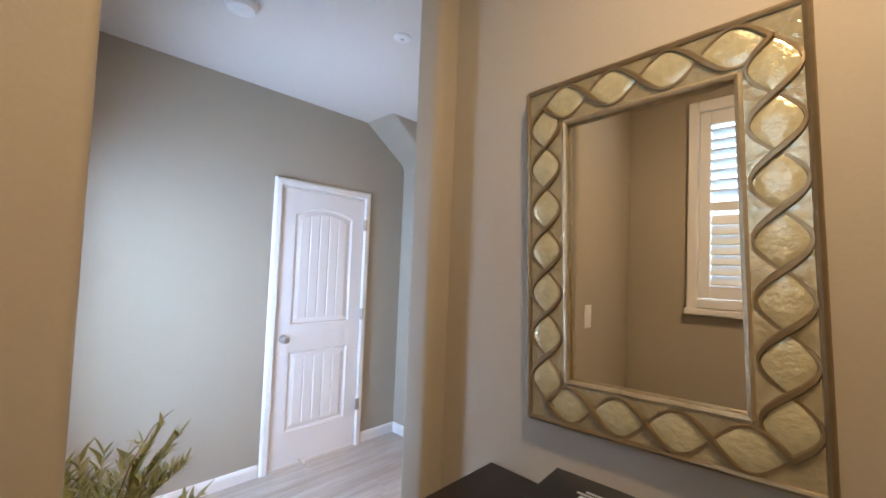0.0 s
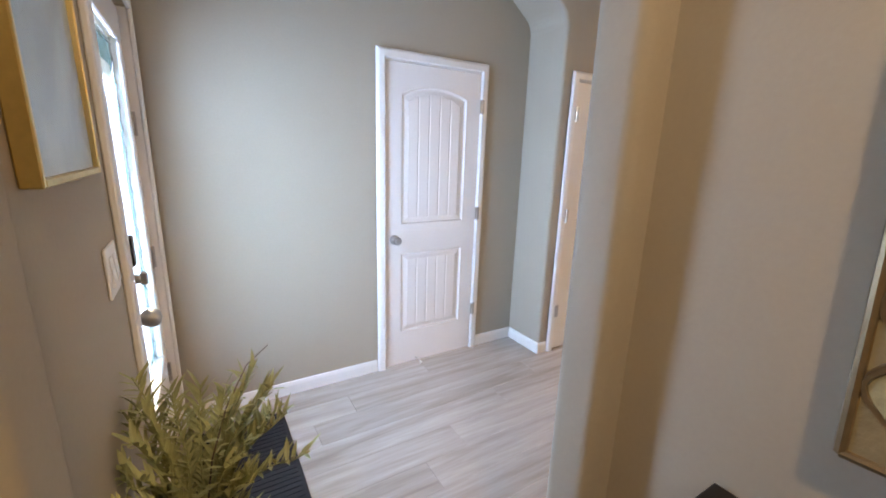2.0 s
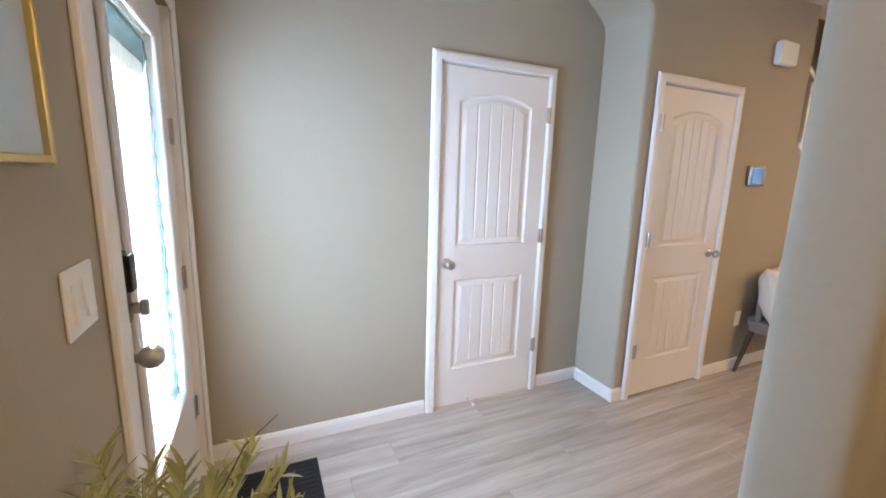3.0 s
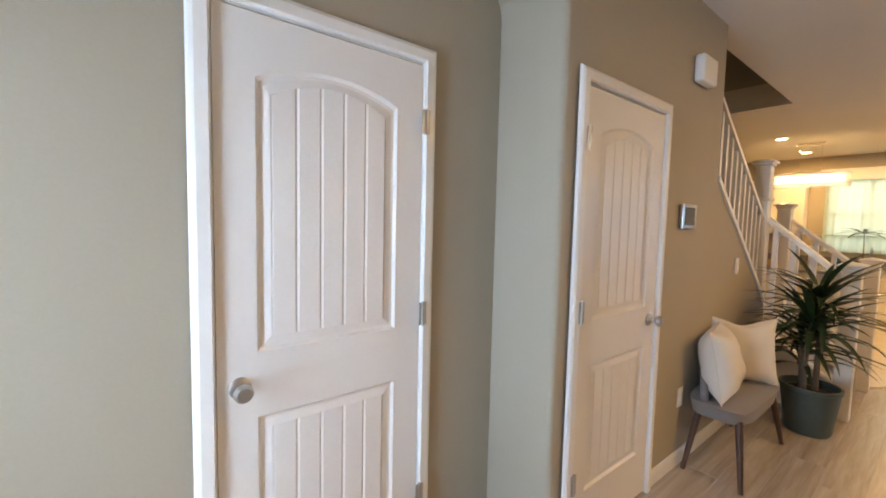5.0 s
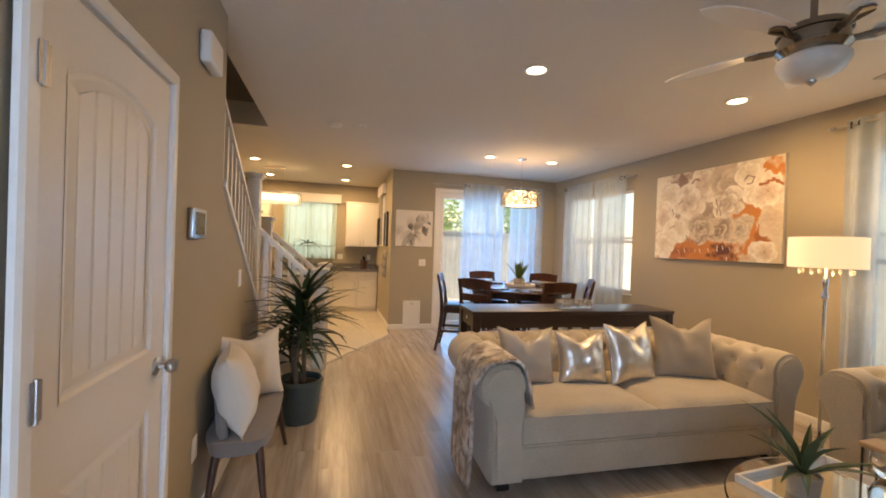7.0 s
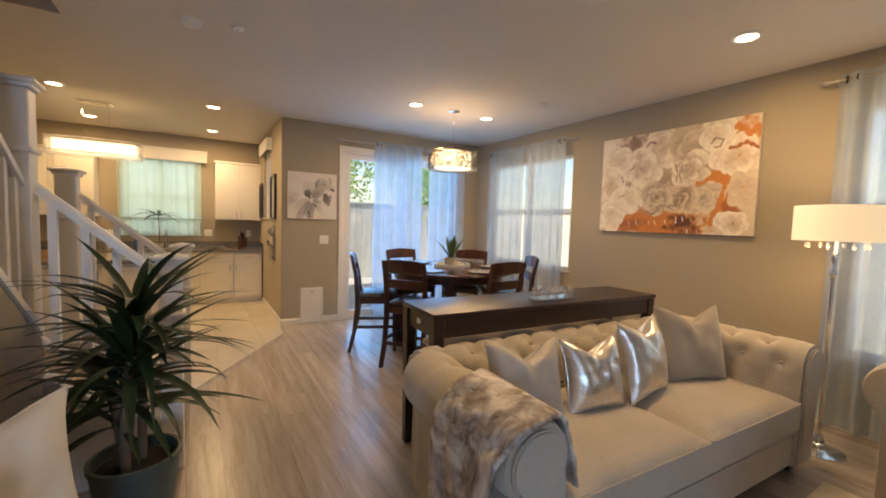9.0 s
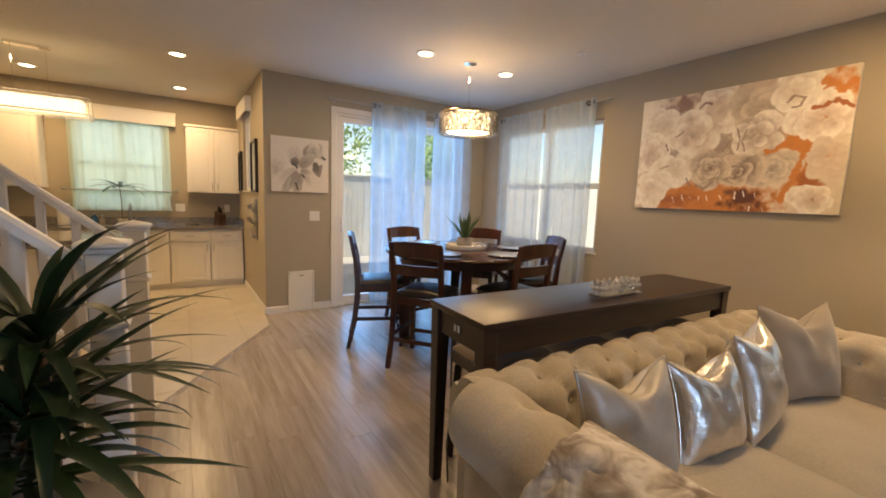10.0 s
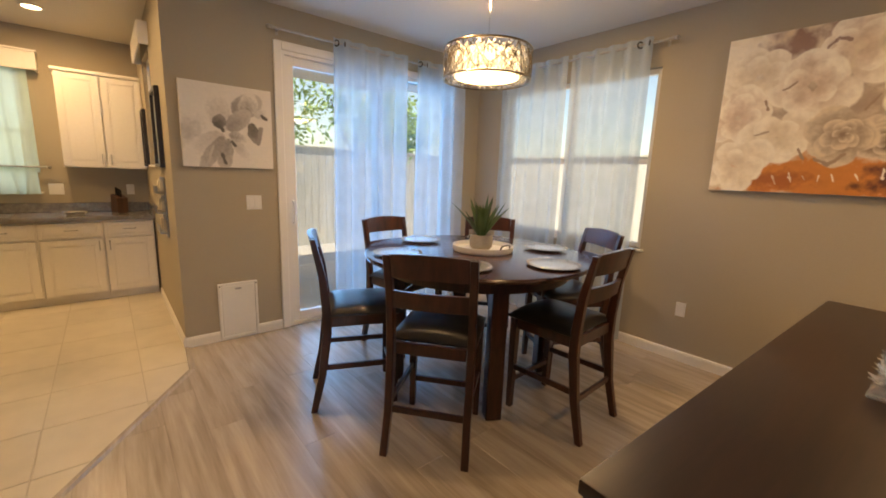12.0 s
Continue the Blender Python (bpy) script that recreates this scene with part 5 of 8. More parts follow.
tube(b, [(-0.94, 0.05, 0.775), (-0.95, 0.03, 0.6), (-0.93, 0.05, 0.42), (-0.94, 0.06, 0.25), (-0.90, 0.10, 0.02)], 0.004, 6)
part("power_cord", b, BLACK, tb)


def stool():
    s = thing("counter_stool", TB @ pose(-0.60, -0.05, 0), "espresso wood stool with a nail-trimmed linen seat under the table", "stool", "stools under the console table")
    o = B()
    cushion_mesh(o, -0.205, 0.205, -0.19, 0.19, 0.60, 0.645, 0.02)
    part("seat", o, STOOLFAB, s, "stone linen seat pad", True)
    o = B()
    box(o, -0.21, 0.21, -0.195, 0.195, 0.54, 0.599, 0.004)
    part("seat_frame", o, DARKWOOD, s)
    o = B()
    bmesh.ops.create_uvsphere(o, u_segments=6, v_segments=4, radius=0.006)
    nl = None
    for k in range(14):
        t = -0.195 + 0.03 * k
        for at in ((t, -0.196, 0.604), (t, 0.196, 0.604)) + (((-0.211, t * 0.93, 0.604), (0.211, t * 0.93, 0.604))):
            if nl is None:
                nl = part("nail_head", o, NICKEL, s, at=pose(*at))
            else:
                again(nl, pose(*at), s)
    for sx in (-1, 1):
        for sy in (-1, 1):
            o = B()
            tube(o, [(sx * 0.20, sy * 0.185, 0), (sx * 0.18, sy * 0.165, 0.53)], [0.022, 0.026], 4)
            part("leg", o, DARKWOOD, s)
    for x0, x1, y0, y1, z in ((-0.185, 0.185, -0.187, -0.167, 0.20), (-0.185, 0.185, 0.167, 0.187, 0.20), (-0.2, -0.18, -0.17, 0.17, 0.26), (0.18, 0.2, -0.17, 0.17, 0.26)):
        o = B()
        box(o, x0, x1, y0, y1, z, z + 0.035, 0.003)
        part("stretcher", o, DARKWOOD, s)
    return s


# bar stools tucked under the console
s0 = stool()
s0.matrix_basis = TB @ pose(-0.565, 0.11, 0)
for x in (-0.135, 0.295, 0.725):
    copy_thing(s0, TB @ pose(x, 0.11, 0))

# crystal candle holder on the console
ch = thing("candle_holder", TB @ pose(0.03, -0.07, 0.9185), "clear crystal candle holder of spiky glass blossoms on the console", "candle holder")
b = B()
box(b, -0.17, 0.17, -0.045, 0.045, 0.0, 0.010, 0.004)
part("tray", b, CRYSTAL, ch)
for x in (-0.135, -0.045, 0.045, 0.135):
    b = B()
    lathe(b, [(0, 0.0105), (0.020, 0.011), (0.012, 0.024), (0.014, 0.034), (0, 0.036)], 8)
    cup = part("flower_cup", b, CUTGLASS, ch, at=pose(x, 0, 0, 0, 0, 40 * x / 0.09))
    # two whorls of pointed cut-glass petals
    b = B()
    for q, (lean_, long_) in enumerate([(62, 0.062)] * 8 + [(30, 0.078)] * 7):
        m = pose(0, 0, 0.026, 0, 0, q * 45 if q < 8 else q * 51.43 + 20) @ pose(0, 0, 0, 0, lean_)
        pts = [m @ Vector(p) for p in ((0, 0, 0), (0.005, 0.015, long_ * 0.55), (0.012, 0, long_ * 0.50), (0.005, -0.015, long_ * 0.55), (-0.004, 0, long_ * 0.5), (0.004, 0, long_))]
        grow(b, (pts, [(0, 2, 1), (0, 3, 2), (0, 4, 3), (0, 1, 4), (5, 1, 2), (5, 2, 3), (5, 3, 4), (5, 4, 1)]))
    part("petals", b, CUTGLASS, cup)

# ceiling fan
fa = thing("ceiling_fan", pose(2.74, -0.15, 0), "five-blade ceiling fan with a frosted bowl and nickel motor", "ceiling fan")
b = B()
lathe(b, [(0, CEIL), (0.07, CEIL), (0.065, CEIL - 0.035), (0.02, CEIL - 0.05), (0.014, CEIL - 0.055), (0.014, 2.52), (0.05, 2.51), (0.125, 2.495), (0.137, 2.48), (0.137, 2.465), (0.128, 2.46), (0.128, 2.415), (0.137, 2.41), (0.137, 2.40), (0.12, 2.382), (0.11, 2.37), (0, 2.37)], 36)
part("motor", b, MOTORMETAL, fa, smooth=True)
b = B()
lathe(b, [(0.110, 2.369), (0.134, 2.355), (0.134, 2.335), (0.113, 2.295), (0.07, 2.268), (0.012, 2.258), (0, 2.257)], 36)
part("bowl", b, FROST, fa, "frosted glass light bowl, unlit", True)
b = B()
lathe(b, [(0, 2.258), (0.020, 2.256), (0.017, 2.246), (0.008, 2.238), (0, 2.232)], 12)
part("finial", b, NICKEL, fa)
b = B()
sheet(b, lambda u, v: Vector((0.20 + 0.44 * u, (v - 0.5) * (0.11 + 0.035 * math.sin(math.pi * min(1, u * 1.05)) - 0.05 * max(0, u - 0.9) * 8), 0.002 - 0.012 * (v - 0.5) * 2)), 12, 4)
ext = bmesh.ops.extrude_face_region(b, geom=b.faces[:])
bmesh.ops.translate(b, vec=(0, 0, 0.007), verts=[v for v in ext["geom"] if isinstance(v, bmesh.types.BMVert)])
blade = part("blade", b, PLASTIC, fa, "off-white blade", at=pose(0, 0, 2.45, 0, 0, 20))
b = B()
tube(b, [(0.115, 0, 2.49), (0.15, 0.0, 2.485), (0.19, 0.012, 2.492), (0.24, 0.028, 2.497)], [0.020, 0.015, 0.013, 0.009], 8)
tube(b, [(0.15, 0.0, 2.485), (0.19, -0.012, 2.492), (0.24, -0.028, 2.497)], [0.015, 0.013, 0.009], 8)
lathe(b, [(0, -0.004), (0.03, -0.004), (0.03, 0.004), (0, 0.004)], 12, pose(0.235, 0, 2.496))
arm_ = part("blade_iron", b, IRON, fa, "ornate bronzed blade bracket", True, at=pose(0, 0, -0.05, 0, 0, 20))
for k in range(1, 5):
    again(blade, pose(0, 0, 2.45, 0, 0, 20 + 72 * k), fa)
    again(arm_, pose(0, 0, -0.05, 0, 0, 20 + 72 * k), fa)


# curtains and rods
def curtain(at, width, z0, z1, folds, amp, label, material=None, seed=1, grommets=True, lean=0.0, grommet_end=1):
    """A sheer panel that hangs in folds from its rod; width along local x, the room towards +y."""
    rnd = random.Random(seed)
    c = thing("sheer_curtain", at, label, "curtain", "sheer curtains")
    o = B()
    ph = [rnd.uniform(-0.5, 0.5) for _ in range(4)]

    def f(u, v):
        w = 2 * math.pi * folds * (u + 0.012 * math.sin(5 * u + ph[0]) * v)
        a = amp * (1 - 0.35 * v * math.sin(3 * u + ph[1]) ** 2)
        a *= 0.45 + 0.55 * min(1, v * 4)
        y = a * math.sin(w) + 0.35 * a * math.sin(2.3 * w + ph[2]) * v
        x = width * (u + 0.018 * math.sin(w * 0.5 + ph[3]) * v) + lean * v
        return Vector((x, y, z1 + (z0 - z1) * v))

    sheet(o, f, folds * 16, 14)
    part("cloth", o, material or SHEER, c, smooth=True)
    if grommets:
        o = B()
        tube(o, [(0.024 * math.cos(k * 0.5236), 0, 0.024 * math.sin(k * 0.5236)) for k in range(12)], 0.006, 6, True)
        first = None
        n = 2
        for k in range(n):
            at_ = pose((width - 0.03 - k * width / folds / 2) if grommet_end > 0 else (0.03 + k * width / folds / 2), 0, z1 - 0.045, 0, 0, 65 if k % 2 else -65)
            if first is None:
                first = part("grommet", o, BRONZE, c, "dark metal grommet", at=at_)
            else:
                again(first, at_, c)
    return c


def rod(at, length, label):
    r = thing("curtain_rod", at, label, "curtain rod", "curtain rods")
    o = B()
    tube(o, [(0, 0, 0), (length, 0, 0)], 0.009, 10)
    part("bar", o, NICKEL, r, smooth=True)
    for x, sx in ((0, -1), (length, 1)):
        o = B()
        lathe(o, [(0.009, 0), (0.016, 0.004), (0.016, 0.012), (0.010, 0.02), (0.018, 0.035), (0.010, 0.05), (0, 0.054)], 12, pose(x, 0, 0, 0, 90 * sx))
        part("finial", o, NICKEL, r, smooth=True)
    for x in (0.05, length - 0.05):
        o = B()
        tube(o, [(x, -0.075, 0.0), (x, 0, 0)], 0.006, 8)
        box(o, x - 0.012, x + 0.012, -0.079, -0.074, -0.03, 0.03, 0.002)
        part("bracket", o, NICKEL, r)
    return r


# patio door, room towards -x: local x runs north
rod(pose(8.075, -1.86, 2.51, 0, 0, 90), 2.14, "nickel curtain rod above the patio door")
curtain(pose(8.075, -1.00, 0, 0, 0, 90), 0.78, 0.03, 2.555, 5, 0.045, "sheer white curtain panel drawn over the patio door", seed=1)
curtain(pose(8.075, -1.78, 0, 0, 0, 90), 0.66, 0.03, 2.555, 4, 0.045, "sheer white curtain panel beside the patio door", seed=2)
rod(pose(6.02, -2.00, 2.50), 1.86, "nickel curtain rod above the dining window")
curtain(pose(6.16, -2.00, 0), 0.72, 0.03, 2.545, 5, 0.04, "sheer white curtain panel on the dining window", seed=3, grommet_end=-1)
curtain(pose(6.92, -2.00, 0), 0.80, 0.03, 2.545, 5, 0.04, "sheer white curtain panel on the dining window", seed=4)
rod(pose(1.60, -2.00, 2.515), 2.13, "nickel curtain rod above the living room window")
curtain(pose(2.72, -2.00, 0), 0.94, 0.03, 2.56, 7, 0.04, "sheer white curtain panel on the living room window", seed=5)
curtain(pose(1.70, -2.00, 0), 0.98, 0.03, 2.56, 7, 0.04, "sheer white curtain panel on the living room window", seed=6)


# pictures
def field(shape, cells, seed, octaves=4):
    """Smooth random field from -1 to 1 over a grid, in several octaves."""
    rng = np.random.default_rng(seed)
    ny, nx = shape
    out, gain = np.zeros(shape), 1.0
    for o in range(octaves):
        cy, cx = int(cells * 2 ** o * ny / nx) + 2, int(cells * 2 ** o) + 2
        g = rng.uniform(-1, 1, (cy + 1, cx + 1))
        y, x = np.linspace(0, cy - 1e-6, ny)[:, None], np.linspace(0, cx - 1e-6, nx)[None, :]
        iy, ix = y.astype(int), x.astype(int)
        fy, fx = y - iy, x - ix
        fy, fx = fy * fy * (3 - 2 * fy), fx * fx * (3 - 2 * fx)
        out += gain * ((g[iy, ix] * (1 - fx) + g[iy, ix + 1] * fx) * (1 - fy) + (g[iy + 1, ix] * (1 - fx) + g[iy + 1, ix + 1] * fx) * fy)
        gain *= 0.55
    return out / 1.9


class Painter:
    """Lays paint on a grid of points; x to the right and y down, in metres on the canvas as one looks at it."""

    def __init__(self, w, h, nx, ny, seed, warp):
        self.w, self.h, self.nx, self.ny = w, h, nx, ny
        self.x = np.linspace(0, w, nx)[None, :] + warp * field((ny, nx), 9, seed)
        self.y = np.linspace(0, h, ny)[:, None] + warp * field((ny, nx), 9, seed + 1)
        self.grain = field((ny, nx), 26, seed + 2)
        self.brush = field((ny, nx), 60, seed + 3, 3)
        self.c = np.zeros((ny, nx, 3))
        self.rnd = random.Random(seed)

    def lay(self, mask, colour):
        m = np.clip(mask, 0, 1)[..., None]
        self.c = self.c * (1 - m) + np.asarray(colour) * m

    def wash(self, cx, cy, rx, ry, colour, soft=0.5, ragged=0.5, strength=1.0):
        d = np.hypot((self.x - cx) / rx, (self.y - cy) / ry) + ragged * self.grain
        self.lay(strength * (1 - d) / soft, colour)

    def stroke(self, pts, wide, colour, ragged=0.35):
        best = np.full(self.c.shape[:2], 9.0)
        for (ax, ay), (bx, by) in zip(pts, pts[1:]):
            dx, dy = bx - ax, by - ay
            t = np.clip(((self.x - ax) * dx + (self.y - ay) * dy) / (dx * dx + dy * dy), 0, 1)
            best = np.minimum(best, np.hypot(self.x - ax - t * dx, self.y - ay - t * dy))
        self.lay((1.0 - best / wide + ragged * self.brush) * 2.5, colour)

    def petal(self, cx, cy, ang, ln, wd, light, dark):
        ca, sa = math.cos(ang), math.sin(ang)
        u = ((self.x - cx) * ca + (self.y - cy) * sa) / ln
        v = (-(self.x - cx) * sa + (self.y - cy) * ca) / wd
        d = np.hypot((u - 0.5) * 2, v) + 0.10 * self.grain
        tone = np.clip(0.10 + 1.15 * u - 0.45 * (1 - d) + 0.20 * self.brush + 0.22 * self.grain, 0, 1)[..., None]
        colour = np.asarray(dark) * (1 - tone) + np.asarray(light) * tone
        self.lay((1 - d) * 9, colour)

    def rose(self, cx, cy, r, light, dark, squash=0.85, turn=0.0, rings=2):
        for ring, (n, reach) in enumerate(((6, 1.0), (4, 0.70), (5, 0.50), (4, 0.30))[:rings]):
            for k in range(n):
                a = turn + ring * 0.7 + 2 * math.pi * k / n + self.rnd.uniform(-0.45, 0.45)
                s = self.rnd.uniform(0.75, 1.2)
                ox, oy = cx + 0.12 * reach * r * math.cos(a), cy + 0.12 * reach * r * math.sin(a) * squash
                self.petal(ox, oy, a, reach * r * s * (1 - (1 - squash) * abs(math.sin(a))), reach * r * 0.46 * s, light, dark)
        if rings > 2:
            self.wash(cx, cy, 0.12 * r, 0.10 * r, dark, 0.6, 0.5)


def canvas(at, p, label, deep=0.036):
    """An unframed canvas; its lower left corner at the origin, its face towards +y."""
    w, h = p.w, p.h
    c = thing("canvas_painting", at, label, "painting")
    o = B()
    box(o, 0, w, 0.002, deep, 0, h, 0.003)
    part("stretched_edge", o, CANVASSIDE, c)
    o = B()
    sheet(o, lambda u, v: Vector((0.002 + (w - 0.004) * u, deep + 0.002, 0.002 + (h - 0.004) * v)), p.nx - 1, p.ny - 1)
    face = part("painted_face", o, PAINT, c)
    # grid points run along x, then up; the painter's rows run down and are seen mirrored
    flat = p.c[::-1, ::-1].transpose(1, 0, 2).reshape(-1, 3)
    rgba = np.concatenate([np.clip(flat, 0, 1), np.ones((len(flat), 1))], 1)
    layer = face.data.color_attributes.new("paint", 'FLOAT_COLOR', 'POINT')
    layer.data.foreach_set("color", rgba.ravel())
    return c


PAINT, pt_, pb_ = node_mat("oil_paint")
pa_ = pt_.nodes.new("ShaderNodeAttribute")
pa_.attribute_name = "paint"
pt_.links.new(pa_.outputs["Color"], pb_.inputs["Base Color"])
pb_.inputs["Roughness"].default_value = 0.6
pn_ = pt_.nodes.new("ShaderNodeTexNoise")
pn_.inputs["Scale"].default_value, pn_.inputs["Detail"].default_value = 70, 4
pu_ = pt_.nodes.new("ShaderNodeBump")
pu_.inputs["Strength"].default_value, pu_.inputs["Distance"].default_value = 0.15, 0.004
pt_.links.new(pn_.outputs["Fac"], pu_.inputs["Height"])
pt_.links.new(pu_.outputs[0], pb_.inputs["Normal"])

CREAM, WHITE_P, ROSY = (0.72, 0.61, 0.46), (0.90, 0.83, 0.70), (0.64, 0.49, 0.37)
TAUPE_P, MAUVE, BROWN = (0.46, 0.35, 0.26), (0.33, 0.21, 0.17), (0.20, 0.12, 0.08)
UMBER = (0.36, 0.25, 0.18)
COPPER, RUST, MAROON = (0.62, 0.23, 0.06), (0.42, 0.13, 0.04), (0.13, 0.045, 0.03)
pr = Painter(1.515, 1.022, 340, 230, 71, 0.016)
pr.c[:] = CREAM
pr.wash(0.10, 0.15, 0.35, 0.4, WHITE_P, 0.8, 0.5)
pr.wash(0.95, 0.10, 0.40, 0.25, ROSY, 0.9, 0.6)
pr.wash(0.36, 0.09, 0.20, 0.12, MAUVE, 0.6, 0.6)
pr.wash(0.58, 0.06, 0.12, 0.10, (0.42, 0.28, 0.22), 0.6, 0.7)
pr.wash(0.74, 0.50, 0.55, 0.20, TAUPE_P, 0.8, 0.7, 0.8)
pr.wash(0.45, 0.42, 0.40, 0.22, (0.42, 0.31, 0.23), 0.8, 0.8, 0.8)
pr.wash(1.10, 0.36, 0.30, 0.24, (0.44, 0.31, 0.23), 0.8, 0.8, 0.8)
# the copper ground along the foot, with dark pools and pale drips
pr.wash(0.66, 0.93, 0.62, 0.19, COPPER, 0.35, 0.45)
pr.wash(0.92, 0.93, 0.20, 0.12, MAROON, 0.6, 0.7)
pr.wash(0.40, 0.95, 0.16, 0.08, RUST, 0.6, 0.7)
pr.wash(1.26, 0.60, 0.16, 0.34, COPPER, 0.5, 0.6)
pr.wash(1.40, 0.16, 0.20, 0.16, COPPER, 0.6, 0.7)
pr.wash(1.33, 0.78, 0.08, 0.16, RUST, 0.6, 0.7)
# blossoms from the back to the front
for x, y, r, li, da, sq, tu in ((0.66, 0.16, 0.20, WHITE_P, ROSY, 1.0, 0.3), (1.00, 0.22, 0.24, CREAM, TAUPE_P, 0.8, 1.1), (1.36, 0.34, 0.22, WHITE_P, ROSY, 0.8, 0.2),
                                (1.18, 0.12, 0.18, WHITE_P, CREAM, 0.8, 2.0), (0.20, 0.26, 0.21, WHITE_P, CREAM, 0.9, 0.6), (0.48, 0.36, 0.23, WHITE_P, ROSY, 0.8, 1.7),
                                (0.96, 0.42, 0.20, WHITE_P, TAUPE_P, 0.8, 0.4), (0.12, 0.52, 0.20, WHITE_P, ROSY, 0.9, 1.2), (0.36, 0.66, 0.20, WHITE_P, CREAM, 0.75, 0.1),
                                (1.10, 0.68, 0.19, CREAM, (0.38, 0.31, 0.25), 0.75, 0.9), (0.86, 0.70, 0.19, (0.70, 0.58, 0.44), BROWN, 0.75, 0.5), (0.66, 0.67, 0.18, CREAM, (0.30, 0.21, 0.15), 0.85, 1.4),
                                (0.13, 0.84, 0.20, WHITE_P, CREAM, 0.9, 0.8), (1.42, 0.62, 0.15, CREAM, ROSY, 1.1, 0.4), (1.36, 0.92, 0.15, WHITE_P, ROSY, 0.8, 2.2)):
    pr.rose(x, y, r, li, da, sq, tu, 4 if da in (BROWN, (0.30, 0.21, 0.15), (0.38, 0.31, 0.25)) else 2)
# stems, leaves and quick dark accents
for pts, wd, co in (([(0.83, 0.34), (0.86, 0.44), (0.84, 0.53)], 0.010, UMBER), ([(0.90, 0.36), (0.87, 0.46), (0.89, 0.54)], 0.008, MAUVE), ([(0.74, 0.52), (0.79, 0.44)], 0.012, UMBER),
                    ([(0.34, 0.36), (0.40, 0.33)], 0.012, UMBER), ([(0.26, 0.42), (0.28, 0.48)], 0.014, UMBER), ([(0.52, 0.14), (0.56, 0.10), (0.62, 0.12)], 0.016, MAUVE),
                    ([(1.14, 0.20), (1.18, 0.15), (1.24, 0.17), (1.22, 0.23), (1.17, 0.24)], 0.014, UMBER), ([(1.16, 0.50), (1.10, 0.55), (1.04, 0.56)], 0.022, COPPER),
                    ([(1.34, 0.08), (1.44, 0.16), (1.50, 0.10)], 0.030, COPPER), ([(1.30, 0.26), (1.42, 0.22), (1.50, 0.27)], 0.018, RUST), ([(1.29, 0.50), (1.24, 0.72), (1.18, 0.92)], 0.024, COPPER),
                    ([(0.55, 0.80), (0.62, 0.84), (0.68, 0.78)], 0.018, UMBER), ([(0.46, 0.74), (0.50, 0.80)], 0.012, UMBER), ([(0.22, 0.64), (0.30, 0.62)], 0.012, TAUPE_P)):
    pr.stroke(pts, wd * (0.6 if co in (UMBER, MAUVE, TAUPE_P) else 1.0), co, 0.9)
for k in range(16):
    x, y = pr.rnd.uniform(0.30, 1.26), pr.rnd.uniform(0.85, 0.99)
    pr.stroke([(x, y), (x + pr.rnd.uniform(-0.02, 0.02), y + pr.rnd.uniform(0.015, 0.06))], pr.rnd.uniform(0.003, 0.007), WHITE_P if k % 3 else ROSY, 0.9)
pr.c *= (1 + 0.07 * pr.brush + 0.05 * pr.grain)[..., None]
canvas(pose(4.13, -2.08, 1.385), pr, "large canvas painting of pale roses over a copper base")

PALE, LGREY, MGREY, DGREY = (0.74, 0.69, 0.63), (0.52, 0.475, 0.43), (0.30, 0.265, 0.24), (0.12, 0.105, 0.095)
pl = Painter(0.637, 0.615, 150, 145, 83, 0.010)
pl.c[:] = PALE
pl.wash(0.02, 0.36, 0.16, 0.14, LGREY, 0.9, 0.5)
for cx, cy, ang, ln, wd, li, da in ((0.30, 0.34, -1.9, 0.30, 0.09, PALE, LGREY), (0.34, 0.20, -0.5, 0.26, 0.09, LGREY, MGREY), (0.42, 0.24, -1.2, 0.22, 0.07, PALE, MGREY),
                                    (0.28, 0.36, 2.6, 0.30, 0.07, PALE, LGREY), (0.30, 0.38, 1.7, 0.28, 0.06, LGREY, MGREY), (0.28, 0.38, 2.15, 0.32, 0.055, LGREY, MGREY),
                                    (0.30, 0.34, -0.75, 0.24, 0.07, LGREY, MGREY), (0.32, 0.37, 0.95, 0.26, 0.045, PALE, LGREY), (0.47, 0.26, 1.2, 0.18, 0.05, MGREY, DGREY),
                                    (0.30, 0.36, 0.3, 0.18, 0.04, PALE, MGREY), (0.22, 0.32, -1.0, 0.12, 0.05, MGREY, DGREY), (0.50, 0.20, -0.2, 0.12, 0.04, PALE, LGREY)):
    pl.petal(cx, cy, ang, ln, wd, li, da)
for pts, wd, co in (([(0.23, 0.29), (0.27, 0.33)], 0.018, DGREY), ([(0.33, 0.42), (0.36, 0.45)], 0.014, DGREY), ([(0.26, 0.51), (0.28, 0.58)], 0.012, DGREY),
                    ([(0.56, 0.20), (0.60, 0.22)], 0.012, DGREY), ([(0.55, 0.30), (0.53, 0.42)], 0.018, MGREY), ([(0.16, 0.58), (0.20, 0.46)], 0.012, LGREY)):
    pl.stroke(pts, wd, co)
pl.c *= (1 + 0.05 * pl.brush)[..., None]
canvas(pose(8.155, 0.305, 1.417, 0, 0, 90), pl, "square canvas painting of grey lilies by the patio door")


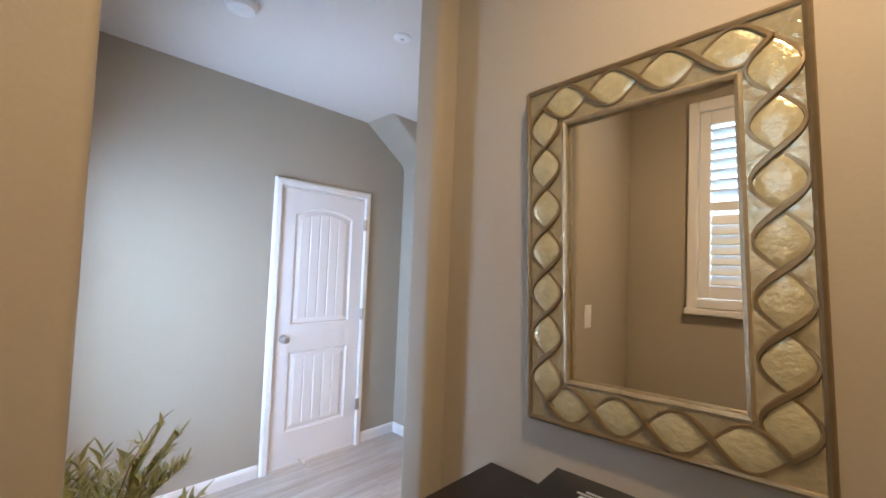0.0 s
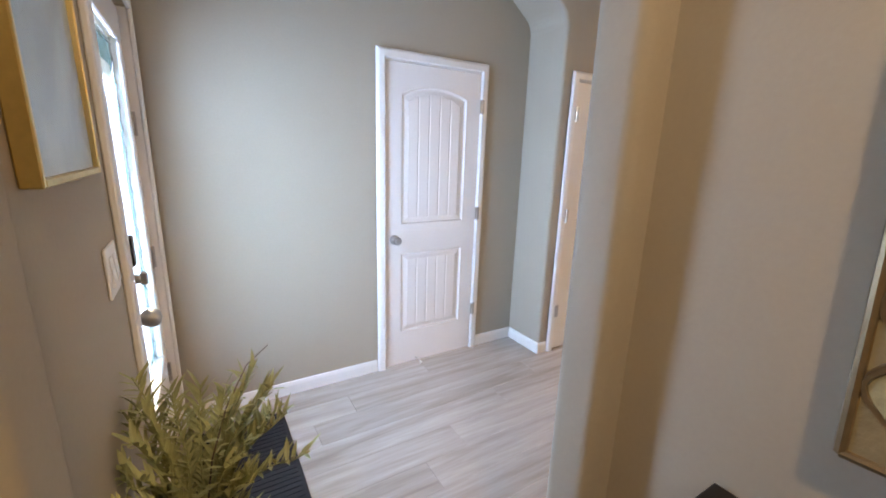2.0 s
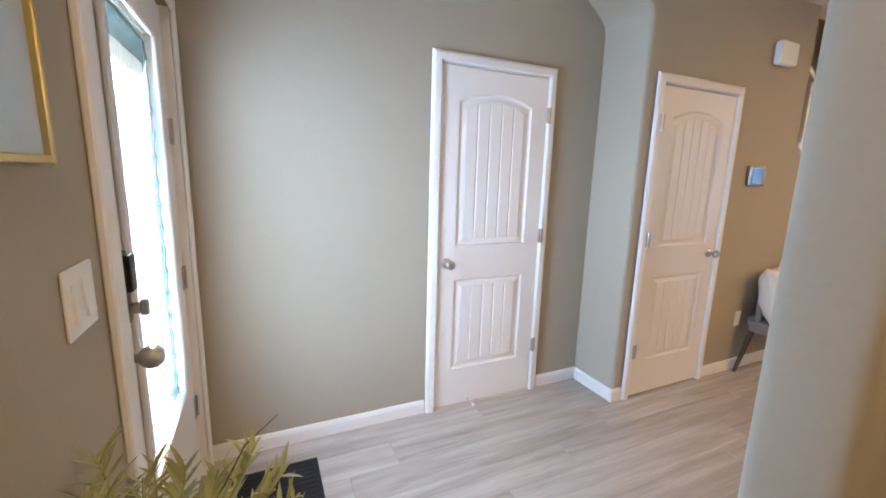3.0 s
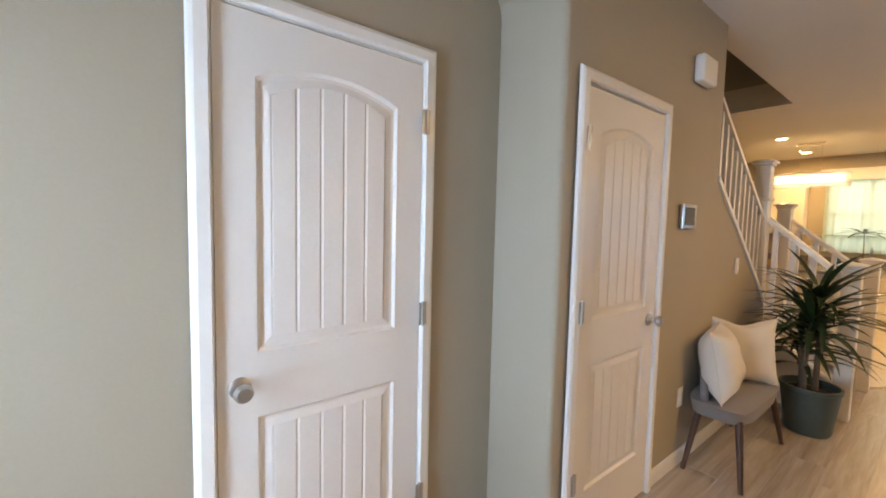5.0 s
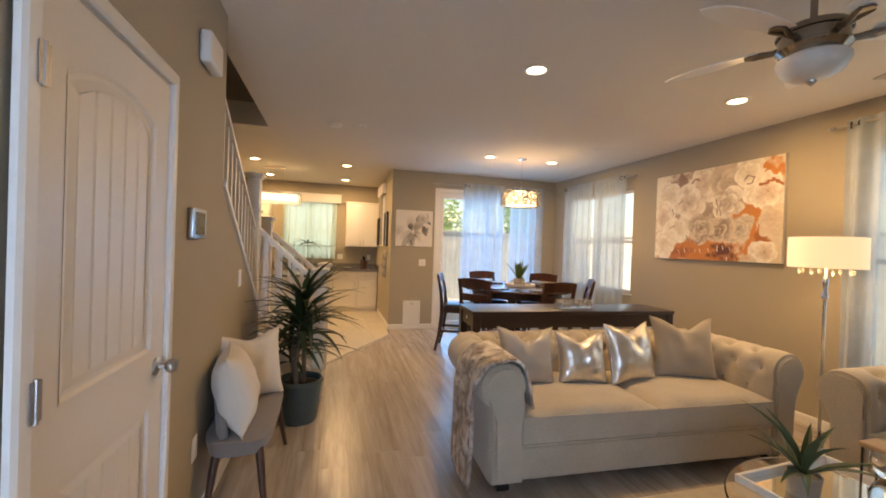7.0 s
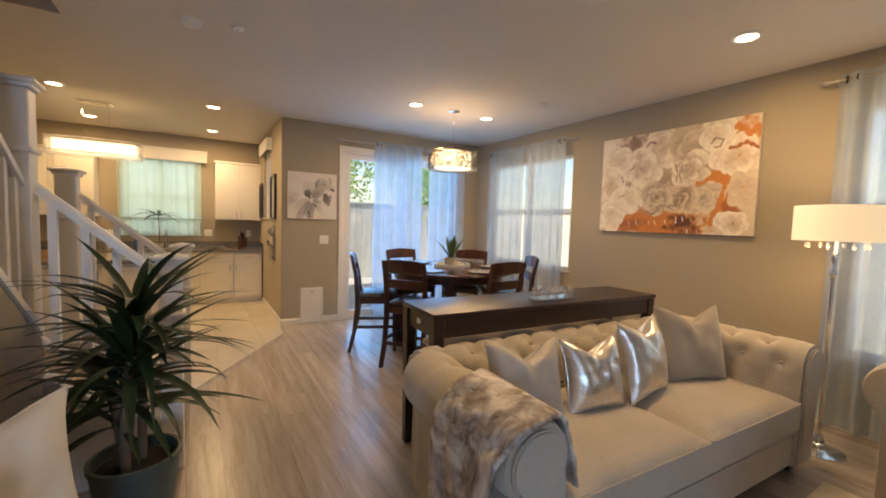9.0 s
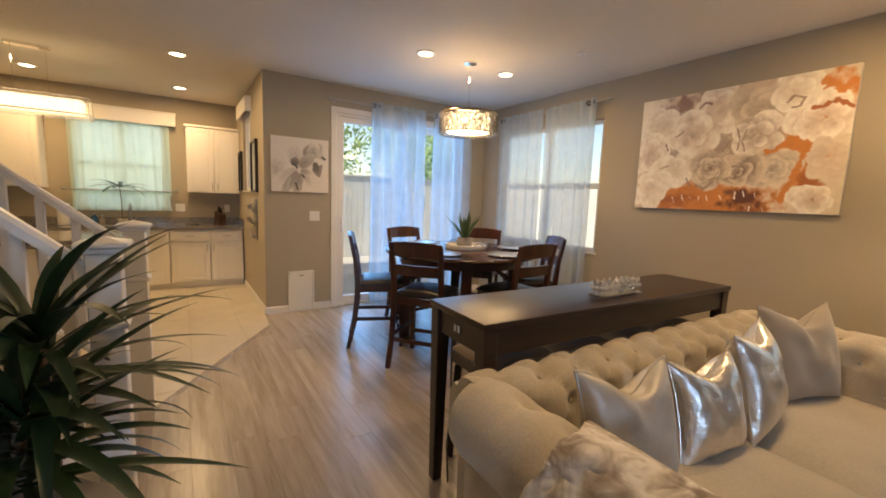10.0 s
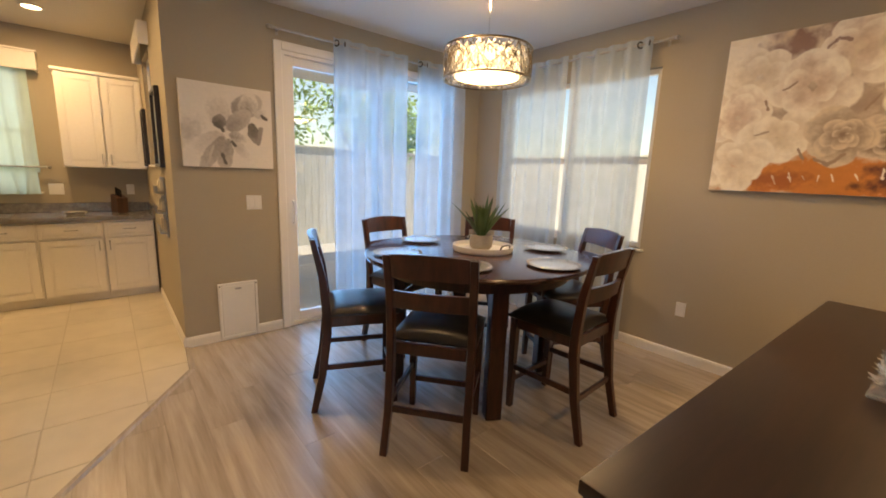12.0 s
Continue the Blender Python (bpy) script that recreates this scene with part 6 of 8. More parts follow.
# wall plates and small fixtures
def plate(at, w, h, label, rockers=1, name="light_switch", category="light switch"):
    """A switch or outlet plate, face towards +y, centred on the origin."""
    p = thing(name, at, label, category)
    o = B()
    box(o, -w / 2, w / 2, 0.001, 0.007, -h / 2, h / 2, 0.002)
    part("cover_plate", o, PLASTIC, p)
    for k in range(rockers):
        x = (k - (rockers - 1) / 2) * 0.046
        o = B()
        if category == "outlet":
            for z in (-0.020, 0.020):
                box(o, x - 0.016, x + 0.016, 0.0072, 0.009, z - 0.014, z + 0.014, 0.002)
        else:
            grow(o, ([(x - 0.017, 0.0072, -0.034), (x + 0.017, 0.0072, -0.034), (x + 0.017, 0.0072, 0.034), (x - 0.017, 0.0072, 0.034),
                      (x - 0.016, 0.0135, -0.033), (x + 0.016, 0.0135, -0.033), (x + 0.016, 0.009, 0.033), (x - 0.016, 0.009, 0.033)],
                     [(4, 5, 6, 7), (0, 1, 5, 4), (1, 2, 6, 5), (2, 3, 7, 6), (3, 0, 4, 7)]))
        part("socket" if category == "outlet" else "rocker", o, PLASTIC, p)
    return p


plate(pose(-0.145, 0.952, 1.281, 0, 0, 180), 0.072, 0.116, "white single rocker switch on the nook wall")
plate(pose(-0.045, 1.665, 1.222, 0, 0, -90), 0.118, 0.116, "white double rocker switch beside the front door", 2)
plate(pose(8.155, 0.462, 1.142, 0, 0, 90), 0.118, 0.116, "white double rocker switch below the lily painting", 2)
plate(pose(5.72, -2.08, 0.425), 0.072, 0.116, "white wall outlet below the rose painting", 1, "wall_outlet", "outlet")
plate(pose(3.57, 2.564, 0.42, 0, 0, 180), 0.072, 0.116, "white wall outlet near the accent chair", 1, "wall_outlet", "outlet")
plate(pose(4.44, 2.564, 1.17, 0, 0, 180), 0.072, 0.116, "white rocker switch on the stair wall", 1)

th = thing("thermostat_panel", pose(3.49, 2.564, 1.505, 0, 0, 180), "grey alarm keypad with a dark screen on the wall", "thermostat")
b = B()
box(b, -0.095, 0.095, 0.001, 0.026, -0.068, 0.068, 0.006, 2)
part("body", b, STEEL, th, smooth=True)
b = B()
box(b, -0.06, 0.072, 0.0262, 0.028, -0.050, 0.050, 0.002)
part("screen", b, SCREEN, th, "dark glossy screen")
cm = thing("door_chime", pose(3.58, 2.564, 2.33, 0, 0, 180), "white rounded door chime box high on the wall", "door chime")
b = B()
box(b, -0.10, 0.10, 0.001, 0.055, -0.075, 0.075, 0.018, 3)
part("cover", b, PLASTIC, cm, smooth=True)

pd = thing("pet_door", pose(8.155, 0.474, 0.012, 0, 0, 90), "white plastic pet door panel low on the dining wall", "pet door")
b = B()
for x0, x1, z0, z1 in ((0, 0.022, 0, 0.474), (0.276, 0.298, 0, 0.474), (0.022, 0.276, 0, 0.022), (0.022, 0.276, 0.452, 0.474)):
    box(b, x0, x1, 0.001, 0.026, z0, z1, 0.004)
part("surround", b, PLASTIC, pd)
b = B()
box(b, 0.023, 0.275, 0.004, 0.020, 0.023, 0.451, 0.004)
part("closing_panel", b, PLASTIC, pd)
b = B()
box(b, 0.125, 0.173, 0.0205, 0.024, 0.415, 0.430, 0.002)
part("grip", b, STEEL, pd)
for x in (0.011, 0.287):
    b = B()
    lathe(b, [(0, 0), (0.006, 0), (0.006, 0.003), (0, 0.004)], 10, pose(x, 0.026, 0.455, -90))
    part("screw", b, BLACK, pd)


# recessed lights and ceiling fixtures
def downlight(x, y):
    d = thing("downlight", pose(x, y, CEIL), "lit recessed ceiling downlight with a white trim ring", "ceiling light", "recessed downlights")
    o = B()
    lathe(o, [(0.062, -0.001), (0.088, -0.001), (0.090, -0.005), (0.084, -0.010), (0.066, -0.012), (0.062, -0.006), (0.062, -0.001)], 28)
    part("trim_ring", o, PLASTIC, d, smooth=True)
    o = B()
    lathe(o, [(0, -0.002), (0.061, -0.002), (0.061, -0.007), (0, -0.007)], 28)
    part("lens", o, LIT, d, "glowing warm lens")
    return d


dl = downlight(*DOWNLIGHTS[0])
# the last copy is the nook's assumed fixture, which stays out of view
for x, y in DOWNLIGHTS[1:] + [UNSEEN_NOOK_LIGHT]:
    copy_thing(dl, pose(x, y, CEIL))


def ceiling_disc(x, y, r, h, label, name, category):
    d = thing(name, pose(x, y, CEIL), label, category)
    o = B()
    lathe(o, [(0, -0.0005), (r, -0.0005), (r, -h * 0.5), (r * 0.8, -h * 0.9), (r * 0.3, -h), (0, -h)], 24)
    part("cover", o, PLASTIC, d, smooth=True)
    o = B()
    lathe(o, [(r * 0.15, -h - 0.002), (r * 0.2, -h - 0.002), (r * 0.2, -h + 0.002), (r * 0.15, -h + 0.002)], 12)
    part("test_button", o, BLACK if r < 0.05 else PLASTIC, d)
    return d


ceiling_disc(5.86, 1.96, 0.065, 0.035, "white round smoke detector on the ceiling", "smoke_detector", "smoke detector")
ceiling_disc(0.55, 2.05, 0.075, 0.04, "white round smoke detector on the entry ceiling", "smoke_detector", "smoke detector")
ceiling_disc(5.80, 1.68, 0.04, 0.012, "flat white sprinkler cover on the ceiling", "sprinkler_cover", "sprinkler")
ceiling_disc(5.75, -1.20, 0.04, 0.012, "flat white sprinkler cover on the ceiling", "sprinkler_cover", "sprinkler")
ceiling_disc(1.23, 1.69, 0.045, 0.012, "flat white sprinkler cover on the entry ceiling", "sprinkler_cover", "sprinkler")


def air_vent(x, y, w, d_, rz, label):
    v = thing("ceiling_vent", pose(x, y, CEIL, 0, 0, rz), label, "vent")
    o = B()
    for x0, x1, y0, y1 in ((-w / 2, -w / 2 + 0.02, -d_ / 2, d_ / 2), (w / 2 - 0.02, w / 2, -d_ / 2, d_ / 2), (-w / 2 + 0.02, w / 2 - 0.02, -d_ / 2, -d_ / 2 + 0.02), (-w / 2 + 0.02, w / 2 - 0.02, d_ / 2 - 0.02, d_ / 2), (-0.01, 0.01, -d_ / 2 + 0.02, d_ / 2 - 0.02)):
        box(o, x0, x1, y0, y1, -0.010, -0.001)
    part("grille_frame", o, VENTGREY, v)
    o = B()
    box(o, -w / 2 + 0.02, w / 2 - 0.02, -d_ / 2 + 0.02, d_ / 2 - 0.02, -0.003, -0.0015)
    part("backing", o, BLACK, v)
    n = int((d_ - 0.04) / 0.016)
    first = None
    for sx in (-1, 1):
        for k in range(n):
            y_ = -d_ / 2 + 0.028 + 0.016 * k
            at_ = pose(sx * w / 4, y_, -0.006, 35)
            if first is None:
                o = B()
                box(o, -w / 4 + 0.022, w / 4 - 0.012, -0.004, 0.004, -0.0007, 0.0007)
                first = part("slat", o, VENTGREY, v, at=at_)
            else:
                again(first, at_, v)
    return v


air_vent(3.12, -1.64, 0.36, 0.16, -24, "white ceiling air vent with dark slats near the window")
air_vent(3.40, 2.20, 0.30, 0.15, 0, "white ceiling air vent above the hall door")

# accent chair by the stair wall
ac = thing("accent_chair", pose(3.98, 2.39, 0, 0, 0, 0), "grey wool accent chair on splayed walnut legs by the wall", "chair")
b = B()


def seat_top(u, v):
    a, c = 2 * u - 1, 2 * v - 1
    r = (abs(a) ** 4 + abs(c) ** 4) ** 0.25
    k = 1.0 if r < 1e-6 else max(abs(a), abs(c)) / r
    return Vector((a * k * 0.40, c * k * 0.165, 0.418 + 0.022 * (1 - (abs(a) ** 4 + abs(c) ** 4) / 2) - 0.02 * (1 - c) * 0.2))


g = sheet(b, seat_top, 22, 16)
low = {}
for v in list(b.verts):
    low[v] = b.verts.new((v.co.x * 0.93, v.co.y * 0.93, 0.342 + (0.418 - v.co.z) * 0.2))
for f in list(b.faces):
    b.faces.new([low[v] for v in f.verts][::-1])
for e in [e for e in b.edges if e.is_boundary and e.verts[0] in low and e.verts[1] in low]:
    p, q = e.verts
    b.faces.new((p, q, low[q], low[p]))
part("seat", b, GREYFAB, ac, "grey wool upholstered seat", True)
b = B()


def shell(u, v):
    ang = radians(25 + 130 * u)
    x, y = 0.40 * math.cos(ang), 0.145 * math.sin(ang)
    hgt = 0.26 * (0.35 + 0.65 * math.sin(math.pi * min(max(u, 0.0), 1.0)) ** 0.7)
    return Vector((x * (1 + 0.05 * v), y * (1 + 0.08 * v), 0.385 + hgt * v))


sheet(b, shell, 34, 8)
bk = part("backrest", b, GREYFAB, ac, "curved grey wool back", True)
md = bk.modifiers.new("padding", 'SOLIDIFY')
md.thickness, md.offset = 0.035, -1
for sx in (-1, 1):
    for sy, yb in ((-1, -0.165), (1, 0.125)):
        b = B()
        tube(b, [(sx * 0.425, yb, 0), (sx * 0.33, sy * 0.10 - 0.01, 0.36)], [0.013, 0.022], 10)
        part("leg", b, LEGWOOD, ac, "tapered walnut leg", True)
pillow(pose(3.80, 2.39, 0.432, 0, 0, 10) @ pose(0, 0, 0, -11), 0.40, 0.42, 0.21, CREAMFAB, "plump cream linen pillow on the accent chair", 0.0, seed=8)
pillow(pose(4.12, 2.385, 0.432, 0, 0, 133) @ pose(0, 0, 0, 9), 0.41, 0.43, 0.14, CREAMFAB, "cream linen pillow leaning on the accent chair", 0.03, seed=9)

# dracaena in its pot
dp = thing("potted_dracaena", pose(4.80, 2.165, 0), "tall dracaena with long dark leaves in a grey-green pot", "potted plant")
b = B()
lathe(b, [(0, 0), (0.125, 0), (0.135, 0.02), (0.168, 0.31), (0.176, 0.315), (0.176, 0.34), (0.160, 0.34), (0.158, 0.29), (0, 0.285)], 36)
part("pot", b, POTGREEN, dp, "grey-green plastic pot", True)
b = B()
lathe(b, [(0.157, 0.288), (0.10, 0.296), (0, 0.30)], 20)
part("soil", b, SOIL, dp)
rnd = random.Random(21)
canes = [((0.03, -0.02), 0.95, 0.03), ((-0.05, 0.03), 0.80, -0.07), ((0.01, 0.06), 0.64, 0.06)]
for (cx, cy), top, ln in canes:
    b = B()
    tube(b, [(cx, cy, 0.28), (cx + ln * 0.5, cy, top * 0.6), (cx + ln, cy + ln * 0.4, top)], [0.019, 0.017, 0.015], 10)
    cane = part("cane", b, BARK, dp, "woody brown cane", True)
    n = 56 if top > 0.9 else 44 if top > 0.7 else 26
    for k in range(n):
        t = k / n
        b = B()
        z = top - 0.24 * (1 - t) + 0.04
        lean_ = 1.35 - 0.85 * t ** 1.3 + rnd.uniform(-0.22, 0.22)
        blade_leaf(b, (cx + ln, cy + ln * 0.4, z), k * 2.39996 + rnd.uniform(-0.3, 0.3), lean_, rnd.uniform(0.36, 0.62) * (1 - 0.15 * t) * min(1, 0.25 + top), rnd.uniform(0.018, 0.029), rnd.uniform(0.4, 1.6), 0.30, 9)
        part("leaf", b, LEAF, cane, smooth=True)


# ---- dining ----
def dining_chair(at):
    c = thing("dining_chair", at, "cherry-stained counter-height dining chair with a black leather seat", "chair", "chairs round the dining table")
    # rear legs rise into the back posts; the sitter looks along +y
    for sx in (-1, 1):
        o = B()
        x = sx * 0.205
        pts = [(x * 1.03, -0.285, 0.0), (x, -0.235, 0.22), (x, -0.205, 0.48), (x, -0.205, 0.62), (x, -0.225, 0.82), (x * 1.02, -0.275, 1.045)]
        rings = []
        for i, (px, py, pz) in enumerate(pts):
            w, d_ = 0.019, (0.018, 0.022, 0.026, 0.026, 0.021, 0.015)[i]
            rings.append([o.verts.new((px + a * w, py + e * d_, pz)) for a, e in ((-1, -1), (1, -1), (1, 1), (-1, 1))])
        for a, e in zip(rings, rings[1:]):
            for k in range(4):
                o.faces.new((a[k], a[(k + 1) % 4], e[(k + 1) % 4], e[k]))
        o.faces.new(rings[0][::-1])
        o.faces.new(rings[-1])
        bmesh.ops.bevel(o, geom=[e for e in o.edges if abs(e.verts[0].co.z - e.verts[1].co.z) > 0.05], offset=0.004, segments=1, affect='EDGES')
        part("rear_leg", o, CHAIRWOOD, c)
        o = B()
        xf = sx * 0.20
        lo, hi = 0.016, 0.022
        grow(o, ([(xf - lo, 0.20 - lo, 0), (xf + lo, 0.20 - lo, 0), (xf + lo, 0.20 + lo, 0), (xf - lo, 0.20 + lo, 0), (xf - hi, 0.195 - hi, 0.585), (xf + hi, 0.195 - hi, 0.585), (xf + hi, 0.195 + hi, 0.585), (xf - hi, 0.195 + hi, 0.585)],
                 [(3, 2, 1, 0), (4, 5, 6, 7), (0, 1, 5, 4), (1, 2, 6, 5), (2, 3, 7, 6), (3, 0, 4, 7)]))
        part("front_leg", o, CHAIRWOOD, c)
    for nm, z0, z1, bow, dp_ in (("top_rail", 0.935, 1.048, 0.020, 0.011), ("back_slat", 0.775, 0.865, 0.018, 0.010)):
        o = B()
        lean_ = lambda z: -0.205 - 0.07 * ((z - 0.62) / 0.43) ** 1.3

        def rail_pt(u, v, s, z0=z0, z1=z1, bow=bow, dp_=dp_, nm=nm):
            a = 2 * u - 1
            crown = 0.012 * (1 - a * a) if nm == "top_rail" else 0.0
            z = z0 + (z1 + crown - z0) * v
            return Vector((a * 0.188, lean_(z) - bow * (1 - a * a) + s * dp_, z))

        ga = sheet(o, lambda u, v: rail_pt(u, v, -1), 12, 2)
        gb = sheet(o, lambda u, v: rail_pt(u, v, 1), 12, 2)
        for i in range(12):
            for j in (0, 2):
                o.faces.new((ga[i][j], ga[i + 1][j], gb[i + 1][j], gb[i][j]))
        for i in (0, 12):
            for j in range(2):
                o.faces.new((ga[i][j], ga[i][j + 1], gb[i][j + 1], gb[i][j]))
        part(nm, o, CHAIRWOOD, c)
    o = B()
    cushion_mesh(o, -0.222, 0.222, -0.19, 0.235, 0.588, 0.625, 0.028)
    part("seat", o, LEATHER, c, "padded black leather seat", True)
    for x0, x1, y0, y1, z in ((-0.18, 0.18, 0.182, 0.204, 0.525), (-0.18, 0.18, -0.212, -0.190, 0.525), (-0.212, -0.190, -0.185, 0.175, 0.525), (0.190, 0.212, -0.185, 0.175, 0.525)):
        o = B()
        box(o, x0, x1, y0, y1, z, 0.587, 0.002)
        part("seat_rail", o, CHAIRWOOD, c)
    for x0, x1, y0, y1, z in ((-0.185, 0.185, 0.188, 0.208, 0.165), (-0.185, 0.185, -0.243, -0.225, 0.215), (-0.210, -0.192, -0.222, 0.182, 0.255), (0.192, 0.210, -0.222, 0.182, 0.255)):
        o = B()
        box(o, x0, x1, y0, y1, z, z + 0.034, 0.002)
        part("stretcher", o, CHAIRWOOD, c)
    return c


TX, TY = 6.53, -0.54
first_chair = None
for k, (ang, rad, twist) in enumerate(((191, 0.65, -8), (120.4, 0.70, 7.6), (69, 0.80, -2), (8, 0.72, 0), (-52, 0.72, 2), (-113, 0.74, -4))):
    a = radians(ang)
    at = pose(TX + rad * math.cos(a), TY + rad * math.sin(a), 0, 0, 0, ang + 90 + twist)
    if first_chair is None:
        first_chair = dining_chair(at)
    else:
        copy_thing(first_chair, at)

dt = thing("dining_table", pose(TX, TY, 0), "round cherry-stained counter-height dining table", "dining table")
b = B()
lathe(b, [(0, 0.872), (0.735, 0.872), (0.758, 0.882), (0.762, 0.895), (0.756, 0.907), (0.745, 0.910), (0, 0.910)], 72)
part("tabletop", b, TABLEWOOD, dt, smooth=True)
b = B()
lathe(b, [(0.60, 0.79), (0.625, 0.79), (0.625, 0.871), (0.60, 0.871), (0.60, 0.79)], 56)
part("apron", b, CHAIRWOOD, dt, smooth=True)
for k in range(4):
    a = radians(150 + 90 * k)
    b = B()
    box(b, -0.048, 0.048, -0.048, 0.048, 0, 0.871, 0.006, m=pose(0.54 * math.cos(a), 0.54 * math.sin(a), 0, 0, 0, 150 + 90 * k))
    part("leg", b, CHAIRWOOD, dt)
    b = B()
    tube(b, [(0.50 * math.cos(a), 0.50 * math.sin(a), 0.60), (0.36 * math.cos(a), 0.36 * math.sin(a), 0.72), (0.16 * math.cos(a), 0.16 * math.sin(a), 0.82)], 0.026, 6)
    part("brace", b, CHAIRWOOD, dt)

PLATE_PTS = [(187, 0.585), (128, 0.53), (72, 0.56), (8, 0.55), (-52, 0.56), (-110, 0.56)]
CHARGER = surf("silver_charger", (0.62, 0.61, 0.60), 0.22, 0.8, scale=60, bump=0.3, vary=0.15, blotch=20)
first_plate = None
for ang, rad in PLATE_PTS:
    at = pose(TX + rad * math.cos(radians(ang)), TY + rad * math.sin(radians(ang)), 0.9105)
    if first_plate is None:
        first_plate = thing("charger_plate", at, "silver beaded charger plate on the dining table", "plate", "charger plates")
        b = B()
        lathe(b, [(0, 0), (0.10, 0), (0.155, 0.012), (0.160, 0.015), (0.156, 0.017), (0.105, 0.006), (0, 0.005)], 40)
        part("dish", b, CHARGER, first_plate, smooth=True)
        b = B()
        bmesh.ops.create_icosphere(b, subdivisions=1, radius=0.0062)
        bead = None
        for q in range(36):
            aa = q * math.pi / 18
            if bead is None:
                bead = part("bead", b, CHARGER, first_plate, at=pose(0.150 * math.cos(aa), 0.150 * math.sin(aa), 0.0165))
            else:
                again(bead, pose(0.150 * math.cos(aa), 0.150 * math.sin(aa), 0.0165), first_plate)
    else:
        copy_thing(first_plate, at)

tr = thing("round_tray", pose(TX - 0.0, TY - 0.06, 0.9105), "round white tray with a raised rim on the dining table", "tray")
b = B()
lathe(b, [(0, 0), (0.20, 0), (0.21, 0.01), (0.212, 0.042), (0.204, 0.044), (0.200, 0.012), (0, 0.010)], 48)
part("dish", b, PLASTIC, tr, smooth=True)
for s_ in (-1, 1):
    b = B()
    tube(b, [(s_ * 0.204, -0.045, 0.040), (s_ * 0.212, -0.040, 0.062), (s_ * 0.216, 0, 0.070), (s_ * 0.212, 0.040, 0.062), (s_ * 0.204, 0.045, 0.040)], 0.005, 8)
    part("handle", b, BRONZE, tr, "dark metal handle", True)
sp = thing("potted_succulent", pose(TX + 0.01, TY - 0.05, 0.9215), "spiky green succulent in a round stone pot on the tray", "potted plant")
b = B()
lathe(b, [(0, 0), (0.060, 0), (0.078, 0.02), (0.082, 0.06), (0.076, 0.10), (0.068, 0.102), (0.066, 0.085), (0, 0.083)], 28)
part("pot", b, POTSTONE, sp, smooth=True)
rnd = random.Random(31)
for k in range(18):
    b = B()
    blade_leaf(b, (0.02 * math.cos(k * 2.4), 0.02 * math.sin(k * 2.4), 0.08), k * 2.4, 0.08 + 0.034 * k * rnd.uniform(0.7, 1.1), rnd.uniform(0.22, 0.33), 0.022, rnd.uniform(-0.1, 0.25), 0.5)
    part("leaf", b, AGAVE, sp, smooth=True)

# chandelier: a drum of woven wire and crystal round a lit core
cd = thing("chandelier", pose(6.57, -0.59, 0), "lit drum chandelier of woven metal wire and crystals", "chandelier")
ZT, ZB, R = 2.225, 1.995, 0.283
b = B()
lathe(b, [(0, CEIL), (0.062, CEIL - 0.001), (0.062, CEIL - 0.014), (0.03, CEIL - 0.026), (0, CEIL - 0.028)], 28)
part("canopy", b, CHROME, cd, smooth=True)
b = B()
tube(b, [(0, 0, CEIL - 0.027), (0, 0, ZT)], 0.004, 8)
for a in range(3):
    tube(b, [(0, 0, ZT + 0.03), (R * math.cos(a * 2.094), R * math.sin(a * 2.094), ZT)], 0.003, 6)
part("stem", b, CHROME, cd)
for z in (ZT, ZB + 0.045):
    b = B()
    tube(b, [(R * math.cos(k * math.pi / 24), R * math.sin(k * math.pi / 24), z) for k in range(48)], 0.006, 6, True)
    part("ring", b, GOLDWIRE, cd, smooth=True)
rnd = random.Random(41)
b = B()
for k in range(110):
    a0, da = rnd.uniform(0, 6.283), rnd.uniform(-0.75, 0.75)
    z0, z1 = (ZB + 0.045, ZT) if rnd.random() < 0.6 else (rnd.uniform(ZB + 0.045, ZT), rnd.uniform(ZB + 0.045, ZT))
    rr = R + rnd.uniform(-0.006, 0.004)
    tube(b, [(rr * math.cos(a0 + da * q / 5), rr * math.sin(a0 + da * q / 5), z0 + (z1 - z0) * q / 5) for q in range(6)], 0.0021, 5)
tagged(part("wire_weave", b, GOLDWIRE, cd, "tangled champagne wire"), kind="stuff")
b = B()
for k in range(950):
    a0, z = rnd.uniform(0, 6.283), rnd.uniform(ZB + 0.055, ZT - 0.02)
    rr = R - rnd.uniform(0.010, 0.058)
    c = Vector((rr * math.cos(a0), rr * math.sin(a0), z))
    h, w = rnd.uniform(0.016, 0.030), rnd.uniform(0.007, 0.011)
    pts = [c + Vector((0, 0, h)), c + Vector((w, 0, 0)), c + Vector((0, w, 0)), c + Vector((-w, 0, 0)), c + Vector((0, -w, 0)), c - Vector((0, 0, h))]
    grow(b, (pts, [(0, 1, 2), (0, 2, 3), (0, 3, 4), (0, 4, 1), (5, 2, 1), (5, 3, 2), (5, 4, 3), (5, 1, 4)]))
tagged(part("crystal_curtain", b, CRYSTAL, cd, "small clear crystals"), kind="stuff")
b = B()
lathe(b, [(0.205, ZB + 0.062), (0.21, ZB + 0.062), (0.21, ZT - 0.025), (0.205, ZT - 0.025), (0.205, ZB + 0.062)], 36)
part("inner_shade", b, DIFFUSER, cd, "glowing inner shade", True)


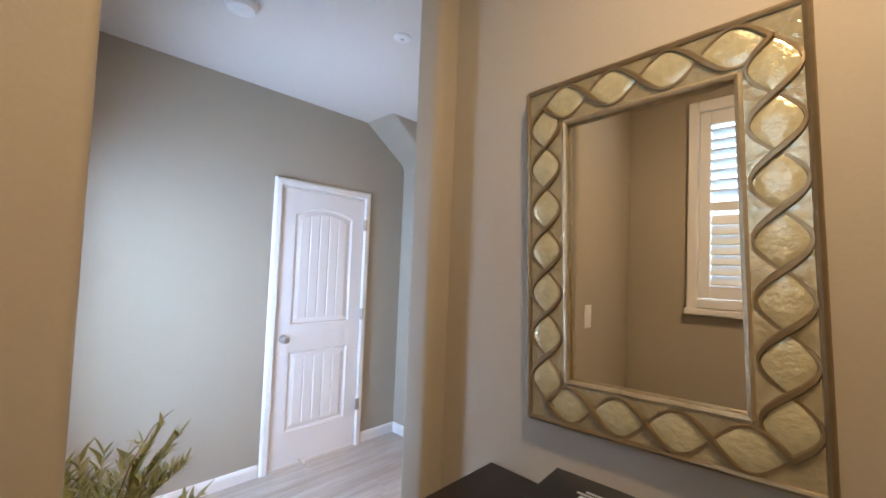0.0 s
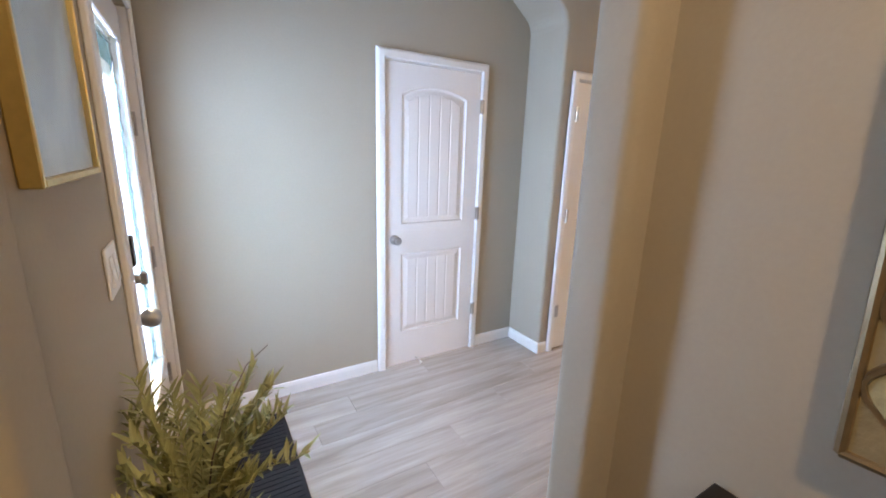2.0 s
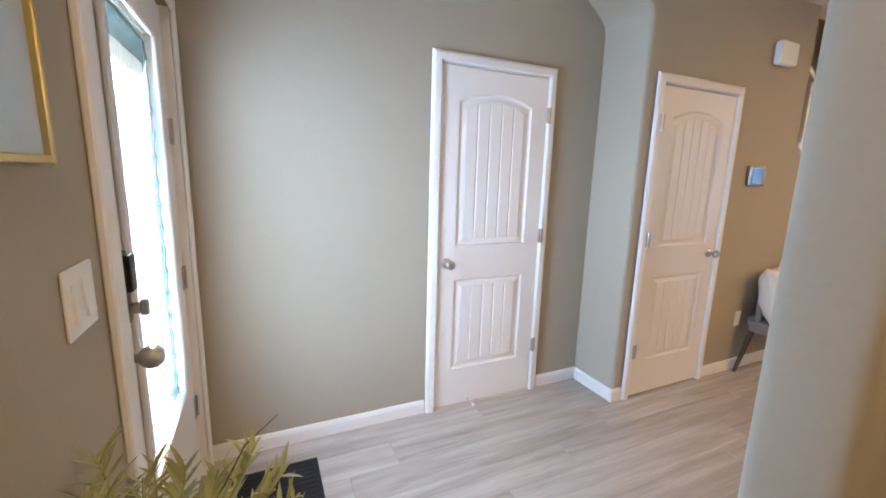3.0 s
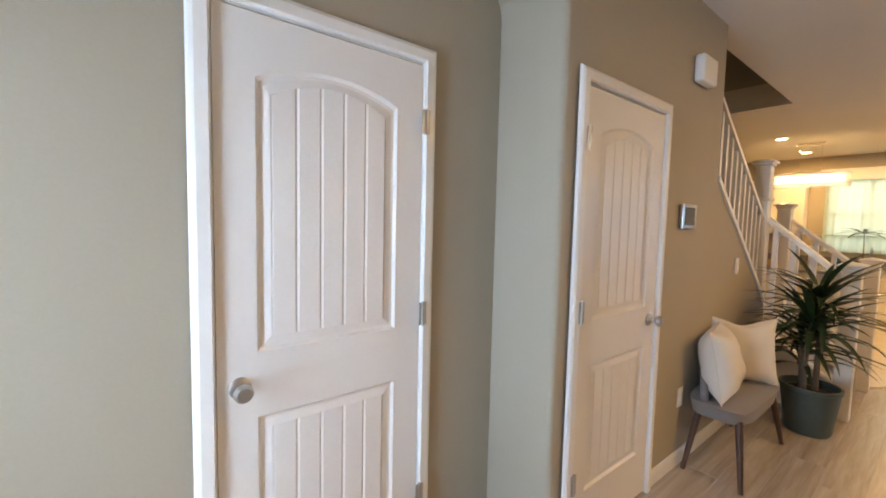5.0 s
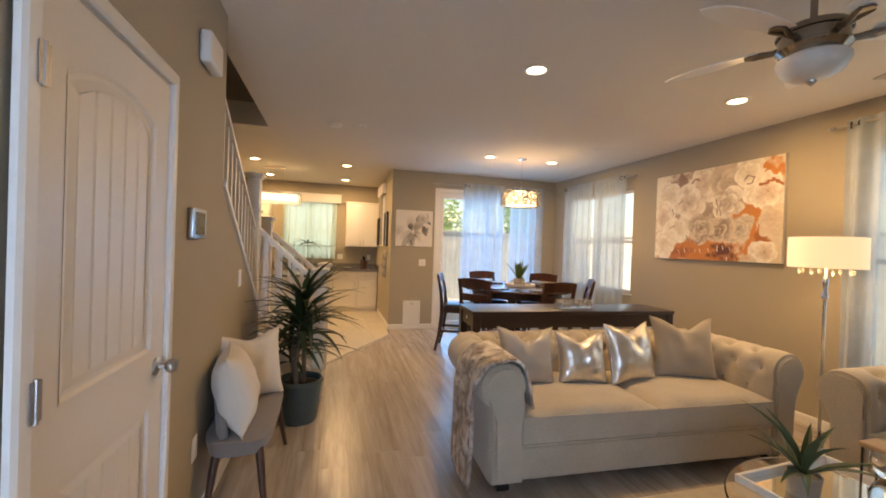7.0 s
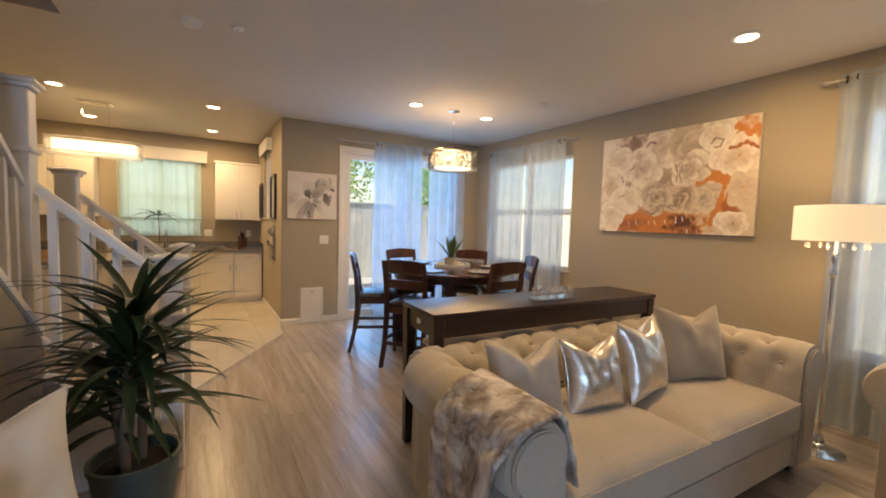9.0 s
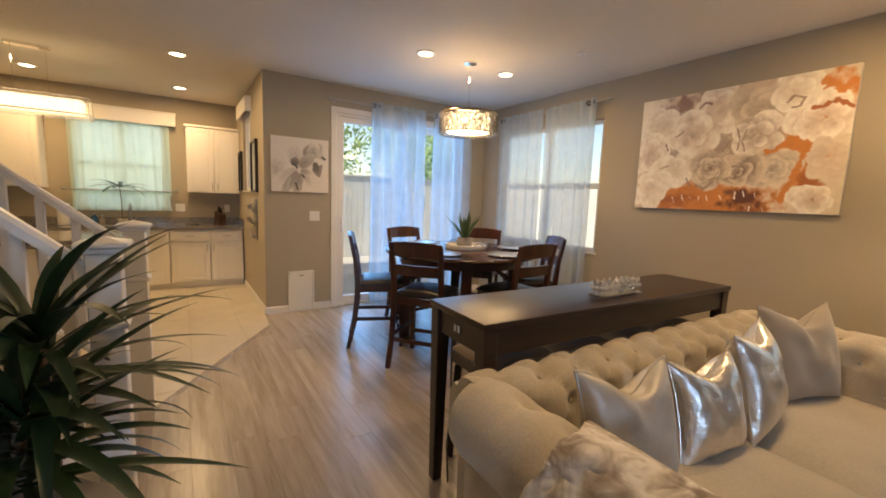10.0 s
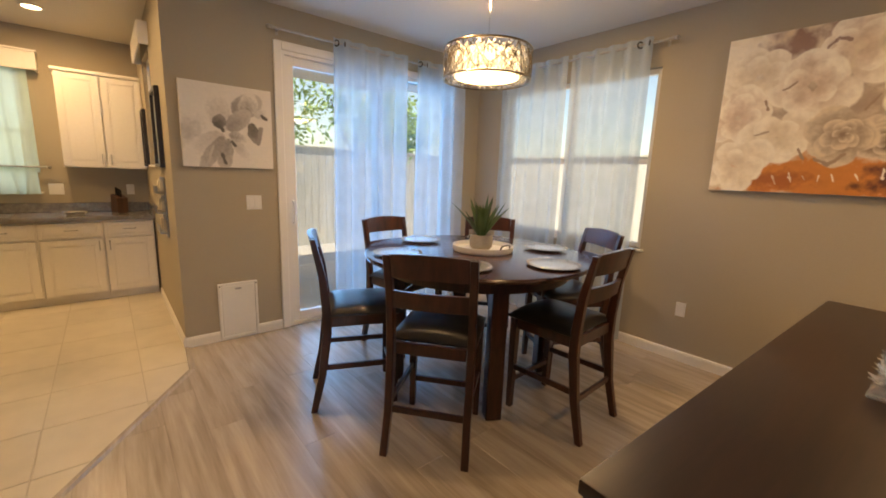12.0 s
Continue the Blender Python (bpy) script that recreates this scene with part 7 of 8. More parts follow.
# ---- nook and entry things ----
mr = thing("wall_mirror", pose(0.90, 0.051, 1.143, 0, 0, 90) @ pose(0, 0, 0, 0, 2.3), "wall mirror in a champagne frame of wavy glass inlay", "mirror")
MW, MH, MB = 0.583, 0.877, 0.108
b = B()
box(b, MB - 0.01, MW - MB + 0.01, 0.010, 0.014, MB - 0.01, MH - MB + 0.01)
part("mirror_glass", b, MIRROR, mr, "silvered mirror glass")
for k, (a0, a1, a2, a3) in enumerate((((0, 0), (MW, 0), (MW - MB, MB), (MB, MB)), ((MW, 0), (MW, MH), (MW - MB, MH - MB), (MW - MB, MB)), ((MW, MH), (0, MH), (MB, MH - MB), (MW - MB, MH - MB)), ((0, MH), (0, 0), (MB, MB), (MB, MH - MB)))):
    b = B()
    prism(b, [a0, a1, a2, a3], -0.030, -0.001, Matrix(((1, 0, 0, 0), (0, 0, -1, 0), (0, 1, 0, 0), (0, 0, 0, 1))))
    side = part("frame_side", b, CHAMPAGNE_GLASS, mr, "champagne glass inlay")
    p0, p1 = Vector((a0[0], 0, a0[1])), Vector((a1[0], 0, a1[1]))
    q0, q1 = Vector((a3[0], 0, a3[1])), Vector((a2[0], 0, a2[1]))
    along, across = (p1 - p0).normalized(), (q0 - p0)
    across = (across - along * across.dot(along)).normalized()
    ln = (p1 - p0).length
    # crossing wavy ribbons, a domed glass lozenge in each loop and half ones along the edges
    cells = max(2, round((ln - MB) / 0.112))
    step = (ln - MB) / cells
    s0_, amp = MB / 2, 0.042
    for sgn in (1, -1):
        b = B()
        n = cells * 14
        rows = []
        for i in range(n + 1):
            s = s0_ + (ln - MB) * i / n
            ph = math.pi * (s - s0_) / step
            off = MB * 0.5 + sgn * amp * math.sin(ph)
            p = p0 + along * s + across * off + Vector((0, 0.034 + 0.004 * math.cos(ph) * sgn, 0))
            d = (along + across * (sgn * amp * math.cos(ph) * math.pi / step)).normalized()
            w = Vector((-d.z, 0, d.x))
            wide = 0.0036 + 0.0034 * abs(math.cos(ph))
            rows.append([b.verts.new(p - w * wide + Vector((0, -0.006, 0))), b.verts.new(p - w * wide * 0.6), b.verts.new(p + w * wide * 0.6), b.verts.new(p + w * wide + Vector((0, -0.006, 0)))])
        for ra, rb in zip(rows, rows[1:]):
            for q in range(3):
                b.faces.new((ra[q], ra[q + 1], rb[q + 1], rb[q]))
        part("ribbon", b, FRAMEBROWN, side, "bronze wavy ribbon", True)
    for k2 in range(cells):
        b = B()

        def pad(u, v, k2=k2):
            a_, c_ = u, 2 * v - 1
            bow = amp * math.sin(math.pi * (0.06 + 0.88 * a_)) - 0.004
            p = p0 + along * (s0_ + step * (k2 + 0.06 + 0.88 * a_)) + across * (MB * 0.5 + c_ * max(bow, 0.0))
            return p + Vector((0, 0.0305 + 0.003 * math.sin(math.pi * a_) ** 0.5 * (1 - c_ * c_) ** 0.5, 0))

        sheet(b, pad, 10, 6)
        part("glass_lozenge", b, LOZENGE, side, smooth=True)
    b = B()
    tube(b, [p0 + along * 0.004 + across * 0.004 + Vector((0, 0.028, 0)), p1 - along * 0.004 + across * 0.004 + Vector((0, 0.028, 0))], 0.008, 8)
    part("outer_bead", b, FRAMEBROWN, side, smooth=True)
    b = B()
    tube(b, [q0 + Vector((0, 0.026, 0)), q1 + Vector((0, 0.026, 0))], 0.008, 8)
    part("inner_bead", b, CHAMPAGNE, side, smooth=True)

cs = thing("nook_console", pose(0.758, 0.14, 0), "narrow black wooden console table below the mirror", "console table")
b = B()
box(b, -0.138, 0.138, -0.63, 0.63, 0.905, 0.945, 0.004, 2)
part("tabletop", b, BLACKWOOD, cs)
for sy in (-1, 1):
    for sx in (-1, 1):
        b = B()
        grow(b, ([(sx * 0.115 - 0.02, sy * 0.58 - 0.02, 0), (sx * 0.115 + 0.02, sy * 0.58 - 0.02, 0), (sx * 0.115 + 0.02, sy * 0.58 + 0.02, 0), (sx * 0.115 - 0.02, sy * 0.58 + 0.02, 0),
                  (sx * 0.085 - 0.024, sy * 0.50 - 0.024, 0.904), (sx * 0.085 + 0.024, sy * 0.50 - 0.024, 0.904), (sx * 0.085 + 0.024, sy * 0.50 + 0.024, 0.904), (sx * 0.085 - 0.024, sy * 0.50 + 0.024, 0.904)],
                 [(3, 2, 1, 0), (4, 5, 6, 7), (0, 1, 5, 4), (1, 2, 6, 5), (2, 3, 7, 6), (3, 0, 4, 7)]))
        part("leg", b, BLACKWOOD, cs)
b = B()
box(b, -0.09, 0.09, -0.50, 0.50, 0.86, 0.904, 0.003)
part("apron", b, BLACKWOOD, cs)


def book(at, w, d, h, cover, label):
    k = thing("book", at, label, "book", "stacked books")
    o = B()
    for z0, z1 in ((0, 0.003), (h - 0.003, h)):
        box(o, -w / 2, w / 2, -d / 2, d / 2, z0, z1, 0.001)
    box(o, -w / 2, -w / 2 + 0.003, -d / 2, d / 2, 0.003, h - 0.003)
    part("cover", o, cover, k)
    o = B()
    box(o, -w / 2 + 0.0032, w / 2 - 0.004, -d / 2 + 0.004, d / 2 - 0.004, 0.0032, h - 0.0032)
    part("pages", o, PAPER, k, "cream page block")
    return k


bz = 0.9455
book(pose(0.795, 0.38, bz, 0, 0, 3), 0.20, 0.33, 0.016, BOOKPINK, "peach-covered book at the bottom of the stack")
book(pose(0.797, 0.385, bz + 0.0165, 0, 0, 1), 0.20, 0.33, 0.018, BOOKYELLOW, "yellow-covered book in the stack")
tb3 = book(pose(0.80, 0.385, bz + 0.035, 0, 0, 4), 0.205, 0.335, 0.028, BOOKDARK, "glossy black book with silver strokes on the stack")
for x0, x1, y0, y1 in ((0.0, 0.016, 0.005, 0.075), (0.022, 0.030, 0.0, 0.085), (0.036, 0.044, 0.015, 0.07)):
    b = B()
    box(b, x0, x1, y0, y1, 0.0282, 0.0288)
    part("title_bar", b, SILVERINK, tb3, "plain silver title bar")
for k in range(4):
    b = B()
    bend = [(-0.085 + 0.014 * k + 0.006 * math.sin(q * 1.3 + k), -0.13 + 0.02 * k + (0.25 - 0.05 * k) * q / 6) for q in range(7)]
    wide = [0.0012 + 0.0045 * math.sin(math.pi * q / 6) for q in range(7)]
    prism(b, [(x - w, y) for (x, y), w in zip(bend, wide)] + [(x + w, y) for (x, y), w in zip(bend, wide)][::-1], 0.0282, 0.0287)
    part("cover_stroke", b, SILVERINK, tb3, "silver brush stroke")

pf = thing("framed_print", pose(-0.045, 1.592, 1.446, 0, 0, -90), "pale framed print in a deep gold box frame", "picture")
PWI, PHI = 0.375, 0.56
b = B()
for x0, x1, z0, z1 in ((0, 0.012, 0, PHI), (PWI - 0.012, PWI, 0, PHI), (0.012, PWI - 0.012, 0, 0.012), (0.012, PWI - 0.012, PHI - 0.012, PHI)):
    box(b, x0, x1, 0.001, 0.026, z0, z1, 0.002)
part("frame", b, GOLD, pf, "brushed gold box frame")
b = B()
box(b, 0.012, PWI - 0.012, 0.002, 0.016, 0.012, PHI - 0.012)
part("print", b, PRINT, pf, "pale blue-grey print")
b = B()
box(b, 0.013, PWI - 0.013, 0.021, 0.023, 0.013, PHI - 0.013)
part("glazing", b, PANE, pf).visible_shadow = False

dm = thing("door_mat", pose(0.22, 2.33, 0), "black rubber door mat on the planks by the front door", "door mat")
b = B()
box(b, -0.225, 0.225, -0.40, 0.40, 0.0005, 0.011, 0.003)
part("rubber_sheet", b, MATBLACK, dm)
b = B()
for k in range(26):
    box(b, -0.205, 0.205, -0.385 + 0.0305 * k, -0.375 + 0.0305 * k, 0.0112, 0.0135)
part("ribs", b, MATBLACK, dm)

fv = thing("fern_vase", pose(0.085, 1.44, 0), "tall amber mercury-glass floor vase of olive fern stems", "plant vase")
b = B()
lathe(b, [(0, 0), (0.085, 0), (0.095, 0.01), (0.115, 0.20), (0.122, 0.42), (0.112, 0.56), (0.080, 0.635), (0.066, 0.65), (0.070, 0.665), (0.062, 0.665), (0.058, 0.65), (0.074, 0.625), (0.105, 0.55), (0.112, 0.42), (0.105, 0.20), (0.085, 0.02), (0, 0.018)], 40)
part("vase", b, AMBER, fv, "amber mercury-glass vase", True)
rnd = random.Random(51)
for k in range(40):
    az, reach, top = rnd.uniform(0, 6.283), rnd.uniform(0.05, 0.23), rnd.uniform(0.14, 0.40)
    if reach > 0.17:
        top *= 0.6
    d = Vector((math.cos(az), math.sin(az), 0))
    pts = [Vector((0, 0, 0.50)) + d * 0.02, Vector((0, 0, 0.66)) + d * 0.04]
    for q in range(1, 8):
        t = q / 7
        pts.append(Vector((0, 0, 0.66 + top * (t ** 0.8) * (1.1 - 0.1 * t))) + d * (0.04 + reach * t ** 1.5) + Vector((rnd.gauss(0, 0.004), rnd.gauss(0, 0.004), 0)))
    for p in pts:
        p.x = max(p.x, -0.115)
    b = B()
    tube(b, pts, [0.0022] * 2 + [0.0018] * 7, 4)
    for q in range(2, len(pts)):
        for rep in range(3):
            base = pts[q - 1].lerp(pts[q], rep / 3)
            for sgn in (1, -1):
                blade_leaf(b, base, az + sgn * rnd.uniform(0.7, 1.9), rnd.uniform(0.35, 1.15), rnd.uniform(0.034, 0.066), rnd.uniform(0.0034, 0.0062), 0.3, 0.2, 3)
    part("fern_stem", b, LEAFSAGE, fv)
b = B()
tube(b, [(0.0, 0, 0.62), (0.03, 0.01, 0.80), (0.07, 0.02, 0.92), (0.12, 0.03, 1.01), (0.17, 0.04, 1.045)], [0.002, 0.002, 0.0018, 0.0015, 0.001], 5)
part("twig", b, BARK, fv, "thin dark twig")


# ---- kitchen ----
def handle_bar(o, x, y0, y1, z0, z1):
    tube(o, [(x, y0, z0), (x - 0.022, y0 + (y1 - y0) * 0.12, z0 + (z1 - z0) * 0.12), (x - 0.022, y1 - (y1 - y0) * 0.12, z1 - (z1 - z0) * 0.12), (x, y1, z1)], 0.005, 6)


def raised_front(name, parent, x, y0, y1, z0, z1, rail=0.055):
    """A framed panel front in the plane x, its face towards -x: slab, stiles, rails and raised field."""
    o = B()
    box(o, x, x + 0.018, y0, y1, z0, z1, 0.002)
    front = part(name, o, CABINET, parent)
    for nm, a0, a1, c0, c1 in (("stile", y0, y0 + rail, z0, z1), ("stile", y1 - rail, y1, z0, z1), ("rail", y0 + rail, y1 - rail, z0, z0 + rail), ("rail", y0 + rail, y1 - rail, z1 - rail, z1)):
        o = B()
        box(o, x - 0.006, x - 0.0002, a0 + 0.001, a1 - 0.001, c0 + 0.001, c1 - 0.001, 0.002)
        part(nm, o, CABINET, front)
    o = B()
    box(o, x - 0.005, x - 0.0002, y0 + rail + 0.014, y1 - rail - 0.014, z0 + rail + 0.014, z1 - rail - 0.014, 0.004)
    part("field", o, CABINET, front)
    return front


def base_unit(y0, y1, knob_side, x0=9.92, top=0.845):
    c = thing("base_cabinet", Matrix(), "cream base cabinet with a drawer and a panelled door", "cabinet", "kitchen base cabinets")
    o = B()
    box(o, x0 + 0.02, 10.49, y0 + 0.001, y1 - 0.001, 0.09, top)
    part("carcass", o, CABINET, c)
    o = B()
    box(o, x0 + 0.07, x0 + 0.085, y0, y1, 0.0, 0.089)
    part("toe_kick", o, CABINET, c)
    dr_ = raised_front("drawer_front", c, x0, y0 + 0.012, y1 - 0.012, top - 0.165, top - 0.02, 0.022)
    o = B()
    handle_bar(o, x0 - 0.006, (y0 + y1) / 2 - 0.05, (y0 + y1) / 2 + 0.05, top - 0.092, top - 0.092)
    part("handle", o, NICKEL, dr_, "curved nickel pull")
    do = raised_front("cabinet_door", c, x0, y0 + 0.012, y1 - 0.012, 0.105, top - 0.185)
    o = B()
    yk = y1 - 0.04 if knob_side > 0 else y0 + 0.04
    handle_bar(o, x0 - 0.006, yk, yk, top - 0.31, top - 0.21)
    part("handle", o, NICKEL, do, "curved nickel pull")
    return c


UNITS = [(1.030, 1.455, 1), (1.457, 1.94, -1), (1.942, 2.42, 1), (2.422, 2.90, -1), (2.902, 3.38, 1), (3.382, 3.86, -1), (3.862, 4.34, 1)]
for u in UNITS:
    base_unit(*u)
ctp = thing("countertop", Matrix(), "grey speckled granite countertop with a low backsplash", "countertop")
b = B()
for x0, x1, y0, y1 in ((9.88, 10.02, 1.018, 4.36), (10.38, 10.498, 1.018, 4.36), (10.02, 10.38, 1.018, 2.12), (10.02, 10.38, 2.72, 4.36)):
    box(b, x0, x1, y0, y1, 0.8465, 0.886)
part("slab", b, GRANITE, ctp)
b = B()
box(b, 10.478, 10.4985, 1.018, 4.36, 0.8865, 0.985, 0.002)
box(b, 9.90, 10.476, 1.0155, 1.034, 0.8865, 0.985, 0.002)
part("backsplash", b, GRANITE, ctp)
sk = thing("kitchen_sink", Matrix(), "stainless sink set into the granite counter", "sink")
b = B()
for x0, x1, y0, y1, z0, z1 in ((10.022, 10.03, 2.122, 2.718, 0.70, 0.885), (10.37, 10.378, 2.122, 2.718, 0.70, 0.885), (10.03, 10.37, 2.122, 2.13, 0.70, 0.885), (10.03, 10.37, 2.71, 2.718, 0.70, 0.885), (10.03, 10.37, 2.13, 2.71, 0.70, 0.708)):
    box(b, x0, x1, y0, y1, z0, z1)
part("bowl", b, STEEL, sk)
fc = thing("faucet", pose(10.41, 2.38, 0.8865), "tall brushed gooseneck kitchen faucet", "faucet")
b = B()
tube(b, [(0, 0, 0), (0, 0, 0.22)] + [(-0.07 + 0.07 * math.cos(radians(a)), 0, 0.22 + 0.07 * math.sin(radians(a))) for a in range(15, 181, 15)] + [(-0.14, 0, 0.16)], 0.012, 10)
part("spout", b, STEEL, fc, smooth=True)
b = B()
tube(b, [(0, -0.012, 0.06), (0, -0.07, 0.10)], 0.006, 8)
part("lever", b, STEEL, fc)


def upper_unit(y0, y1, z0, z1, label):
    c = thing("wall_cabinet", Matrix(), label, "cabinet", "kitchen wall cabinets")
    o = B()
    box(o, 10.20, 10.498, y0, y1, z0, z1)
    part("carcass", o, CABINET, c)
    o = B()
    box(o, 10.165, 10.498, y0 - (0.0 if y0 < 1.1 else 0.02), y1 + 0.02, z1 + 0.0005, z1 + 0.035, 0.008)
    part("cornice", o, CABINET, c)
    n = max(2, int((y1 - y0) / 0.32))
    for k in range(n):
        a0, a1 = y0 + (y1 - y0) * k / n, y0 + (y1 - y0) * (k + 1) / n
        d_ = raised_front("cabinet_door", c, 10.18, a0 + 0.006, a1 - 0.006, z0 + 0.006, z1 - 0.006)
        o = B()
        yk = a1 - 0.035 if k % 2 == 0 else a0 + 0.035
        handle_bar(o, 10.174, yk, yk, z0 + 0.04, z0 + 0.14)
        part("handle", o, NICKEL, d_, "curved nickel pull")
    return c


upper_unit(1.0165, 1.70, 1.365, 2.285, "cream two-door wall cabinet by the kitchen window")
upper_unit(3.22, 4.50, 1.365, 2.285, "cream wall cabinets beyond the kitchen window")
vl = thing("window_valance", Matrix(), "white box valance above the kitchen window", "valance")
b = B()
box(b, 10.38, 10.398, 1.815, 3.06, 2.285, 2.455, 0.004)
for y0, y1 in ((1.815, 1.833), (3.042, 3.06)):
    box(b, 10.398, 10.498, y0, y1, 2.285, 2.455)
box(b, 10.37, 10.498, 1.805, 3.07, 2.4555, 2.475, 0.004)
part("board", b, TRIM, vl)
curtain(pose(10.44, 1.90, 0, 0, 0, 90), 1.10, 1.30, 2.40, 8, 0.018, "sheer pale green kitchen window curtain", SHEERK, 11, False)
rod(pose(10.42, 1.86, 1.355, 0, 0, 90), 1.18, "thin cafe rod across the kitchen window")
curtain(pose(10.42, 1.92, 0, 0, 0, 90), 1.06, 1.08, 1.345, 9, 0.016, "short sheer cafe curtain at the sink window", SHEERK, 12, False)
vk = thing("window_valance", Matrix(), "white valance over the small side window", "valance")
b = B()
box(b, 8.95, 9.85, 1.075, 1.09, 2.40, 2.58, 0.003)
for x0, x1 in ((8.95, 8.965), (9.835, 9.85)):
    box(b, x0, x1, 1.0155, 1.075, 2.40, 2.58)
part("board", b, TRIM, vk)


def dark_frame(at, w, h, label):
    p = thing("picture_frame", at, label, "picture")
    o = B()
    for x0, x1, z0, z1 in ((0, 0.03, 0, h), (w - 0.03, w, 0, h), (0.03, w - 0.03, 0, 0.03), (0.03, w - 0.03, h - 0.03, h)):
        box(o, x0, x1, 0.002, 0.035, z0, z1, 0.003)
    part("frame", o, BLACKWOOD, p, "black frame")
    o = B()
    box(o, 0.03, w - 0.03, 0.003, 0.012, 0.03, h - 0.03)
    part("print", o, PRINT, p)
    return p


dark_frame(pose(8.52, 1.014, 1.40), 0.40, 0.62, "black framed picture on the kitchen side wall")
dark_frame(pose(9.88, 1.014, 1.40), 0.26, 0.58, "black framed picture beside the wall cabinet")
rk = thing("wall_organizer", pose(8.62, 1.014, 0.82), "grey wall rack with white mail and hanging cloths", "wall rack")
b = B()
box(b, 0, 0.34, 0.002, 0.012, 0, 0.50, 0.003)
part("backboard", b, STEEL, rk)
for z, w in ((0.03, 0.05), (0.20, 0.06), (0.36, 0.05)):
    b = B()
    box(b, 0.02, 0.32, 0.013, 0.013 + w, z, z + 0.008)
    box(b, 0.02, 0.32, 0.009 + w, 0.013 + w, z + 0.008, z + 0.07)
    part("pocket", b, STEEL, rk)
    b = B()
    for q in range(3):
        box(b, 0.05 + 0.08 * q, 0.13 + 0.08 * q, 0.016 + 0.008 * q, 0.019 + 0.008 * q, z + 0.009, z + 0.11 + 0.02 * (q % 2))
    part("papers", b, PAPER, rk, "white papers")
kb = thing("knife_block", pose(10.30, 1.30, 0.8865, 0, 0, 20), "dark wooden knife block on the granite counter", "knife block")
b = B()
prism(b, [(-0.07, 0), (0.07, 0), (0.05, 0.20), (-0.09, 0.16)], -0.05, 0.05, pose(0, 0, 0, 90))
part("block", b, LEGWOOD, kb)
for q in range(4):
    b = B()
    box(b, -0.06 + 0.03 * q, -0.045 + 0.03 * q, -0.01, 0.01, 0.17 + 0.008 * q, 0.25 + 0.008 * q, 0.003)
    part("knife_handle", b, BLACK, kb)
plate(pose(10.5, 1.80, 1.13, 0, 0, 90), 0.118, 0.116, "white double outlet above the kitchen counter", 2, "wall_outlet", "outlet")
plate(pose(10.5, 1.18, 1.13, 0, 0, 90), 0.072, 0.116, "white outlet near the knife block", 1, "wall_outlet", "outlet")
ptw = thing("paper_towel_roll", pose(10.28, 3.06, 0.8865), "white paper towel roll on its stand", "paper towel")
b = B()
lathe(b, [(0.02, 0.01), (0.06, 0.01), (0.062, 0.02), (0.062, 0.27), (0.06, 0.28), (0.02, 0.28), (0.02, 0.01)], 28)
part("roll", b, PLASTIC, ptw, smooth=True)
b = B()
lathe(b, [(0, 0), (0.075, 0), (0.075, 0.008), (0.008, 0.009), (0.008, 0.31), (0, 0.315)], 20)
part("stand", b, STEEL, ptw)
for k, (y, mt, lb, h) in enumerate(((2.78, EXPOSED_BLUE, "blue dish soap bottle beside the sink", 0.15), (2.70, POTSTONE, "small beige soap dispenser beside the sink", 0.12))):
    sb = thing("soap_bottle", pose(10.43, y, 0.8865), lb, "bottle")
    b = B()
    lathe(b, [(0, 0), (0.028, 0), (0.030, 0.01), (0.030, h * 0.65), (0.012, h * 0.8), (0.010, h * 0.9), (0, h * 0.9)], 18)
    part("body", b, mt, sb, smooth=True)
    b = B()
    tube(b, [(0, 0, h * 0.9), (0, 0, h), (-0.03, 0, h)], 0.005, 6)
    part("pump", b, PLASTIC, sb)
dsh = thing("glass_dish", pose(10.16, 1.66, 0.8865), "clear glass dish on the granite counter", "dish")
b = B()
lathe(b, [(0, 0), (0.06, 0), (0.10, 0.03), (0.095, 0.03), (0.058, 0.006), (0, 0.006)], 24)
part("bowl", b, CRYSTAL, dsh, smooth=True)
pk = thing("window_palm", pose(10.20, 2.46, 0.8865), "slim palm with drooping leaves in a small pot by the sink", "potted plant")
b = B()
lathe(b, [(0, 0), (0.045, 0), (0.058, 0.09), (0.050, 0.09), (0.048, 0.075), (0, 0.073)], 20)
part("pot", b, POTSTONE, pk, smooth=True)
b = B()
tube(b, [(0, 0, 0.07), (0.01, 0.0, 0.30), (0, 0.01, 0.52)], [0.008, 0.006, 0.005], 8)
part("stem", b, BARK, pk)
rnd = random.Random(61)
for k in range(11):
    b = B()
    blade_leaf(b, (0, 0.01, 0.51), k * 2.4, 1.0 + 0.05 * k, rnd.uniform(0.30, 0.44), 0.026, rnd.uniform(0.6, 1.1), 0.3, 8)
    part("leaf", b, LEAF, pk, smooth=True)

# island with a granite top
il = thing("kitchen_island", Matrix(), "cream panelled kitchen island under the linear pendant", "kitchen island")
b = B()
box(b, 8.20, 9.05, 2.18, 4.20, 0.09, 0.87)
part("body", b, CABINET, il)
b = B()
box(b, 8.18, 9.07, 2.16, 4.22, 0.0045, 0.089, 0.004)
part("plinth", b, CABINET, il)
for y0, y1 in ((2.22, 2.86), (2.88, 3.52), (3.54, 4.16)):
    raised_front("side_panel", il, 8.181, y0, y1, 0.13, 0.83, 0.07)
b = B()
box(b, 8.08, 9.10, 2.10, 4.26, 0.8705, 0.91, 0.008, 2)
part("granite_top", b, GRANITE, il, "grey granite island top")
bw = thing("wooden_crate", pose(8.55, 3.30, 0.9105), "shallow wooden tray on the kitchen island", "tray")
b = B()
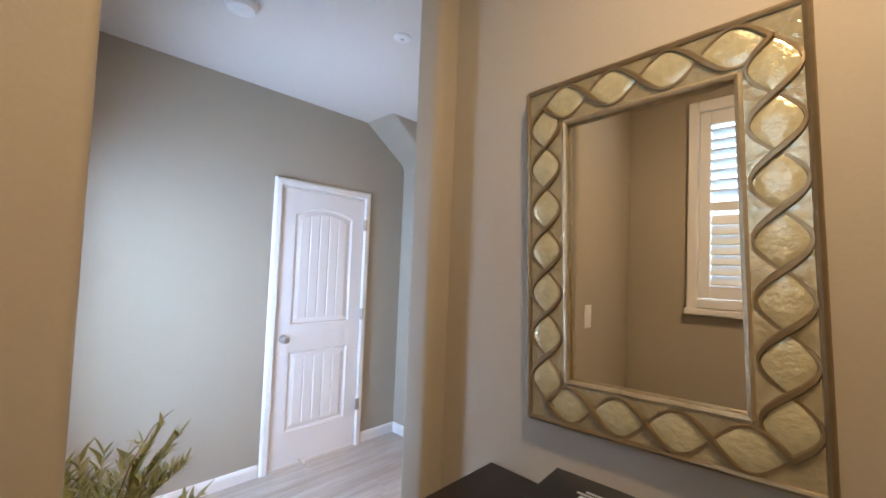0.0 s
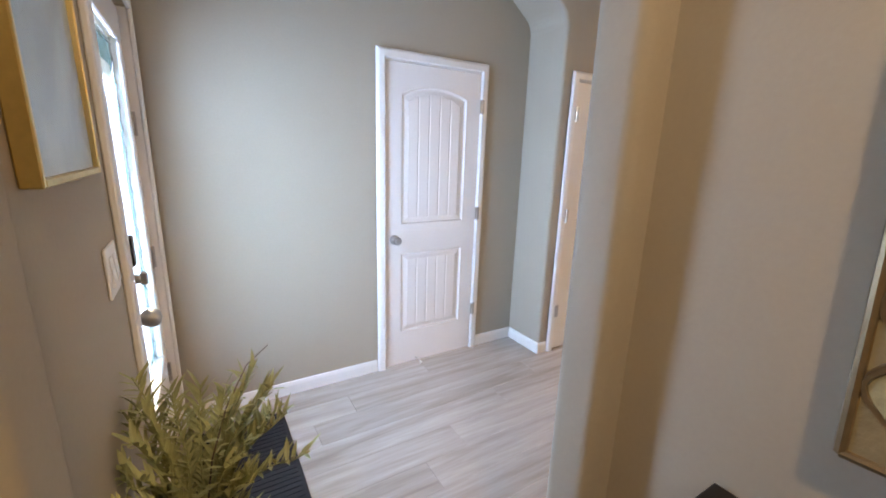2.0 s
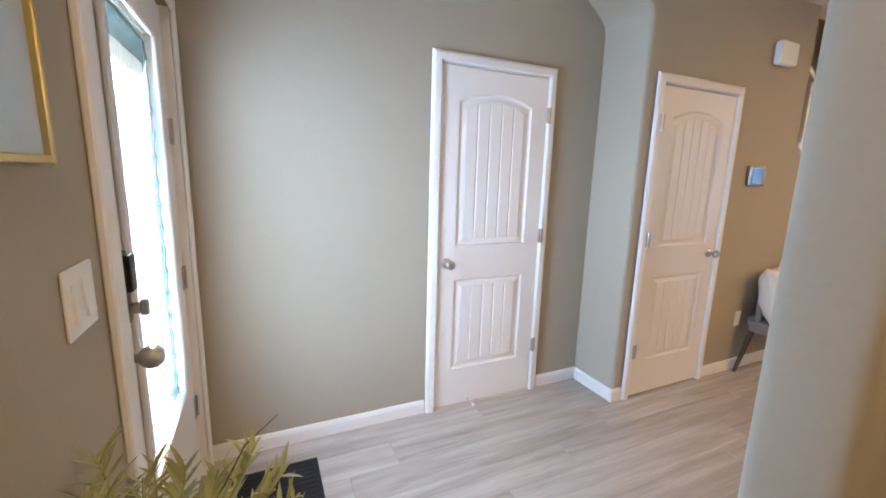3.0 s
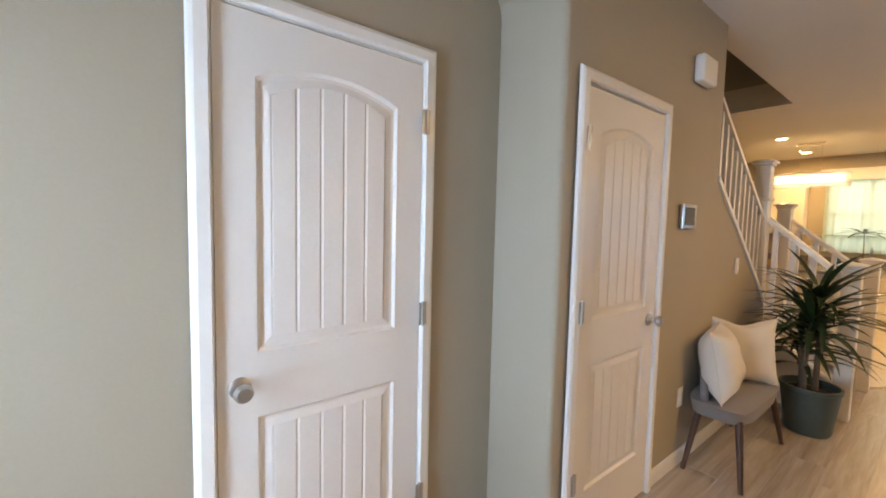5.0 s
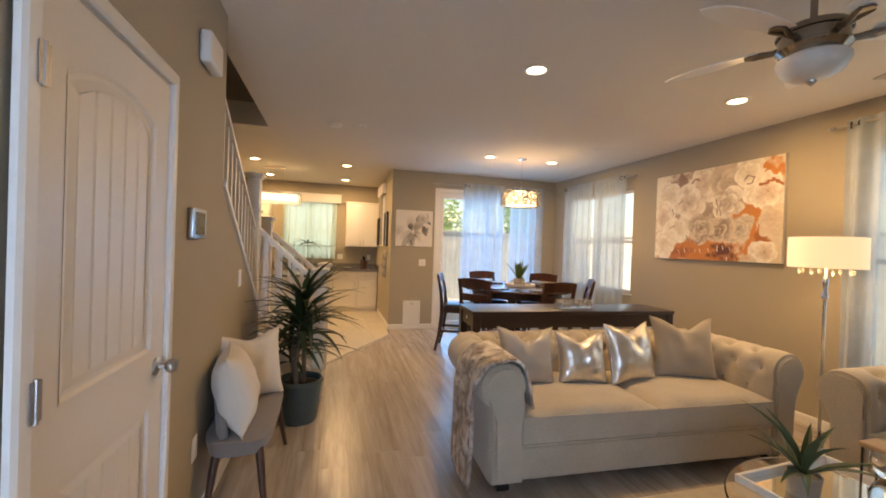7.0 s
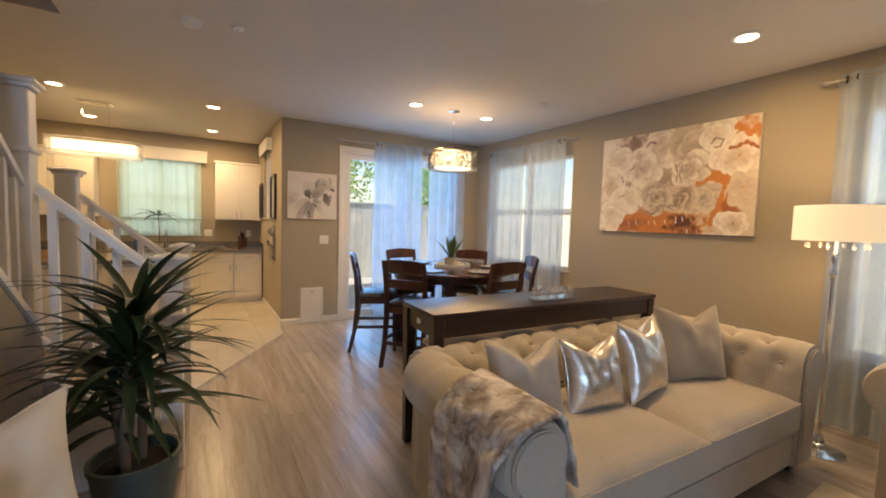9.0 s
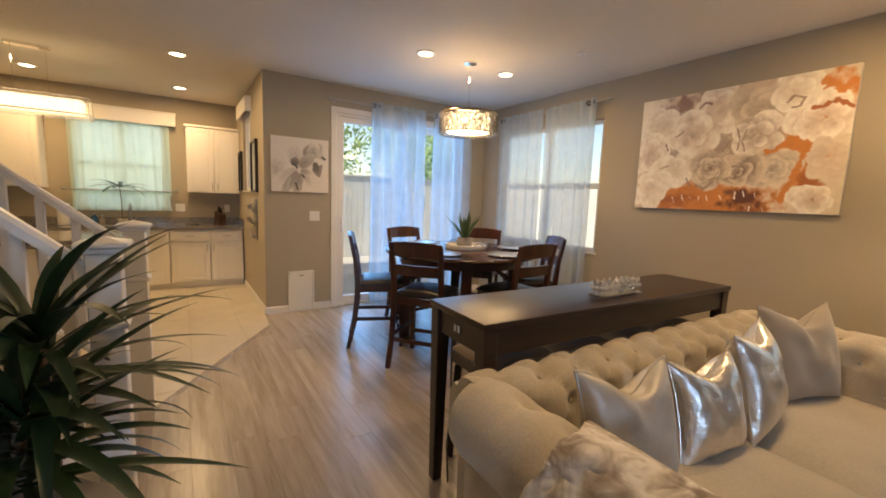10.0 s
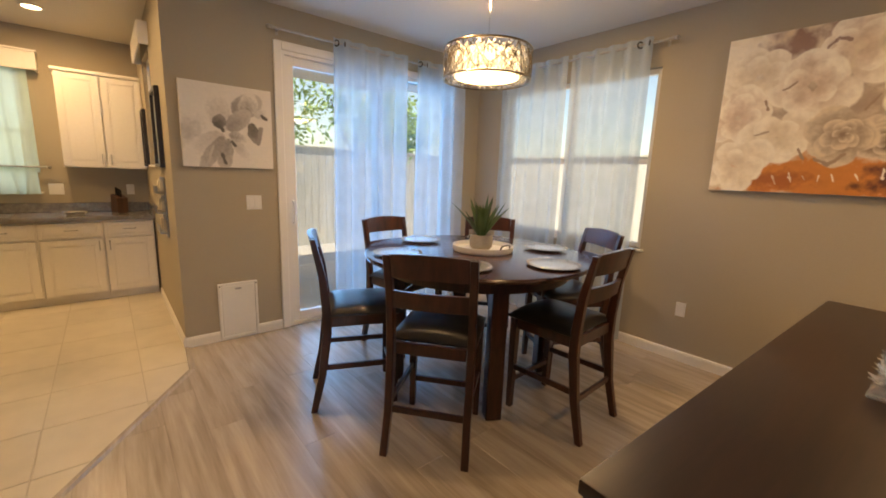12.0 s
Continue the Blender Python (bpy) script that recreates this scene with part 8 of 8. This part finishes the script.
for x0, x1, y0, y1, z0, z1 in ((-0.14, 0.14, -0.2, 0.2, 0, 0.012), (-0.14, -0.128, -0.2, 0.2, 0.012, 0.07), (0.128, 0.14, -0.2, 0.2, 0.012, 0.07), (-0.128, 0.128, -0.2, -0.188, 0.012, 0.07), (-0.128, 0.128, 0.188, 0.2, 0.012, 0.07)):
    box(b, x0, x1, y0, y1, z0, z1)
part("boards", b, OAK, bw)

# linear crystal pendant
kp = thing("linear_pendant", pose(8.8, 2.95, 0), "lit linear crystal pendant above the kitchen island", "pendant light")
b = B()
box(b, -0.055, 0.055, -0.16, 0.16, CEIL - 0.028, CEIL - 0.001, 0.004)
part("canopy", b, CHROME, kp)
for y in (-0.12, 0.12):
    b = B()
    tube(b, [(0, y, CEIL - 0.028), (0, y, 2.27)], 0.003, 6)
    part("suspension", b, CHROME, kp)
b = B()
for z in (2.262, 2.095):
    for x0, x1, y0, y1 in ((-0.115, 0.115, -0.42, -0.412), (-0.115, 0.115, 0.412, 0.42), (-0.115, -0.107, -0.412, 0.412), (0.107, 0.115, -0.412, 0.412)):
        box(b, x0, x1, y0, y1, z, z + 0.012)
part("frame", b, CHROME, kp)
b = B()
box(b, -0.006, 0.006, -0.0095, 0.0095, 2.06, 2.262, 0.002)
spots = [(x, -0.405 + 0.81 * k / 33, 0) for k in range(34) for x in (-0.111, 0.111)] + [(-0.10 + 0.2 * k / 8, y, 90) for k in range(9) for y in (-0.4245, 0.4245)]
bar = None
for x, y, rz in spots:
    bar = again(bar, pose(x, y, 0, 0, 0, rz), kp) if bar else part("crystal_bar", b, CRYSTAL, kp, "clear crystal bar", at=pose(x, y, 0, 0, 0, rz))
b = B()
box(b, -0.075, 0.075, -0.38, 0.38, 2.10, 2.24, 0.02)
part("glowing_core", b, DIFFUSER, kp, "glowing inner diffuser")


# ---- floor pieces ----
fl = structure(thing("floor", Matrix(), "grey-brown wood-look plank floor", "floor"), "grey-brown wood-look plank floor", "floor")
b = B()
box(b, -0.82, 10.62, -2.2, 5.3, -0.149, -0.012)
part("subfloor", b, GROUT, fl)
PW, PL = 0.182, 1.52


def plank_mesh(length):
    o = B()
    c, h = 0.0016, 0.0014
    x1, y1 = length, PW
    grow(o, ([(0, 0, -0.010), (x1, 0, -0.010), (x1, y1, -0.010), (0, y1, -0.010),
              (0, 0, -h), (x1, 0, -h), (x1, y1, -h), (0, y1, -h), (c, c, 0), (x1 - c, c, 0), (x1 - c, y1 - c, 0), (c, y1 - c, 0)],
             [(0, 1, 5, 4), (1, 2, 6, 5), (2, 3, 7, 6), (3, 0, 4, 7), (4, 5, 9, 8), (5, 6, 10, 9), (6, 7, 11, 10), (7, 4, 8, 11), (8, 9, 10, 11)]))
    return o


first = None
rows = int((3.03 + 2.2) / PW) + 1
rnd = random.Random(3)
for r in range(rows):
    y = -2.2 + PW * r
    x = -0.9 - rnd.uniform(0, PL)
    x_end = 8.2
    while x < x_end:
        lo, hi = max(x, -0.82 if y < 1.02 else -0.12), min(x + PL, x_end)
        if lo > x or hi < x + PL:
            # the boards along the walls are cut to length
            if hi - lo > 0.02:
                part("plank", plank_mesh(hi - lo - 0.0006), PLANK, fl, at=pose(lo, y, 0))
        elif first is None:
            first = part("plank", plank_mesh(PL - 0.0006), PLANK, fl, at=pose(x, y, 0))
        else:
            again(first, pose(x, y, 0), fl)
        x += PL


def clipped(poly, region):
    """The part of a convex outline that lies in a convex region, both anticlockwise."""
    out = poly
    for i in range(len(region)):
        ax, ay = region[i]
        bx, by = region[(i + 1) % len(region)]
        inside = lambda p: (bx - ax) * (p[1] - ay) - (by - ay) * (p[0] - ax) >= -1e-9
        res = []
        for k in range(len(out)):
            p, q = out[k], out[(k + 1) % len(out)]
            if inside(p):
                res.append(p)
            if inside(p) != inside(q):
                d1 = (bx - ax) * (p[1] - ay) - (by - ay) * (p[0] - ax)
                d2 = (bx - ax) * (q[1] - ay) - (by - ay) * (q[0] - ax)
                s = d1 / (d1 - d2)
                res.append((p[0] + (q[0] - p[0]) * s, p[1] + (q[1] - p[1]) * s))
        out = res
        if len(out) < 3:
            return []
    return out


REGION = [(10.5, 1.015), (10.5, 5.2), (6.30, 5.2), (6.30, 1.985), (7.73, 1.045), (8.155, 1.015)]
kf = structure(thing("kitchen_floor", Matrix(), "cream ceramic tile kitchen floor", "floor"), "cream ceramic tile kitchen floor", "floor")
b = B()
prism(b, REGION, -0.004, 0.0015)
part("grout_bed", b, GROUT, kf)
TS = 0.455
for i in range(0, 11):
    for j in range(0, 11):
        x0, y0 = 6.05 + TS * i, 0.86 + TS * j
        g = 0.0025
        poly = clipped([(x0 + g, y0 + g), (x0 + TS - g, y0 + g), (x0 + TS - g, y0 + TS - g), (x0 + g, y0 + TS - g)], REGION)
        if len(poly) >= 3:
            area = abs(sum(p[0] * q[1] - q[0] * p[1] for p, q in zip(poly, poly[1:] + poly[:1]))) / 2
            if area > 0.004:
                o = B()
                lo = [o.verts.new((x, y, 0.0005)) for x, y in poly]
                cx, cy = sum(p[0] for p in poly) / len(poly), sum(p[1] for p in poly) / len(poly)
                mid = [o.verts.new((x, y, 0.003)) for x, y in poly]
                hi = [o.verts.new((x + (cx - x) * 0.012, y + (cy - y) * 0.012, 0.0045)) for x, y in poly]
                n = len(poly)
                for k in range(n):
                    o.faces.new((lo[k], lo[(k + 1) % n], mid[(k + 1) % n], mid[k]))
                    o.faces.new((mid[k], mid[(k + 1) % n], hi[(k + 1) % n], hi[k]))
                o.faces.new(hi)
                part("tile", o, TILE, kf)
b = B()
for (ax, ay), (bx, by) in (((6.27, 2.0), (7.73, 1.042)), ((7.73, 1.042), (8.155, 1.012))):
    d = Vector((bx - ax, by - ay, 0)).normalized()
    s = Vector((-d.y, d.x, 0)) * 0.018
    pa, pb = Vector((ax, ay, 0)), Vector((bx, by, 0))
    grow(b, ([pa - s * 1.4, pb - s * 1.4, pb + s, pa + s, pa - s * 0.6 + Vector((0, 0, 0.009)), pb - s * 0.6 + Vector((0, 0, 0.009)), pb + s * 0.6 + Vector((0, 0, 0.009)), pa + s * 0.6 + Vector((0, 0, 0.009))],
             [(0, 1, 5, 4), (4, 5, 6, 7), (7, 6, 2, 3), (0, 4, 7, 3), (1, 2, 6, 5)]))
structure(part("threshold_trim", b, PLANK), "grey-brown wooden threshold strip between planks and tile", "trim")
